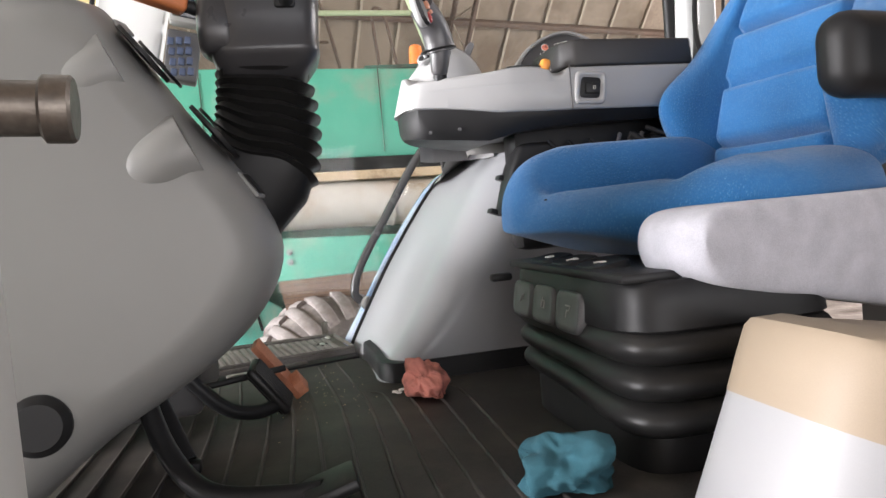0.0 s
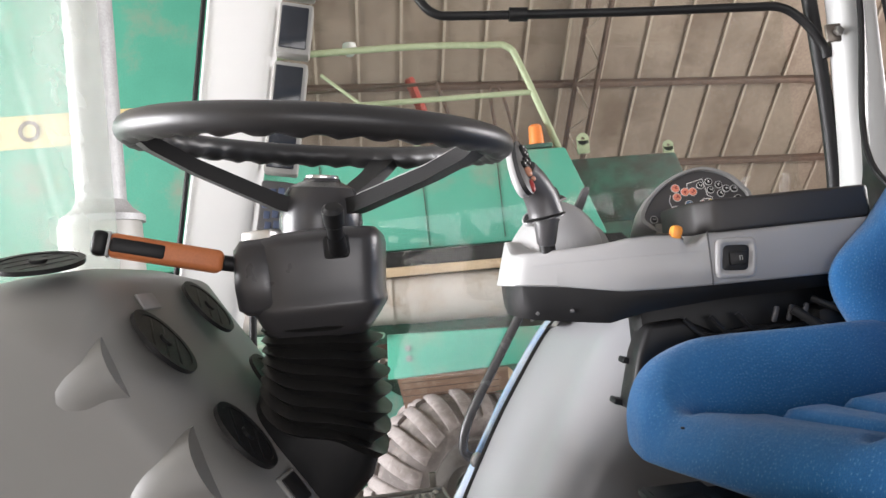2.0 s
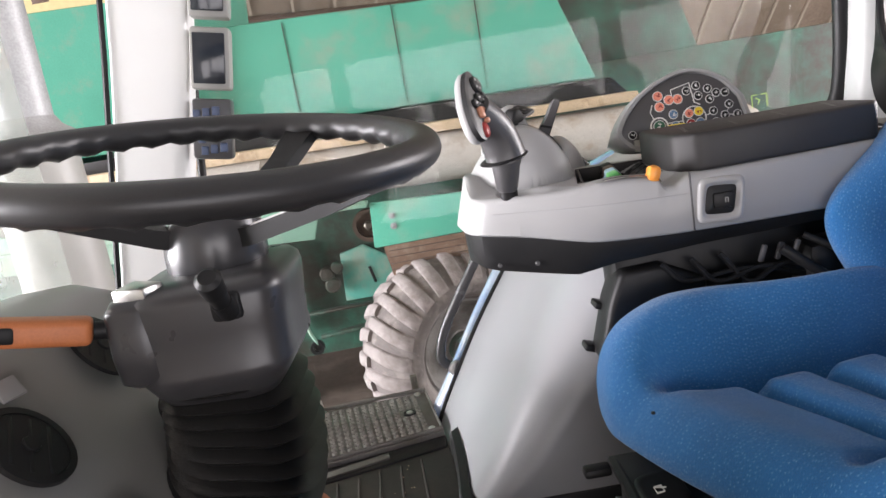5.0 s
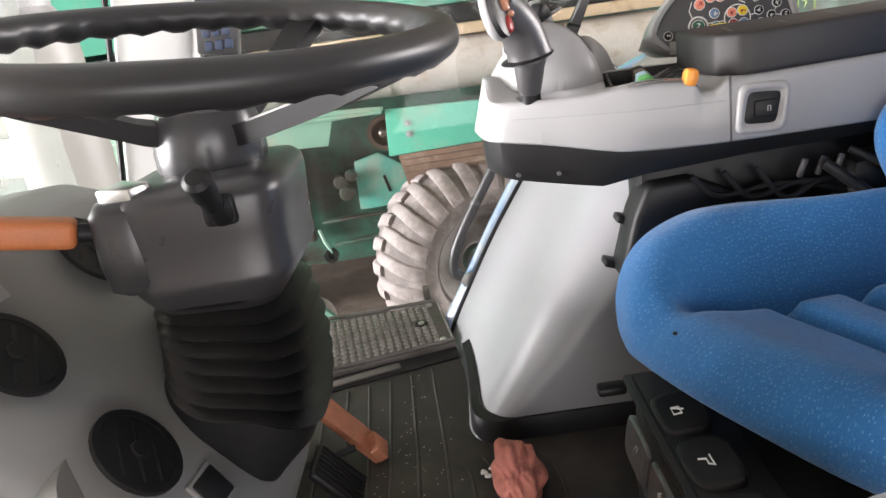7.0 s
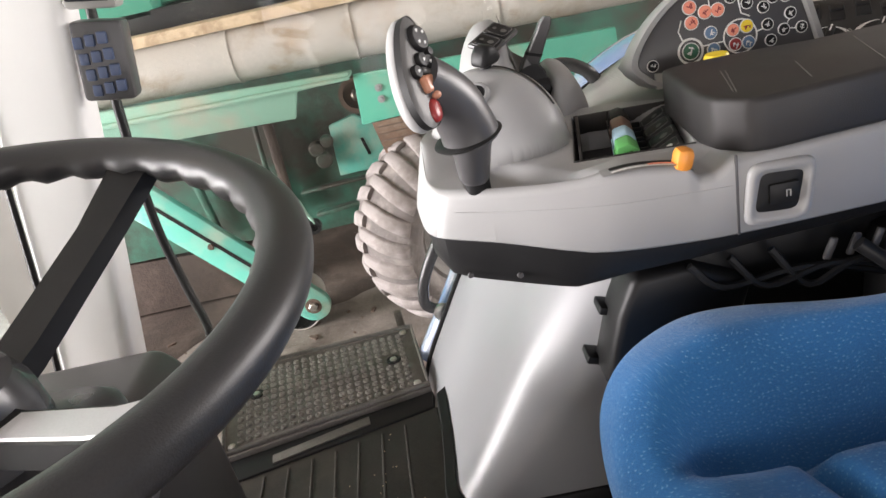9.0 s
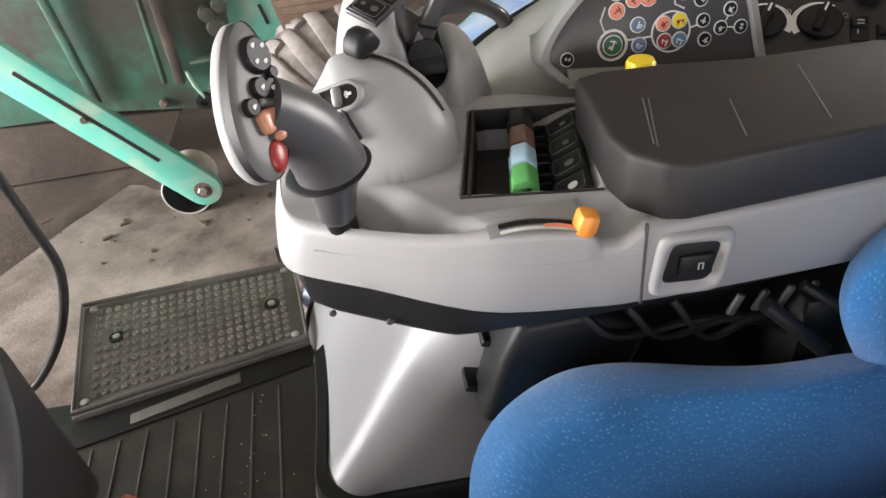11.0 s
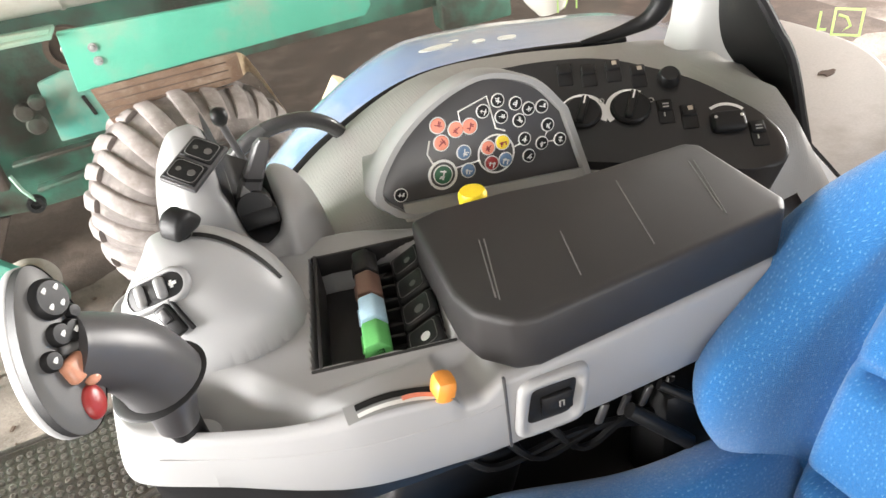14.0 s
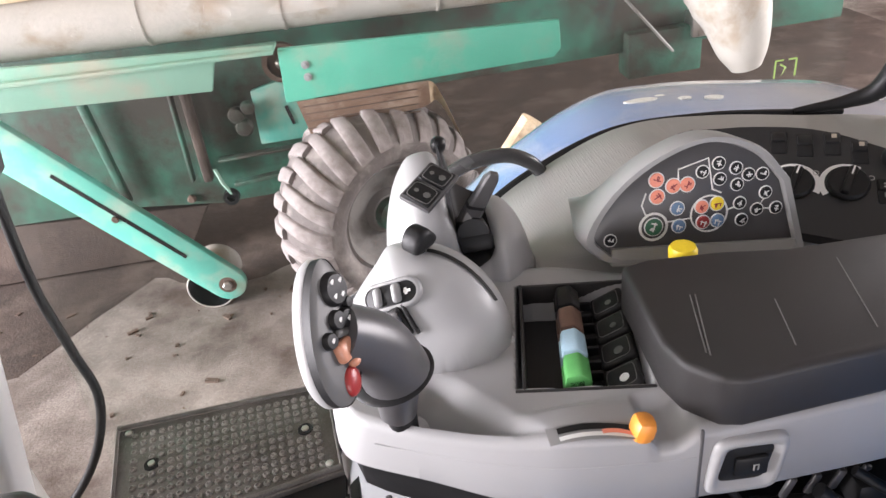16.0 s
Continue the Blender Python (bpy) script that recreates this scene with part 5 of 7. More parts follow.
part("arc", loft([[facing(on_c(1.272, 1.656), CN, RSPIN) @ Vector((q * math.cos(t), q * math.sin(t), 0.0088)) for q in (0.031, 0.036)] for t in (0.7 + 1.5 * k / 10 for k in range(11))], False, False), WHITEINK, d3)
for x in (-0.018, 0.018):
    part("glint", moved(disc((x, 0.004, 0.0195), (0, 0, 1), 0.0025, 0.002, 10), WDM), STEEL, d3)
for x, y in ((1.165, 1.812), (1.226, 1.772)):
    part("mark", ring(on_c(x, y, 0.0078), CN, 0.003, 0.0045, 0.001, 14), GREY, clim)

# ---- driver's seat ----
seat = thing("driver_seat", "blue cloth tractor seat on a black suspension base", "seat", (0.80, 1.08, FLOOR))
SEATM = Matrix.Translation((0.80, 1.075, 0)) @ pose(0, 0, 0, 0, 0, 9)
BASEM = Matrix.Translation((0.797, 1.015, 0)) @ Matrix.Translation((-0.222, 0, 0)) @ Matrix.Diagonal((0.78, 1, 1, 1)) @ Matrix.Translation((0.222, 0, 0))


def cushion_top(a, b):
    side = abs(b)
    z = 0.046 + (0.112 if b > 0 else 0.046) * sstep(side, 0.40, 0.66)
    z -= 0.062 * hump(side, 0.46, 0.045) * sstep(a, -0.85, -0.55)
    z -= 0.045 * sstep(side, 0.40, 0.66) * sstep(-a, 0.35, 0.95)
    z += 0.028 * hump(a, -0.80, 0.25)
    for c in (-0.26, 0.12, 0.50):
        z -= 0.050 * hump(a + 0.16 * b * b, c, 0.05) * (1 - sstep(side, 0.30, 0.50))
    return z


cus = pillow(0.60, 0.53, cushion_top, lambda a, b: 0.078 - (0.058 - 0.042 * sstep(-b, -0.3, 0.5)) * sstep(-a, 0.25, 1.0) + 0.015 * sstep(-b, 0.1, 0.8), 80, 5.0, 0.34)
for v in cus.verts:
    fw = sstep(-v.co.x / 0.30, -0.5, 0.9)
    mid = sstep(v.co.y / 0.265, 0.2, 1.0) * math.exp(-((v.co.x + 0.09) / 0.14) ** 2)
    v.co.x += 0.022 * fw + (0.38 * (0.14 - v.co.y) * fw if v.co.y < 0.14 else 0.0)
    v.co.y += 0.075 * fw * sstep(v.co.y / 0.265, 0.0, 1.0) + 0.032 * mid
    v.co.z += 0.016 * mid
moved(cus, SEATM @ pose(0.070, 0, 1.622, 0, -3, 0))
HOLE = SEATM @ Vector((-0.158, 0.108, 0))
hole_z = max(v.co.z for v in cus.verts if (v.co.x - HOLE.x) ** 2 + (v.co.y - HOLE.y) ** 2 < 0.00018)
cushion = part("cushion", cus, BLUECLOTH, seat, "blue flecked cloth cushion with sewn ribs", sharp=70)


part("burn_hole", disc((HOLE.x, HOLE.y, hole_z - 0.001), (0, 0, 1), 0.003, 0.003, 8), BLACK, seat, "small dark burn hole in the cloth")


def back_top(a, b):
    side = abs(b)
    z = 0.050 + 0.115 * sstep(side, 0.46, 0.76) * math.exp(-((a + 0.32) / 0.42) ** 2)
    z -= 0.046 * hump(side, 0.54, 0.04)
    for c in (-0.62, -0.10, 0.34):
        z -= 0.038 * hump(a, c, 0.03) * (1 - sstep(side, 0.42, 0.56))
    return z


bk = pillow(0.53, 0.56, back_top, lambda a, b: 0.07, 80, 5.0, 0.45)
for v in bk.verts:
    v.co.y *= 1 - 0.34 * sstep(v.co.x / 0.265, 0.0, 1.05) ** 1.3
moved(bk, SEATM @ pose(0.375, 0, 1.895, 0, -73, 0))
part("backrest", bk, BLUECLOTH, seat, "blue flecked cloth backrest with side bolsters", sharp=70)
gs = moved(pillow(0.70, 0.15, lambda a, b: 0.060 + 0.012 * a, lambda a, b: 0.112 + 0.060 * a, 48, 14.0, 0.12), SEATM @ pose(0.150, -0.258, 1.574, 0, 2, 0))
part("side_bolster", gs, GREYCLOTH, seat, "grey cloth outer side of the cushion", sharp=70)
part("armrest_left", moved(box((0.305, -0.270, 1.845), (0.34, 0.085, 0.135), 0.042, None, 5), SEATM), BLACK, seat, "black moulded armrest")
def base_pts(hx, hy, z):
    return [BASEM @ Vector((hx * math.copysign(abs(math.cos(t)) ** 0.32, math.cos(t)), hy * math.copysign(abs(math.sin(t)) ** 0.32, math.sin(t)), z)) for t in (2 * math.pi * q / 48 for q in range(48))]


part("plinth", loft([base_pts(0.195, 0.235, FLOOR), base_pts(0.195, 0.235, 1.33), base_pts(0.19, 0.23, 1.345)]), BLACK, seat, sharp=50)
fold = []
for k in range(37):
    f = k / 36
    w = 0.198 + 0.024 * abs(math.sin(f * math.pi * 3)) ** 0.7 + 0.010 * f
    fold.append([(x, y, z - 0.022 * (1 - f) * sstep(-y, -1.05, -0.78)) for x, y, z in base_pts(w, w + 0.038, 1.335 + 0.135 * f)])
part("bellows", loft(fold), RUBBER, seat, "black folded rubber suspension bellows", sharp=80)
part("top_frame", loft([base_pts(0.213, 0.253, 1.462), base_pts(0.222, 0.262, 1.470), base_pts(0.219, 0.259, 1.500), base_pts(0.218, 0.258, 1.528), base_pts(0.212, 0.252, 1.537), base_pts(0.19, 0.23, 1.539)]), BLACK, seat, "black moulded seat frame", sharp=50)
part("front_plate", moved(box((-0.150, 0.005, 1.543), (0.135, 0.49, 0.014), 0.005), BASEM), BLACK, seat)
part("front_ridge", moved(box((-0.205, 0.005, 1.545), (0.012, 0.47, 0.012), 0.004), BASEM), BLACK, seat)


def seat_symbol(m, k):
    """Pale line symbols of the seat buttons."""
    lines = ([(-0.006, -0.005), (0.0, 0.004), (0.006, 0.006), (0.003, -0.001)], [(-0.005, -0.004), (-0.005, 0.005), (0.005, 0.005), (0.005, -0.004), (-0.005, -0.004), (0.0, 0.009)], [(-0.006, 0.006), (0.007, 0.006), (0.004, 0.001), (-0.002, 0.001), (-0.004, -0.007)])[k % 3]
    return moved(tube([(x * 1.5, y * 1.5, 0) for x, y in lines], 0.0015, 4), m)


for k in range(3):
    y = 0.157 - 0.110 * k
    m = BASEM @ pose(-0.222, y, 1.480, 0, 12, 0)
    bt = part("front_button", moved(loft([[(d, (0.050 - i) * math.copysign(abs(math.cos(t)) ** 0.4, math.cos(t)), (0.034 - i) * math.copysign(abs(math.sin(t)) ** 0.4, math.sin(t))) for t in (2 * math.pi * q / 28 for q in range(28))] for d, i in ((0.008, 0.0), (-0.006, 0.0), (-0.010, 0.004), (-0.008, 0.012), (-0.0075, 0.025))]), m), DARKGREY, seat, "dark concave button with a pale symbol", sharp=60)
    part("symbol", seat_symbol(m @ pose(-0.0085, 0, 0) @ Matrix.Rotation(radians(-90), 4, "Y") @ Matrix.Rotation(radians(-90), 4, "Z"), k), GREY, bt)
for k in range(3):
    y = 0.128 - 0.108 * k
    m = BASEM @ pose(-0.159, y, 1.551, 0, -6, 0)
    bt = part("top_button", moved(loft([[((0.042 - i) * math.copysign(abs(math.cos(t)) ** 0.5, math.cos(t)), (0.048 - i) * math.copysign(abs(math.sin(t)) ** 0.5, math.sin(t)), d) for t in (2 * math.pi * q / 28 for q in range(28))] for d, i in ((-0.005, 0.0), (0.004, 0.001), (0.007, 0.004), (0.006, 0.012), (0.0055, 0.03))]), m), BLACK, seat, "black adjuster button with a pale symbol", sharp=60)
    part("symbol", seat_symbol(m @ pose(-0.006, 0, 0.0066) @ Matrix.Rotation(radians(-90), 4, "Z"), k + 1), WHITEINK, bt)
part("lever_tongue", box((0.565, 1.285, 1.515), (0.045, 0.026, 0.016), 0.006), BLACK, seat)
part("belt_bracket", prism([(0.618, 1.640), (0.690, 1.640), (0.80, 1.69), (0.82, 1.76), (0.74, 1.80), (0.672, 1.798), (0.648, 1.745)], "xz", 1.40, 1.478, 0.012, 3), BLACK, seat, "black bracket with clips under the console")
for dz in (0.028, -0.030):
    part("clip", box((0.636 + dz * 0.45, 1.468, 1.688 + dz * 1.3), (0.034, 0.036, 0.012), 0.003, pose(0, 0, 0, 0, 20, 0)), BLACK, seat)
part("arm_support", merge(box((0.935, 1.47, 1.70), (0.54, 0.09, 0.29), 0.02), box((1.02, 1.40, 1.70), (0.10, 0.08, 0.20), 0.02)), BLACK, seat)
for k in range(3):
    y = 1.392 - 0.004 * k
    part("cable", tube(smooth_path([(0.74 + 0.05 * k, 1.40, 1.80), (0.78 + 0.05 * k, y, 1.765 - 0.008 * k), (0.88 + 0.03 * k, y, 1.770), (0.98 + 0.02 * k, 1.38, 1.745)], 5), 0.005, 6), BLACK, seat)
part("lever_rod", merge(rod((0.93, 1.37, 1.80), (0.99, 1.34, 1.745), 0.009), rod((0.97, 1.375, 1.815), (1.01, 1.35, 1.79), 0.006)), BLACK, seat, "dark adjuster rod")
for k in range(4):
    part("spring_plate", box((0.905 + 0.028 * k, 1.385, 1.792), (0.010, 0.006, 0.030), 0.003, pose(0, 0, 0, 0, 20, 0)), DARKGREY, seat)
trim = thing("fender_trim", "pale plastic trim with beige vinyl upper band beside the seat", "trim", (0.8, 0.585, FLOOR))
def trim_ring(z, x0, fall=1.0):
    """A rounded outline of the trim at height z that falls away to the rear."""
    out = []
    for q in range(40):
        t = 2 * math.pi * q / 40
        x = x0 + 0.32 + 0.32 * math.copysign(abs(math.cos(t)) ** 0.5, math.cos(t))
        out.append((x, 0.585 + 0.15 * math.copysign(abs(math.sin(t)) ** 0.5, math.sin(t)), z - 0.42 * fall * min(0.22, x - x0)))
    return out


part("lower_trim", loft([trim_ring(FLOOR, 0.588, 0.0), trim_ring(1.33, 0.616, 0.4), trim_ring(1.414, 0.650)]), TRIMGREY, trim)
part("upper_band", loft([trim_ring(1.410, 0.647), trim_ring(1.455, 0.664), trim_ring(1.488, 0.678), trim_ring(1.496, 0.688), trim_ring(1.496, 0.73)]), BEIGE, trim, "beige vinyl band")

# ---- steering ----
wheel_c = Vector((0.158, 1.007, 2.113))
wu = Vector((math.cos(-0.131), 0, math.sin(-0.131)))
wv = Vector((0, math.cos(0.095), math.sin(0.095)))
wnm = wu.cross(wv).normalized()
wv = wnm.cross(wu).normalized()
WM = Matrix(((wu.x, wv.x, wnm.x, wheel_c.x), (wu.y, wv.y, wnm.y, wheel_c.y), (wu.z, wv.z, wnm.z, wheel_c.z), (0, 0, 0, 1)))
col = thing("steering_column", "black steering column with wheel, bellows and orange shuttle lever", "steering", (0.10, 1.0, 1.55))
rim = []
RW = 0.224
for q in range(120):
    th = 2 * math.pi * q / 120
    c = Vector((math.cos(th), math.sin(th), 0))
    grip = 0.0026 * math.sin(th * 36)
    rim.append([c * (RW + (0.0175 + (grip if math.sin(s) < 0.2 and math.cos(s) < 0.1 else 0)) * math.cos(s)) + Vector((0, 0, (0.0165 + (grip if math.sin(s) < 0 and math.cos(s) < 0.3 else 0)) * math.sin(s))) for s in (2 * math.pi * k / 18 for k in range(18))])
wh = part("wheel_rim", moved(loft(rim, True, False, True), WM), RIMBLACK, col, "black moulded steering wheel rim", sharp=80)
for deg in (72, 208, 332):
    th = radians(deg)
    c, s = Vector((math.cos(th), math.sin(th), 0)), Vector((-math.sin(th), math.cos(th), 0))
    rows = ((0.028, -0.085, 0.016, 0.010), (0.06, -0.077, 0.015, 0.010), (0.155, -0.040, 0.015, 0.009), (0.205, -0.016, 0.018, 0.009), (0.221, -0.005, 0.022, 0.008))
    sp = loft([[c * r + s * (w * i) + Vector((0, 0, z + h * j)) for i, j in ((-1, -1), (1, -1), (1, 1), (-1, 1))] for r, z, w, h in rows])
    spoke = part("spoke", moved(sp, WM), BLACK, wh, "flat black spoke")
    # One spoke alone gets a pale top face.
    if deg == 332:
        top = loft([[c * r + s * (w * 0.82 * i) + Vector((0, 0, z + h + 0.002 * j)) for i, j in ((-1, -0.5), (1, -0.5), (0.9, 1), (-0.9, 1))] for r, z, w, h in rows[1:4]])
        spoke["label"] = "flat spoke with a pale face"
        part("spoke_face", moved(top, WM), SPOKE, wh, "pale top face of the spoke")
part("hub", moved(lathe([(0.052, -0.118), (0.053, -0.100), (0.050, -0.075), (0.042, -0.058), (0.024, -0.050), (0.022, -0.046), (0, -0.045)], Matrix.Identity(4), 30), WM), HUBGREY, wh, "dark grey domed hub")
part("hub_cap", moved(disc((0, 0, -0.047), (0, 0, 1), 0.021, 0.005), WM), STEEL, wh, "chrome hub cap")


def oblong(cx, cy, hx, hy, z, p=0.45, n=44, zx=0.0):
    return [(cx + hx * math.copysign(abs(math.cos(t)) ** p, math.cos(t)), cy + hy * math.copysign(abs(math.sin(t)) ** p, math.sin(t)), z + zx * math.cos(t)) for t in (2 * math.pi * q / n for q in range(n))]


part("housing", loft([oblong(0.136, 1.005, 0.056, 0.064, 1.872, 0.42), oblong(0.138, 1.005, 0.066, 0.076, 1.886, 0.42), oblong(0.140, 1.005, 0.073, 0.085, 1.898, 0.42), oblong(0.141, 1.005, 0.077, 0.089, 1.905, 0.42), oblong(0.141, 1.005, 0.0775, 0.0895, 1.911, 0.42), oblong(0.142, 1.005, 0.0755, 0.0875, 1.918, 0.42), oblong(0.143, 1.005, 0.077, 0.089, 1.950, 0.42), oblong(0.144, 1.005, 0.079, 0.090, 1.980, 0.42), oblong(0.144, 1.005, 0.0775, 0.0885, 1.989, 0.42), oblong(0.144, 1.005, 0.072, 0.082, 1.9955, 0.44), oblong(0.146, 1.005, 0.050, 0.056, 1.999, 0.6)]), HOUSING, col, "dark grey column housing", sharp=60)
part("housing_lug", loft([oblong(0.080, 0.962, 0.020, 0.036, 1.906, 0.5), oblong(0.077, 0.962, 0.026, 0.044, 1.913, 0.5), oblong(0.076, 0.962, 0.027, 0.046, 1.940, 0.5), oblong(0.077, 0.962, 0.026, 0.045, 1.982, 0.5), oblong(0.079, 0.962, 0.021, 0.039, 1.992, 0.5)]), HOUSING, col, sharp=60)
part("clear_lens", prism([(0.062, 0.935), (0.098, 0.922), (0.108, 0.948), (0.070, 0.975)], "xy", 1.988, 2.003, 0.003, 2), STEEL, col, "clear indicator lens")
part("stalk", merge(rod((0.174, 0.916, 1.970), (0.175, 0.896, 1.985), 0.011, 0.010), rod((0.175, 0.897, 1.984), (0.176, 0.883, 1.996), 0.009), rod((0.176, 0.885, 1.994), (0.178, 0.866, 2.014), 0.011, 0.012, bevel=0.004)), BLACK, col, "black stalk in a rubber boot")
part("stalk_recess", box((0.172, 0.917, 1.974), (0.030, 0.012, 0.028), 0.006), BLACK, col)
bel = []
for k in range(97):
    f = k / 96
    z = 1.893 - 0.138 * f
    tri = 2 * abs((f * 8) % 1 - 0.5)
    fold = (0.5 - tri) * 2 * min(1.0, f * 10 + 0.2)
    cx, cy = 0.128 + 0.008 * math.sin(f * 3.1) - 0.008 * f, 1.01 + 0.012 * f
    row = []
    for q in range(56):
        t = 2 * math.pi * q / 56
        w = 0.0105 * fold * (0.62 + 0.38 * math.cos(t))
        hx, hy = 0.062 + 0.008 * math.sin(f * 2.6) + w, 0.076 + 0.014 * f + w
        row.append((cx + hx * math.copysign(abs(math.cos(t)) ** 0.62, math.cos(t)), cy + hy * math.copysign(abs(math.sin(t)) ** 0.62, math.sin(t)), z - 0.044 * f * math.cos(t) + 0.004 * math.sin(3 * t + k * 0.05) * f))
    bel.append(row)
part("bellows", loft(bel), RUBBER, col, "black rubber concertina bellows", sharp=25)
part("shroud", loft([oblong(0.121, 1.022, 0.069, 0.090, 1.762, 0.62, 44, -0.044), oblong(0.110, 1.025, 0.070, 0.092, 1.738, 0.62, 44, -0.046), oblong(0.076, 1.035, 0.066, 0.090, 1.690, 0.62, 44, -0.036), oblong(0.024, 1.035, 0.062, 0.088, 1.62, 0.62, 44, -0.03), oblong(-0.03, 1.035, 0.06, 0.08, 1.55, 0.62, 44, -0.02)]), BLACK, col, sharp=60)
hd = [Vector((0.066, 0.942, 1.963)), Vector((0.040, 0.930, 1.970)), Vector((-0.070, 0.886, 2.001))]
ax = (hd[2] - hd[1]).normalized()
hmx = facing(hd[1], ax)
part("shuttle_stem", rod(hd[0], hd[1], 0.009), BLACK, col)
hl = part("shuttle_handle", moved(box((0, 0, 0.060), (0.030, 0.026, 0.120), 0.007, None, 3), hmx), TERRA, col, "orange shuttle lever handle")
part("insert", moved(box((0.0, 0.0, 0.090), (0.033, 0.017, 0.056), 0.004), hmx), BLACK, hl)
part("end_cap", moved(box((0, 0, 0.128), (0.031, 0.027, 0.016), 0.006, None, 3), hmx), BLACK, hl, "black end cap")
part("end_band", moved(box((0, 0, 0.1195), (0.0306, 0.0266, 0.003), 0.001), hmx), GALVANISED, hl)

# ---- dashboard ----
dash = thing("dashboard", "grey moulded dashboard pod with round black air vents", "dashboard", (-0.1, 1.035, 1.30))
prof = smooth_path([(-0.06, 0, 1.962), (-0.025, 0, 1.905), (0.028, 0, 1.825), (0.090, 0, 1.742), (0.130, 0, 1.665), (0.135, 0, 1.605), (0.105, 0, 1.545), (0.050, 0, 1.490), (-0.02, 0, 1.444), (-0.088, 0, 1.406), (-0.155, 0, 1.36), (-0.24, 0, 1.30), (-0.33, 0, 1.32), (-0.35, 0, 1.55), (-0.34, 0, 1.82), (-0.27, 0, 1.945), (-0.19, 0, 1.975), (-0.11, 0, 1.980)], 3)
pc = Vector((-0.13, 0, 1.67))
dr = []
for k in range(31):
    w = math.sin(math.pi / 2 * (2 * k / 30 - 1))
    s = 0.74 + 0.26 * max(0.0, 1 - abs(w) ** 4.5) ** 0.5
    dr.append([(pc.x + (p.x - pc.x) * s, 1.035 + 0.235 * w, pc.z + (p.z - pc.z) * s) for p in prof])
body = part("body", loft(dr), DASH, dash, "grey moulded plastic body", sharp=70)


def vent(p, normal, r):
    v = part("vent", merge(ring(p, normal, r * 0.86, r * 1.02, 0.005, 30), disc(p, normal, r * 0.87, 0.004, 28)), BLACK, dash, "round black air vent")
    for k in (-1, 0, 1):
        part("slat", moved(box((0, k * r * 0.42, 0.0031), (r * 1.5 * (1 - 0.12 * abs(k)), 0.004, 0.003), 0.001), facing(p, normal, 0.6)), BLACK, v)
    part("hub", disc(Vector(p) + Vector(normal).normalized() * 0.004, normal, r * 0.20, 0.003, 12), BLACK, v)


def pod(p, normal, r):
    n = Vector(normal).normalized()
    p = Vector(p)
    b = Vector((-0.89, 0.02, -0.40)).normalized()
    c0 = p - n * 0.024 + b * 0.026 + Vector((0, -0.027 if p.y < 0.95 else 0.0, 0))
    out = []
    for k in range(21):
        f = -0.35 + 1.348 * k / 20
        rr = r * 1.06 * math.sqrt(1 - f * f)
        m = facing(c0 + b * (0.078 * f), -b)
        out.append([m @ Vector((rr * math.cos(t), rr * math.sin(t), 0)) for t in (2 * math.pi * q / 28 for q in range(28))])
    part("vent_pod", loft(out), DASH, dash, "rounded grey housing behind the vent", sharp=70)


for sgn in (1, -1):
    for x, y, z in ((-0.019, 0.869, 1.885), (0.058, 0.862, 1.780)):
        yy = y if sgn == 1 else 1.054
        if sgn == -1:
            x, z = x - 0.008, z + 0.03
        nn = (0.80, 0.02 * sgn, 0.60)
        pod((x, yy, z), nn, 0.044)
        vent((x + 0.006, yy, z + 0.0045), nn, 0.043)
vent((-0.130, 0.862, 1.984), (0.10, -0.28, 1), 0.044)
part("switch_plate", moved(box((0, 0, 0), (0.026, 0.022, 0.004), 0.0018, None, 2), facing((-0.038, 0.905, 1.935), (0.80, -0.30, 0.60))), PANELGREY, dash, "small square blank plate")
SK = facing((0.104, 0.892, 1.716), (0.80, -0.16, 0.56))
skt = part("socket_frame", moved(box((0, 0, 0), (0.042, 0.042, 0.006), 0.0028, None, 3), SK), DASH, dash, "raised grey frame")
part("socket", moved(box((0, 0, 0.002), (0.034, 0.034, 0.006), 0.0025), SK), BLACK, skt, "black power socket")
part("knob", disc((-0.158, 0.812, 1.450), (0.12, -1, 0.05), 0.036, 0.03, 30), BLACK, dash, "round black knob low on the side")

# ---- pedals and floor clutter ----
WAX = Vector((0.094, 0.015, -0.136)).normalized()
WSIDE = Vector((-0.15, -0.97, -0.10))
WSIDE = (WSIDE - WAX * WSIDE.dot(WAX)).normalized()
WFACE = WAX.cross(WSIDE).normalized()


def leaning(c):
    """A pose at c whose z axis runs down the lean of the pedal and whose x axis runs across it."""
    return Matrix(((WSIDE.x, WFACE.x, WAX.x, c[0]), (WSIDE.y, WFACE.y, WAX.y, c[1]), (WSIDE.z, WFACE.z, WAX.z, c[2]), (0, 0, 0, 1)))


ped = thing("brake_pedal", "black pedal on a bent arm with rubber tread", "pedal", (0.08, 1.40, FLOOR))
part("arm", tube(smooth_path([(-0.12, 1.33, 1.45), (-0.055, 1.335, 1.36), (-0.005, 1.35, 1.305), (0.05, 1.375, 1.285), (0.095, 1.405, 1.290)], 5), 0.015, 10), BLACK, ped)
PM = leaning((0.078, 1.418, 1.325))
part("pad", moved(box((0, 0, 0), (0.078, 0.020, 0.125), 0.009, None, 3), PM), RUBBER, ped)
for k in range(7):
    part("tread", moved(merge(box((-0.030 + 0.010 * k, -0.011, 0), (0.0045, 0.006, 0.112), 0.002), box((-0.030 + 0.010 * k, 0.011, 0), (0.0045, 0.006, 0.112), 0.002)), PM), RUBBER, ped)
ped2 = thing("clutch_pedal", "black bent clutch pedal arm near the floor", "pedal", (-0.05, 1.0, FLOOR))
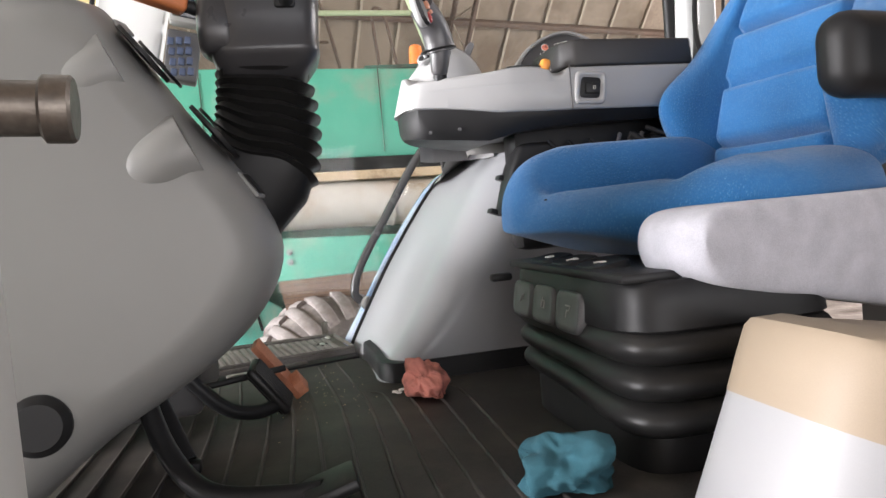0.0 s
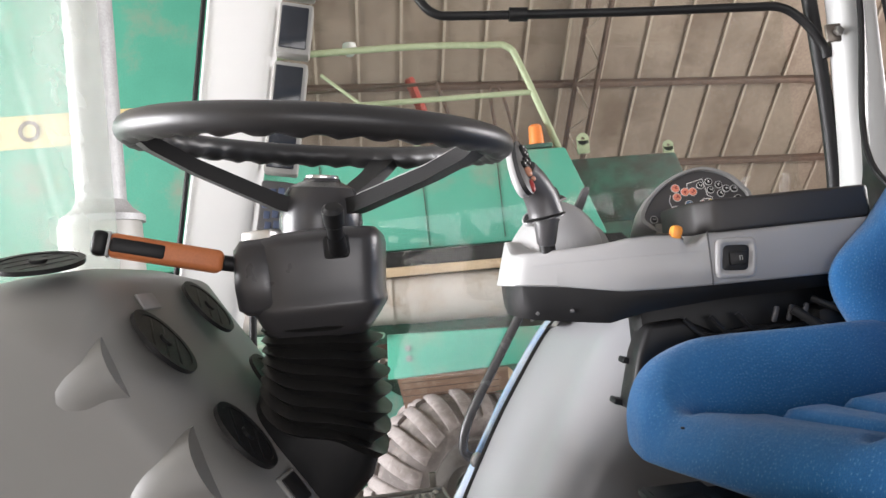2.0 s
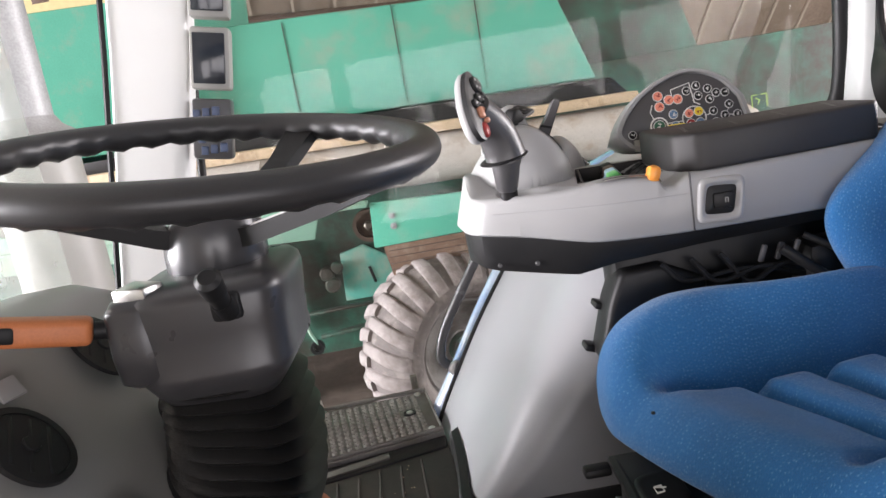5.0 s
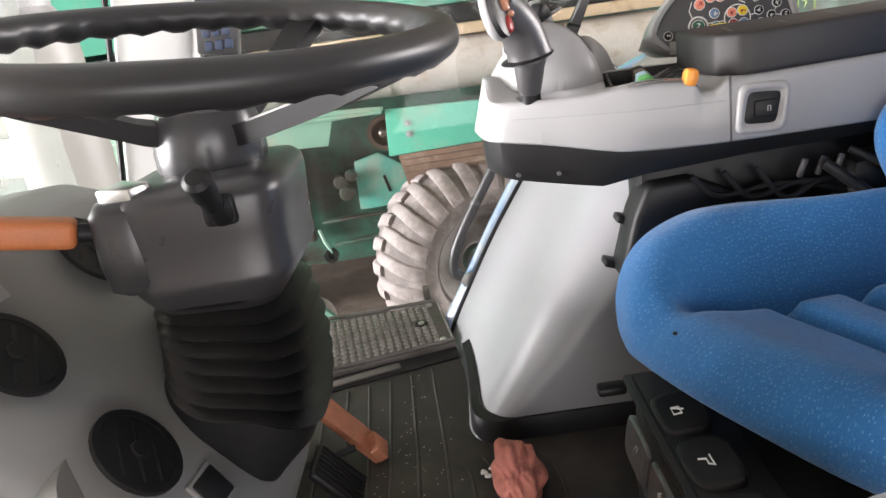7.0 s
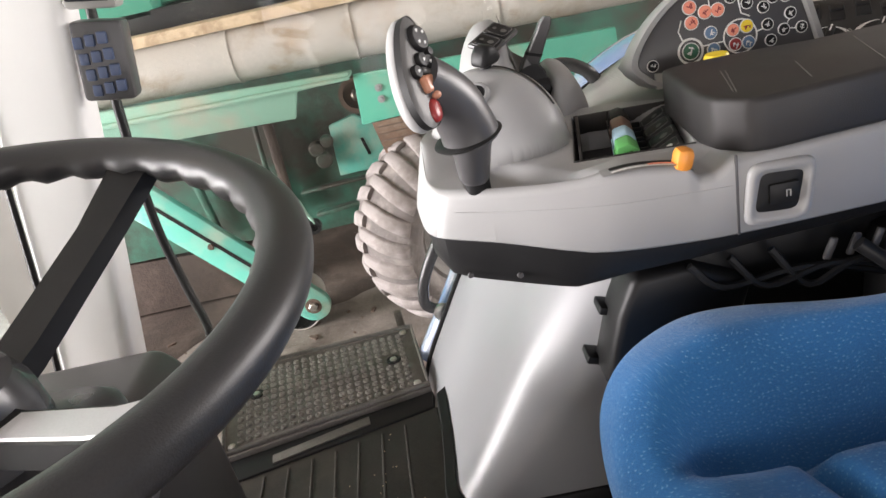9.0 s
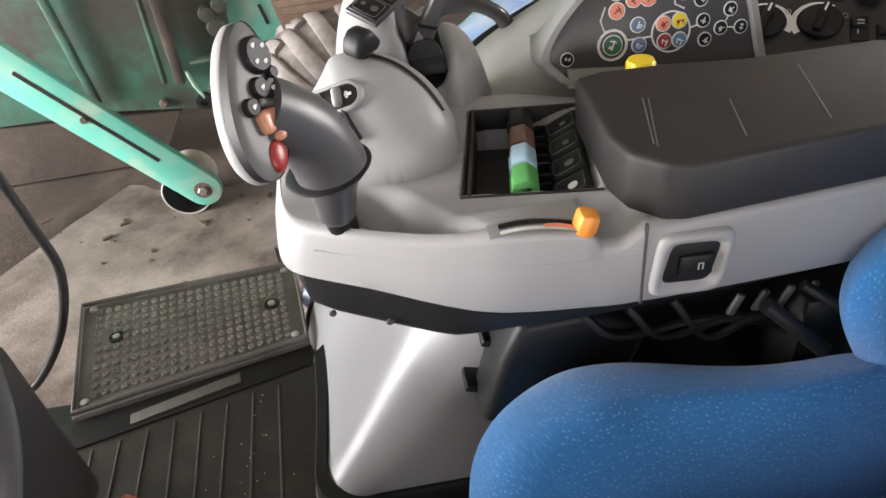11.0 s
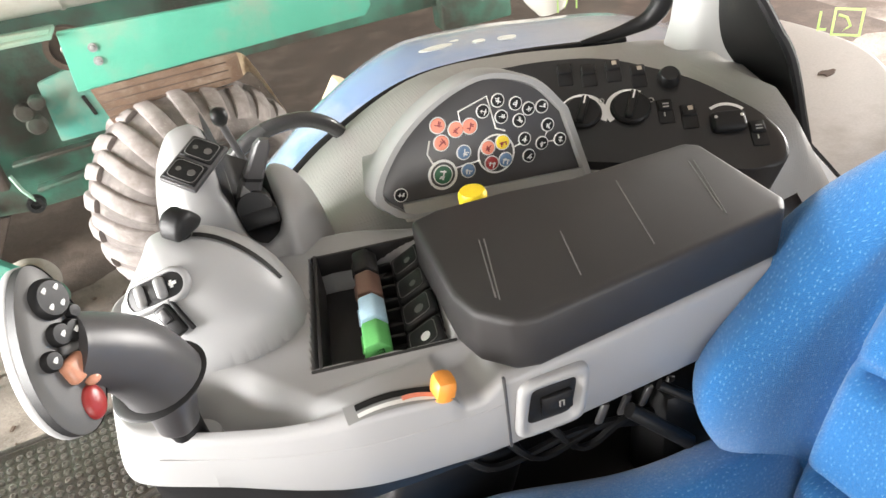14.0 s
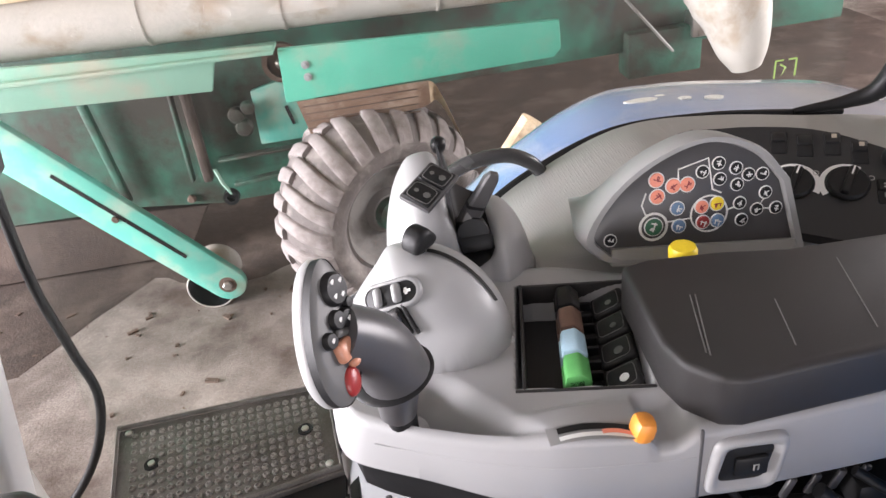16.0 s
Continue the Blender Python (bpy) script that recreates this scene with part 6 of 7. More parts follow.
part("arm", tube(smooth_path([(-0.10, 1.05, 1.44), (-0.06, 1.0, 1.34), (0.0, 0.95, 1.285), (0.10, 0.92, 1.275), (0.16, 0.90, 1.280)], 5), 0.016, 10), BLACK, ped2)
part("pad", box((0.17, 0.90, 1.285), (0.08, 0.09, 0.02), 0.007, pose(0, 0, 0, 0, -15, 0)), RUBBER, ped2)
part("bracket", merge(rod((-0.05, 1.12, 1.285), (-0.12, 1.20, 1.44), 0.012), box((-0.055, 1.115, 1.274), (0.05, 0.03, 0.022), 0.006)), BLACK, ped2)
gas = thing("throttle_pedal", "black rod that carries a wooden block", "pedal", (0.05, 1.40, FLOOR))
part("rod", rod((-0.10, 1.395, 1.34), (0.11, 1.468, 1.350), 0.007), BLACK, gas)
wd = thing("wooden_block", "reddish wooden batten leaning on the pedal", "wood block", (0.10, 1.53, FLOOR))
WM2 = leaning((0.092, 1.552, 1.334))
part("batten", moved(box((0, 0, 0), (0.056, 0.015, 0.160), 0.0015), WM2), WOOD, wd)
part("wedge", moved(prism([(-0.004, 0.030), (0.030, 0.050), (0.034, 0.078), (-0.004, 0.070)], "xz", -0.030, -0.0076, 0.001), WM2), WOOD, wd)


def crumpled(c, s, seed, n=5):
    """A crumpled cloth: a ball pressed to the floor and folded by noise."""
    bm = bmesh.new()
    bmesh.ops.create_icosphere(bm, subdivisions=n, radius=1)
    off = Vector((seed, seed * 1.7, seed * 0.3))
    for v in bm.verts:
        d = v.co.normalized()
        q = Vector((d.x * 3.4 + 0.8 * d.z, d.y * 1.3 - 0.9 * d.x, d.z * 2.0)) + off * 2
        w = 0.92 + 0.55 * noise.noise(d * 1.2 + off) + 0.085 * (1 - 3.0 * abs(noise.noise(q))) + 0.05 * noise.noise(q * 3)
        p = d * w
        v.co = Vector((c[0] + p.x * s[0], c[1] + p.y * s[1], max(FLOOR + 0.003 + 0.002 * noise.noise(p * 5), c[2] + p.z * s[2])))
    return bm


single("red_rag", crumpled((0.405, 1.395, FLOOR + 0.032), (0.044, 0.082, 0.046), 3.1), RAG, "crumpled dusty red rag on the floor mat", "rag", sharp=80)
single("teal_rag", crumpled((0.492, 0.815, FLOOR + 0.026), (0.070, 0.066, 0.046), 8.4), TEALRAG, "crumpled teal cloth on the floor by the seat", "rag", sharp=80)
for x, y in ((0.352, 1.44), (0.345, 1.452), (0.362, 1.462)):
    single("paper_scrap", crumpled((x, y, FLOOR + 0.004), (0.008, 0.006, 0.005), x * 50, 2), WHITEINK, "small white paper scrap on the mat", "scrap")
crumbs = bmesh.new()
for _ in range(70):
    x, y = random.gauss(0.20, 0.06), random.gauss(1.55, 0.12)
    crumbs = merge(crumbs, box((x, y, FLOOR + 0.002), (random.uniform(0.001, 0.003), 0.0015, 0.0012)))
single("crumbs", crumbs, BOARD, "sandy crumbs scattered on the rubber mat", "crumbs", "stuff")
latch = thing("door_latch", "worn steel latch pin on the door pillar", "latch", (0.03, 0.15, 1.69))
part("pin", rod((0.040, 0.148, 1.697), (0.080, 0.151, 1.695), 0.0085, bevel=0.001), BRONZE, latch)
part("collar", rod((0.078, 0.151, 1.695), (0.087, 0.152, 1.6945), 0.0105, bevel=0.001), BRONZE, latch)
part("sleeve", rod((0.030, 0.147, 1.6975), (0.062, 0.150, 1.696), 0.0100, bevel=0.001), BRONZE, latch)
single("side_trim_panel", prism([(-0.40, 1.30), (-0.05, 1.30), (-0.05, 1.66), (-0.08, 1.70), (-0.40, 1.70)], "xz", 1.34, 1.685, 0.02, 3), DARKGREY, "dark grey trim panel beside the pedals", "trim panel", "structure")

deck = thing("rear_deck", "dusty pale rear fender deck with a dark smear", "deck", (1.8, 2.0, 1.60), kind="structure")
deck_edge = smooth_path([(1.42, 1.50, 0), (1.625, 1.655, 0), (1.76, 1.745, 0), (1.860, 1.840, 0), (1.965, 1.930, 0), (2.044, 2.068, 0), (2.065, 2.22, 0), (2.04, 2.42, 0)], 4) + [Vector((1.52, 2.44, 0)), Vector((1.42, 2.2, 0))]
part("plate", prism([(p.x, p.y) for p in deck_edge], "xy", 1.56, 1.706, 0.018, 3), DECK, deck, sharp=50)
sm = []
for k in range(14):
    t = 2 * math.pi * k / 14
    r = 0.013 + 0.003 * math.sin(3 * t + 1) + 0.002 * math.sin(5 * t)
    sm.append((1.879 + 1.5 * r * math.cos(t), 2.034 + r * math.sin(t)))
part("smear", prism(sm, "xy", 1.706, 1.7085), RUST, deck, "small dark oil smear")
# exhaust stack beyond the windscreen
stack = thing("exhaust_stack", "pale grey exhaust stack standing before the windscreen", "exhaust", (-0.68, 2.3, 1.5))
part("pipe", rod((-0.695, 2.3, 2.25), (-0.680, 2.3, 3.3), 0.072, n=28), GALVANISED, stack)
part("collar", lathe([(0.122, 0), (0.122, 0.02), (0.088, 0.045), (0.074, 0.07)], pose(-0.695, 2.3, 2.20), 28), GALVANISED, stack)
part("muffler", rod((-0.71, 2.3, 0.0), (-0.705, 2.3, 2.21), 0.12, n=28, bevel=0.01), GREY, stack)

# ---- combine harvester beyond the window ----
comb = thing("combine_harvester", "old green combine harvester with a cream unloading tube", "combine", (0.5, 5.2, 0.0))


def strip(name, pts, y0, y1, mat, parent, label="", r=0.006):
    return part(name, prism(pts, "xz", y0, y1, r), mat, parent, label)


tank = strip("hood", [(-2.2, 2.18), (1.60, 2.10), (1.37, 2.735), (-2.2, 2.86)], 4.9, 6.2, GREEN, comb, "bright green side hood", 0.02)
for x in (-0.35, 0.35, 0.88):
    part("hood_seam", box((x, 4.897, 2.46), (0.008, 0.008, 0.62), 0.002), DIRTYSHADEGREEN, tank)
strip("rear_box", [(1.50, 2.15), (2.60, 2.12), (2.42, 2.72), (1.50, 2.75)], 5.6, 7.0, DIRTYSHADEGREEN, comb, "dull green rear box", 0.02)
# Black block fills the gap where only shade lies under the hood.
strip("hood_gap_shade", [(-2.2, 2.05), (1.75, 1.98), (1.65, 2.09), (-2.2, 2.17)], 4.75, 5.6, BLACK, comb, "black block for the shade in the gap under the hood", 0.004)
strip("tube_board", [(-2.6, 2.00), (1.75, 1.925), (1.75, 1.985), (-2.6, 2.06)], 4.55, 4.9, BOARD, comb, "sandy wooden board on the tube", 0.006)
tb = part("unloading_tube", rod((-3.2, 4.66, 1.905), (1.85, 4.66, 1.745), 0.155, n=40), CREAM, comb, "cream painted unloading tube", sharp=60)
sp = smooth_path([(1.75, 4.66, 1.748), (2.05, 4.65, 1.74), (2.30, 4.62, 1.64), (2.43, 4.58, 1.44), (2.50, 4.56, 1.20), (2.53, 4.55, 1.08)], 6)
part("spout", tube(sp, 0.16, 28, radii=[0.158 + 0.05 * min(1, k / 14) - 0.125 * max(0, k - 17) / 13 for k in range(len(sp))]), CREAM, tb, "cream cloth spout", sharp=60)
for x in (-1.9, -0.62, 0.06, 0.85):
    zc = 1.905 - 0.0317 * (x + 3.2)
    part("tube_band", ring((x, 4.66, zc), (1, 0, -0.0317), 0.150, 0.161, 0.014, 36), CREAM, tb)
part("clamp", merge(box((1.12, 4.50, 1.765), (0.10, 0.05, 0.05), 0.008), rod((1.05, 4.49, 1.765), (1.20, 4.49, 1.760), 0.012)), BOARD, tb, "ochre clamp on the tube")
sb = strip("side_plate", [(0.00, 1.325), (1.41, 1.345), (1.45, 1.385), (1.445, 1.53), (0.02, 1.60)], 4.43, 4.47, GREEN, comb, "bright green side plate")
for z in (1.442, 1.505):
    part("bolt", merge(ring((0.139, 4.43, z), (0, -1, 0), 0.012, 0.021, 0.005, 18), disc((0.139, 4.43, z), (0, -1, 0), 0.012, 0.010, 6)), GALVANISED, sb)
strip("side_plate", [(-2.6, 1.56), (-0.35, 1.44), (-0.30, 1.58), (-0.02, 1.585), (0.0, 1.62), (-2.6, 1.80)], 4.44, 4.47, FADEDGREEN, comb, "faded green side plate")
strip("top_ledge", [(-2.6, 1.66), (0.0, 1.584), (0.0, 1.604), (-2.6, 1.69)], 4.40, 4.60, FADEDGREEN, comb)
# brown canvas flap with a curled end
FTOP = curve([0, 0.60, 0.68, 0.76, 0.86, 0.94, 1.0], [1.325, 1.328, 1.300, 1.215, 1.098, 0.985, 0.885])
FLOW = curve([0, 0.60, 0.68, 0.76, 0.86, 0.94, 1.0], [1.135, 1.185, 1.180, 1.118, 1.030, 0.945, 0.875])
FX = curve([0, 0.60, 0.68, 0.76, 0.86, 0.94, 1.0], [0.055, 0.690, 0.768, 0.806, 0.845, 0.878, 0.908])
FY = curve([0, 0.60, 0.68, 0.76, 0.86, 0.94, 1.0], [4.42, 4.42, 4.46, 4.50, 4.55, 4.60, 4.62])
fl = []
for k in range(41):
    f = k / 40
    out = 0.10 * sstep(f, 0.60, 0.74) * (1 - sstep(f, 0.80, 1.0))
    fl.append([(FX(f), FY(f), FTOP(f)), (FX(f) + 0.03 * (1 - sstep(f, 0.5, 0.65)), FY(f) + 0.02 + out, FLOW(f))])
flap = [[a, b, (b[0], b[1] + 0.008, b[2]), (a[0], a[1] + 0.008, a[2])] for a, b in fl]
cf = part("canvas_flap", loft(flap[:27]), FLAPBROWN, comb, "brown canvas flap with a curled end")
part("curled_end", loft(flap[26:]), BOARD, cf, "paler curled end of the canvas")
for k in range(4):
    part("flap_seam", box((0.38, 4.416, 1.295 - 0.040 * k), (0.60, 0.004, 0.006), 0.001), RUST, comb)
strip("body_wall", [(-3.2, 0.50), (-1.25, 0.46), (-0.75, 0.40), (0.55, 0.42), (0.75, 1.0), (3.6, 1.02), (3.6, 2.2), (-3.2, 2.2)], 5.35, 5.5, DIRTYSHADEGREEN, comb, "dirty green inner body wall with the hood's shade in its paint", 0.01)
# Lower wall takes the dark dirt colour to carry the machine's shade.
strip("lower_wall", [(-3.2, 0.02), (-1.1, 0.03), (-0.85, 0.39), (-3.2, 0.52)], 5.38, 5.48, SHADEDDIRT, comb, "lower body wall darkened for the shade under the combine", 0.01)
# clutter on the inner wall
part("upright", box((-0.735, 5.24, 0.96), (0.055, 0.08, 0.66), 0.012, pose(0, 0, 0, 0, 2, 0)), SHADEDDIRT, comb, "dark upright bar")
part("upright", box((-0.84, 5.28, 0.98), (0.025, 0.06, 0.70), 0.008, pose(0, 0, 0, 0, 3, 0)), DIRTYSHADEGREEN, comb)
part("upright", box((-1.35, 5.28, 1.0), (0.05, 0.06, 0.90), 0.010, pose(0, 0, 0, 0, -4, 0)), DIRTYSHADEGREEN, comb)
part("rail", box((-0.33, 5.22, 0.774), (0.62, 0.07, 0.020), 0.006, pose(0, 0, 0, 0, -1, 0)), DIRTYSHADEGREEN, comb)
part("rail", box((-0.36, 5.24, 0.592), (0.46, 0.07, 0.030), 0.006, pose(0, 0, 0, 0, -4, 0)), DIRTYSHADEGREEN, comb)
# Plate added for a lighter mint area of the inner wall.
part("mint_plate", prism([(-0.36, 0.80), (0.02, 0.80), (0.04, 1.06), (-0.16, 1.20), (-0.34, 1.16)], "xz", 5.29, 5.33, 0.008), ARMGREEN, comb, "lighter mint green plate on the inner wall")
for x, z, r in ((-0.452, 1.039, 0.055), (-0.372, 1.076, 0.046), (-0.423, 0.951, 0.058)):
    part("cap", lathe([(r, 0), (r, 0.02), (r * 0.8, 0.035), (0, 0.04)], pose(x, 5.25, z, 90, 0, 0), 20), DIRTYSHADEGREEN, comb)
part("link_rod", tube([(-0.668, 5.16, 0.732), (-0.642, 5.14, 0.64), (-0.604, 5.14, 0.554)], 0.012, 8), FADEDGREEN, comb)
part("link_hub", merge(ring((-0.615, 5.18, 0.526), (0, -1, 0), 0.026, 0.052, 0.05, 20), disc((-0.615, 5.17, 0.526), (0, -1, 0), 0.028, 0.02, 12)), BLACK, comb, "oily black link hub")
part("slot", box((-0.128, 5.285, 0.97), (0.022, 0.012, 0.13), 0.004, pose(0, 0, 0, 0, -12, 0)), BLACK, comb)
pl = part("pulley", merge(ring((-0.06, 5.05, 1.38), (0, -1, 0), 0.085, 0.115, 0.05, 26), disc((-0.06, 5.05, 1.38), (0, -1, 0), 0.09, 0.02, 26)), RUST, comb, "rusty pulley wheel")
part("hub", disc((-0.06, 5.03, 1.38), (0, -1, 0), 0.035, 0.05, 16), BRONZE, pl)
part("bolt", disc((-0.93, 5.34, 0.477), (0, -1, 0), 0.030, 0.03, 8), RUST, comb)
# axle arm with bolt, resting on a drum
aa, ab = Vector((-1.62, 4.62, 1.33)), Vector((-0.652, 4.62, 0.195))
d = (ab - aa).normalized()
nn = Vector((-d.z, 0, d.x))
outline = []
for k in range(13):
    th = math.pi / 2 - math.pi * k / 12
    outline.append(ab + d * 0.112 * math.cos(th) + nn * 0.112 * math.sin(th))
outline += [aa - nn * 0.125, aa + nn * 0.125]
arm = part("brace_arm", prism([(p.x, p.z) for p in outline], "xz", 4.60, 4.66, 0.012), ARMGREEN, comb, "bright green slotted brace arm")
s0, s1 = aa + d * 0.35 + nn * 0.02, ab - d * 0.30 + nn * 0.02
part("slot", prism([(p.x, p.z) for p in (s0 + nn * 0.012, s1 + nn * 0.012, s1 - nn * 0.012, s0 - nn * 0.012)], "xz", 4.597, 4.602, 0.0), BLACK, arm)
part("recess", disc((ab.x, 4.602, ab.z), (0, -1, 0), 0.055, 0.003, 22), RUST, arm)
part("bolt", disc((ab.x, 4.60, ab.z), (0, -1, 0), 0.030, 0.025, 6), STEEL, arm)
part("bolt", disc((-1.14, 4.60, 0.755), (0, -1, 0), 0.022, 0.012, 6), RUST, arm)
part("rear_box_lamp", merge(box((2.62, 5.3, 1.15), (0.22, 0.15, 0.16), 0.02), disc((2.62, 5.22, 1.15), (0, -1, 0), 0.06, 0.03)), STEEL, comb, "dusty work lamp")
part("rear_mount", box((2.35, 5.35, 1.0), (0.5, 0.2, 0.3), 0.02), DIRTYSHADEGREEN, comb)
part("cable", tube([(1.75, 4.6, 1.65), (2.25, 4.9, 1.12)], 0.008, 6), GREY, comb)
strip("cab_wall", [(-6.0, 2.1), (-1.0, 2.1), (-0.85, 3.4), (-0.9, 4.6), (-6.0, 4.6)], 4.75, 6.6, GREEN, comb, "tall green cab side with a yellow band", 0.02)
part("yellow_band", box((-3.4, 4.745, 3.20), (5.0, 0.01, 0.22), 0.002, pose(0, 0, 0, 0, 1.6, 0)), STRIPE, comb, "worn yellow stripe")
for k in range(8):
    x = -1.22 - 0.245 * k
    if k in (0, 1, 4):
        part("stripe_mark", moved(ring((0, 0, 0), (0, -1, 0), 0.045, 0.072, 0.004, 26), pose(x, 4.739, 3.142 - 0.028 * (x + 1.22))), RUST, comb)
    elif k != 3:
        part("stripe_mark", box((x, 4.738, 3.142 - 0.028 * (x + 1.22)), (0.10, 0.004, 0.13), 0.002), RUST, comb)
# guard rail and beacon on top
gr = thing("guard_rail", "faded green bent pipe guard rail on the combine", "rail", (0.5, 5.1, 2.75))
part("top_bar", tube(smooth_path([(-1.4, 5.05, 3.62), (0.2, 5.05, 3.60), (0.9, 5.05, 3.555), (1.06, 5.05, 3.53), (1.14, 5.05, 3.40), (1.36, 5.05, 2.74)], 6), 0.024, 10), PIPEGREEN, gr)
part("mid_bar", tube([(-0.9, 5.05, 3.225), (1.20, 5.05, 3.18)], 0.020, 8), PIPEGREEN, gr)
part("inner_bar", tube(smooth_path([(-0.55, 5.5, 3.46), (0.45, 5.5, 3.44), (0.56, 5.5, 3.40), (0.68, 5.5, 2.86)], 5), 0.014, 8), RUST, gr)
part("inner_bar", tube([(-0.1, 5.5, 3.12), (0.6, 5.5, 3.10)], 0.012, 6), RUST, gr)
part("handle", tube(smooth_path([(0.98, 5.4, 2.80), (0.95, 5.4, 3.25), (0.99, 5.4, 3.33), (1.05, 5.4, 3.25), (1.12, 5.4, 2.85)], 5), 0.013, 8), RUST, gr)
part("stay", tube([(-0.28, 4.95, 3.42), (0.40, 4.95, 2.80)], 0.012, 8), PIPEGREEN, gr)
bc = thing("beacon_lamp", "amber warning beacon on a green bracket", "lamp", (1.20, 5.02, 2.76))
part("lens", lathe([(0.055, 0), (0.052, 0.06), (0.046, 0.13), (0.03, 0.145), (0, 0.15)], pose(1.195, 5.02, 2.79), 20), LAMPORANGE, bc)
part("bracket", box((1.05, 5.02, 2.775), (0.50, 0.09, 0.03), 0.006), DIRTYSHADEGREEN, bc)
for x, y in ((1.535, 5.05), (2.42, 5.75)):
    lug = thing("lifting_lug", "faded green lifting lug with a round hole", "lug", (x, y, 2.70))
    part("plate", merge(box((x, y, 2.745), (0.09, 0.02, 0.10), 0.006), ring((x, y - 0.01, 2.80), (0, 1, 0), 0.016, 0.045, 0.02, 20)), PIPEGREEN, lug)
# short pipe lying on the floor under the brace arm, its open end to the tractor
pipe = thing("pipe_piece", "short cream painted pipe lying open on the floor", "pipe", (-0.78, 4.80, 0.0))
pm = Matrix.Translation((-0.78, 4.664, 0.150)) @ Matrix.Rotation(radians(-90), 4, "X")
part("shell", lathe([(0, 0.268), (0.1405, 0.268), (0.1405, 0.004), (0.144, 0.0), (0.150, 0.004), (0.150, 0.30), (0, 0.30)], pm, 36), CREAM, pipe)
# Black sleeve that paints the shade inside the open pipe.
part("lining", lathe([(0, 0.260), (0.136, 0.260), (0.136, 0.003), (0.1395, 0.003), (0.1395, 0.265), (0, 0.265)], pm, 36), BLACK, pipe, "black sleeve for the shade inside the pipe")
single("white_light_spot", lathe([(0.03, 0), (0.07, 0.05), (0.06, 0.11), (0, 0.13)], pose(-0.16, 6.4, 4.02), 16), PALE, "white shed lamp under the roof", "lamp")
# Slanted red streak, added as a bar.
single("red_streak", tube([(0.36, 6.9, 3.9), (0.55, 6.9, 3.25)], 0.05, 8), REDPAINT, "slanted red streak below the roof", "bar")


# tractor-lug tyre
def combine_wheel():
    m = Matrix.Translation((0.375, 4.50, 0.615)) @ Matrix.Scale(1.12, 4) @ Matrix.Rotation(radians(28), 4, "Z") @ Matrix.Rotation(radians(90), 4, "X")
    round_r = lambda z: 0.350 + 0.190 * math.sqrt(max(0.0, 1 - (z / 0.285) ** 2))
    zs = [0.285 * math.sin(radians(a)) for a in range(-76, 77, 8)]
    prof_t = [(0.295, -0.19), (0.315, -0.225), (0.350, -0.272)] + [(round_r(z) - 0.012, z) for z in zs] + [(0.350, 0.272), (0.315, 0.225), (0.295, 0.19)]
    n = 64
    rr = [[(r * math.cos(2 * math.pi * q / n), r * math.sin(2 * math.pi * q / n), h) for r, h in prof_t] for q in range(n)]
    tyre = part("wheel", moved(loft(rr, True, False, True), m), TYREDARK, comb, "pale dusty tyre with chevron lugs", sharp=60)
    lug = []
    for k in range(13):
        f = k / 12
        z = -0.016 + 0.281 * f
        a = 0.10 * f ** 1.5
        r = round_r(z) - 0.006
        hw = 0.032 + 0.014 * f
        sec = ((-1, -0.012), (-0.88, 0.010), (-0.62, 0.016), (0, 0.017), (0.62, 0.016), (0.88, 0.010), (1, -0.012))
        lug.append([(math.cos(a + u * hw / 0.5) * (r + v), math.sin(a + u * hw / 0.5) * (r + v), z) for u, v in sec])
    for sgn in (1, -1):
        bm = loft([[(p[0], p[1], p[2] * sgn) for p in q] for q in lug])
        first = None
        for k in range(24):
            turn = m @ Matrix.Rotation(2 * math.pi * (k + (0.5 if sgn < 0 else 0)) / 24, 4, "Z")
            if first is None:
                first = part("lug", bm, TYRE, tyre, "", 50)
                first.matrix_basis = turn
            else:
                o = new("lug", first.data)
                o.parent, o.matrix_parent_inverse, o.matrix_basis = tyre, first.matrix_parent_inverse, turn
    part("rim", moved(lathe([(0.30, -0.15), (0.30, 0.16), (0.275, 0.17), (0.24, 0.10), (0.12, 0.06), (0.10, 0.10), (0, 0.10)], Matrix.Identity(4), 40), m), RIMGREY, tyre, "dull grey dusty wheel rim")
    part("hub", moved(lathe([(0.09, 0.09), (0.085, 0.15), (0.05, 0.17), (0, 0.17)], Matrix.Identity(4), 24), m), DIRTYSHADEGREEN, tyre)


combine_wheel()
post = thing("timber_post", "bare sandy timber leaning by the tractor wheel", "timber", (0.95, 3.2, 0.0))
part("beam", tube([(0.74, 3.0, 1.27), (0.985, 3.0, 1.60)], 0.045, 8), BOARD, post)
part("foot", tube([(0.76, 3.0, 1.30), (0.80, 3.0, 0.0)], 0.035, 8), BOARD, post)
ex = thing("exit_mark", "small green exit sticker on the rear glass", "sticker", (1.487, 1.70, 1.98))
stm = facing((1.503, 1.690, 2.002), (-0.72, -0.62, 0.3)) @ Matrix.Scale(0.82, 4)
part("border", moved(merge(box((0, 0.022, 0), (0.048, 0.004, 0.001)), box((0, -0.022, 0), (0.048, 0.004, 0.001)), box((0.022, 0, 0), (0.004, 0.040, 0.001)), box((-0.022, 0, 0), (0.004, 0.040, 0.001))), stm), EXIT, ex)
part("mark", moved(tube([(-0.016, 0.012, 0), (-0.002, 0.008, 0), (0.006, -0.006, 0), (-0.006, -0.016, 0), (0.006, -0.006, 0), (0.016, 0.010, 0)], 0.0025, 5), stm), EXIT, ex)
part("side_mark", moved(merge(box((-0.045, 0.0, 0), (0.004, 0.034, 0.001)), box((-0.038, -0.014, 0), (0.012, 0.004, 0.001))), stm), EXIT, ex)
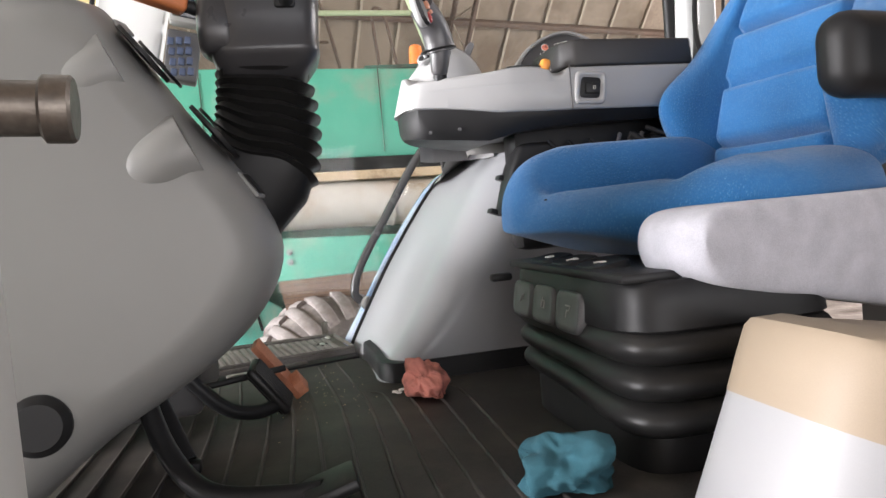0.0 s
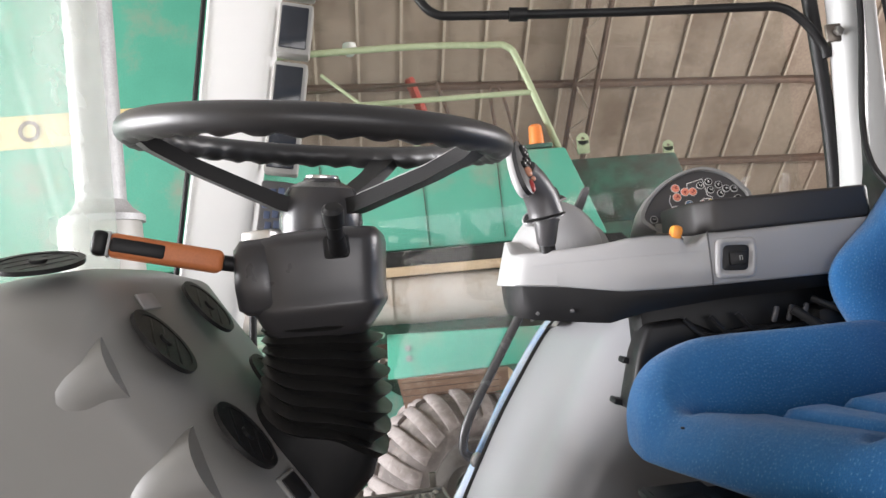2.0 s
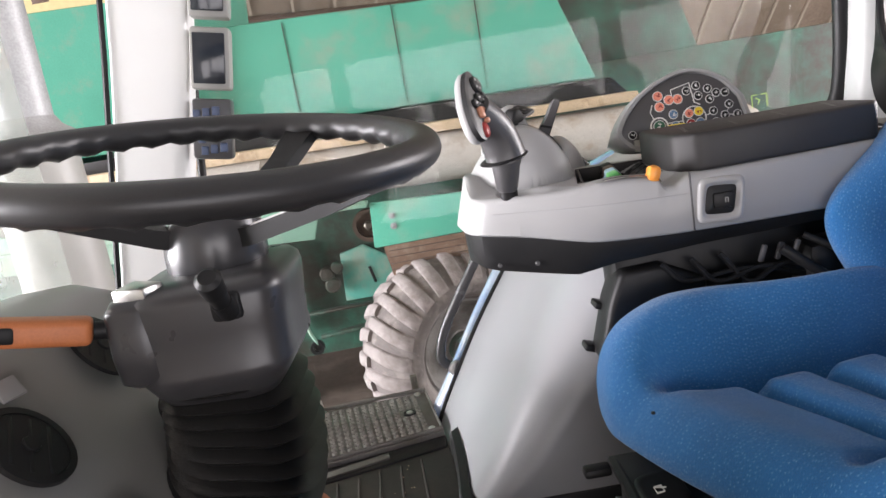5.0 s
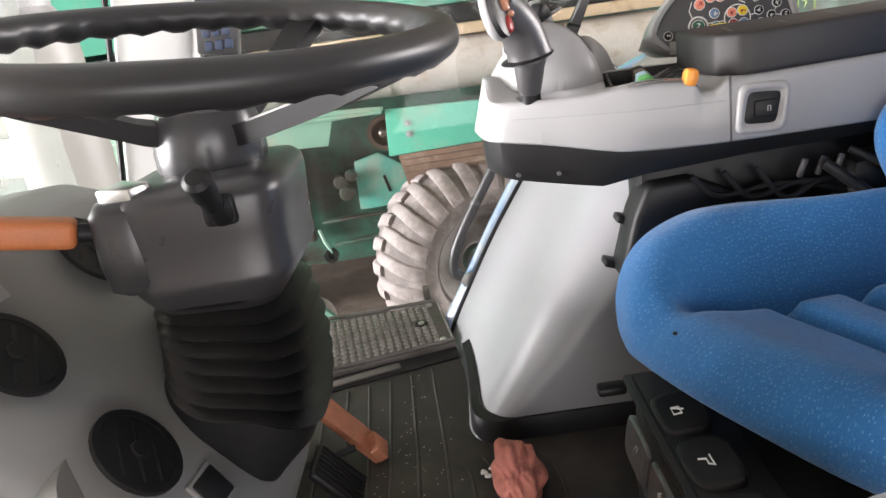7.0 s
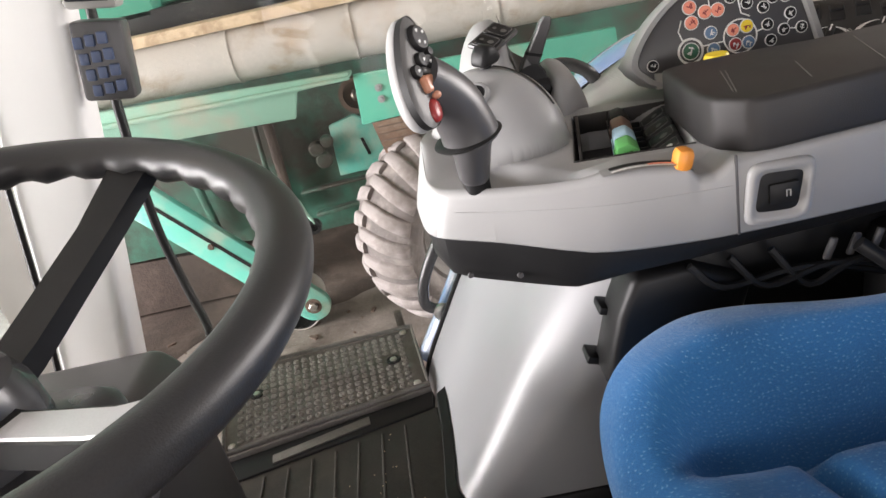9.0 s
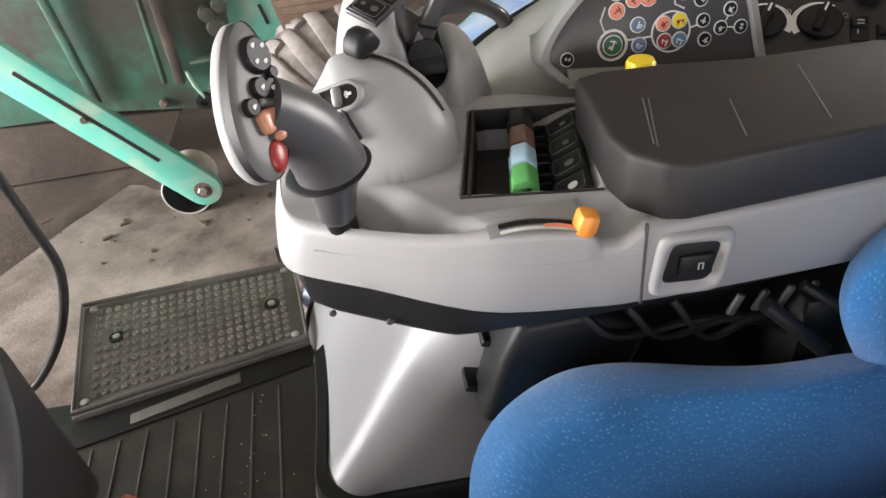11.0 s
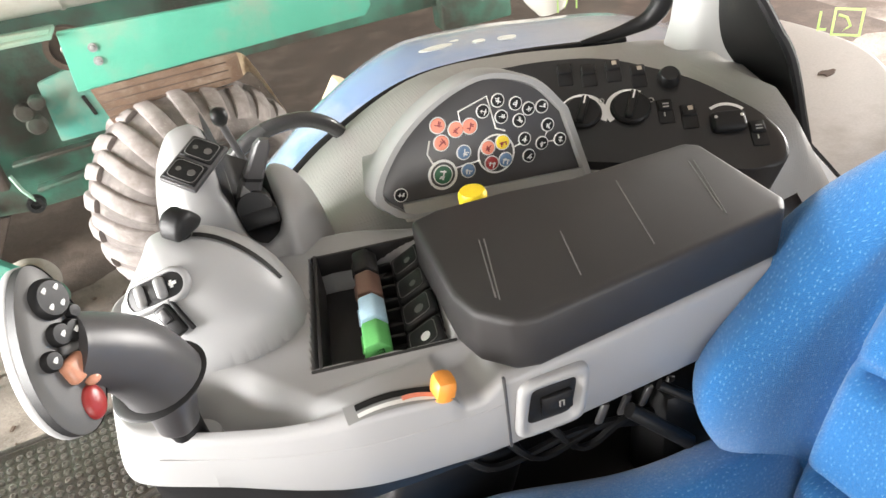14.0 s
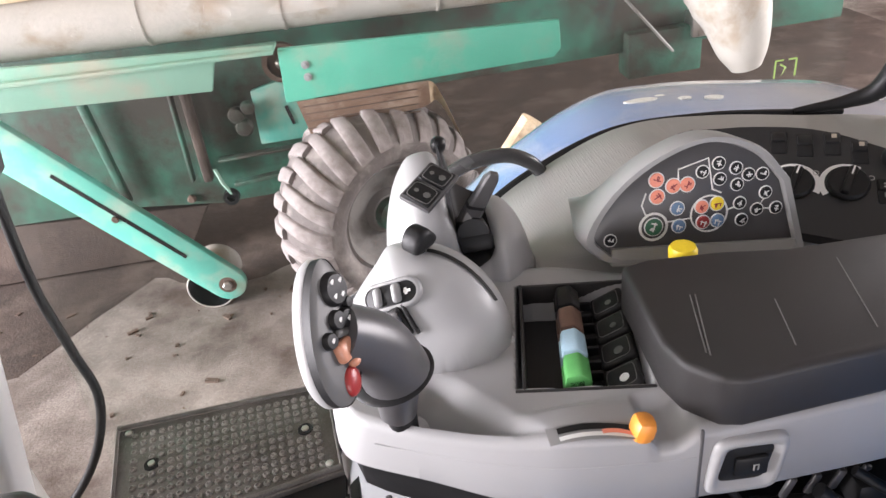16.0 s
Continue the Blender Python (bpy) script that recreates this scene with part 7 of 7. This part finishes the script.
# Green marks on the side glass paint the exit sticker's reflection.
sticker_reflection = thing("exit_mark", "reflection of the exit sticker built as marks on the side glass", "sticker", (1.28, 2.113, 1.96))
stm = facing((1.280, 2.1145, 1.985), (0, -1, 0))
part("border", moved(merge(box((-0.020, 0, 0), (0.003, 0.034, 0.001)), box((0.020, 0, 0), (0.003, 0.034, 0.001)), box((-0.012, 0.016, 0), (0.014, 0.003, 0.001)), box((0.012, 0.016, 0), (0.014, 0.003, 0.001))), stm), EXIT, sticker_reflection)
part("mark", moved(tube([(-0.010, 0.008, 0), (0.0, 0.002, 0), (-0.006, -0.014, 0), (0.0, 0.002, 0), (0.010, -0.012, 0), (0.002, 0.0, 0), (0.010, 0.010, 0)], 0.0018, 5), stm), EXIT, sticker_reflection)
for cx, cy, rx, ry in ((1.045, 2.220, 0.034, 0.010), (1.132, 2.208, 0.016, 0.008), (1.192, 2.203, 0.020, 0.012), (1.09, 2.235, 0.010, 0.005)):
    rr = []
    for k in range(18):
        t = 2 * math.pi * k / 18
        w = 1 + 0.30 * noise.noise(Vector((cx * 30, math.cos(t) * 1.6, math.sin(t) * 1.6)))
        rr.append((cx + rx * w * math.cos(t), cy + ry * w * math.sin(t)))
    single("paint_scuff", loft([[(x, y, RIM(x) + h) for x, y in rr] for h in (-0.002, 0.0040)]), WHITEINK, "white scuff mark on the blue fender", "scuff", "", "fender scuffs")
# oil-soaked dirt under the combine, with the machine's shade in its colour
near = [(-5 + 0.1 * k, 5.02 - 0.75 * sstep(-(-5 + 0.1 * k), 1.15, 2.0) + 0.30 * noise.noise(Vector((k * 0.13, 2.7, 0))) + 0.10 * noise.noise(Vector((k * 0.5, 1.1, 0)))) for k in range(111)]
single("shaded_dirt_patch", loft([[(x, y + 0.03, 0.001), (x, y + 0.10, 0.006), (x, 10.5, 0.006)] for x, y in near], False, False), SHADEDDIRT, "oil-soaked dirt darkened for the shade under the combine", "dirt", "structure")
# litter on the concrete
litter = bmesh.new()
for _ in range(90):
    x, y = random.uniform(-2.6, 0.2), random.uniform(2.6, 5.0)
    s = random.uniform(0.006, 0.028)
    litter = merge(litter, box((x, y, s * 0.25), (s * random.uniform(0.8, 3.0), s, s * 0.5), 0.0, pose(0, 0, 0, 0, 0, random.uniform(0, 180))))
single("litter", litter, RUST, "small dark scraps and clods on the concrete", "litter", "stuff")
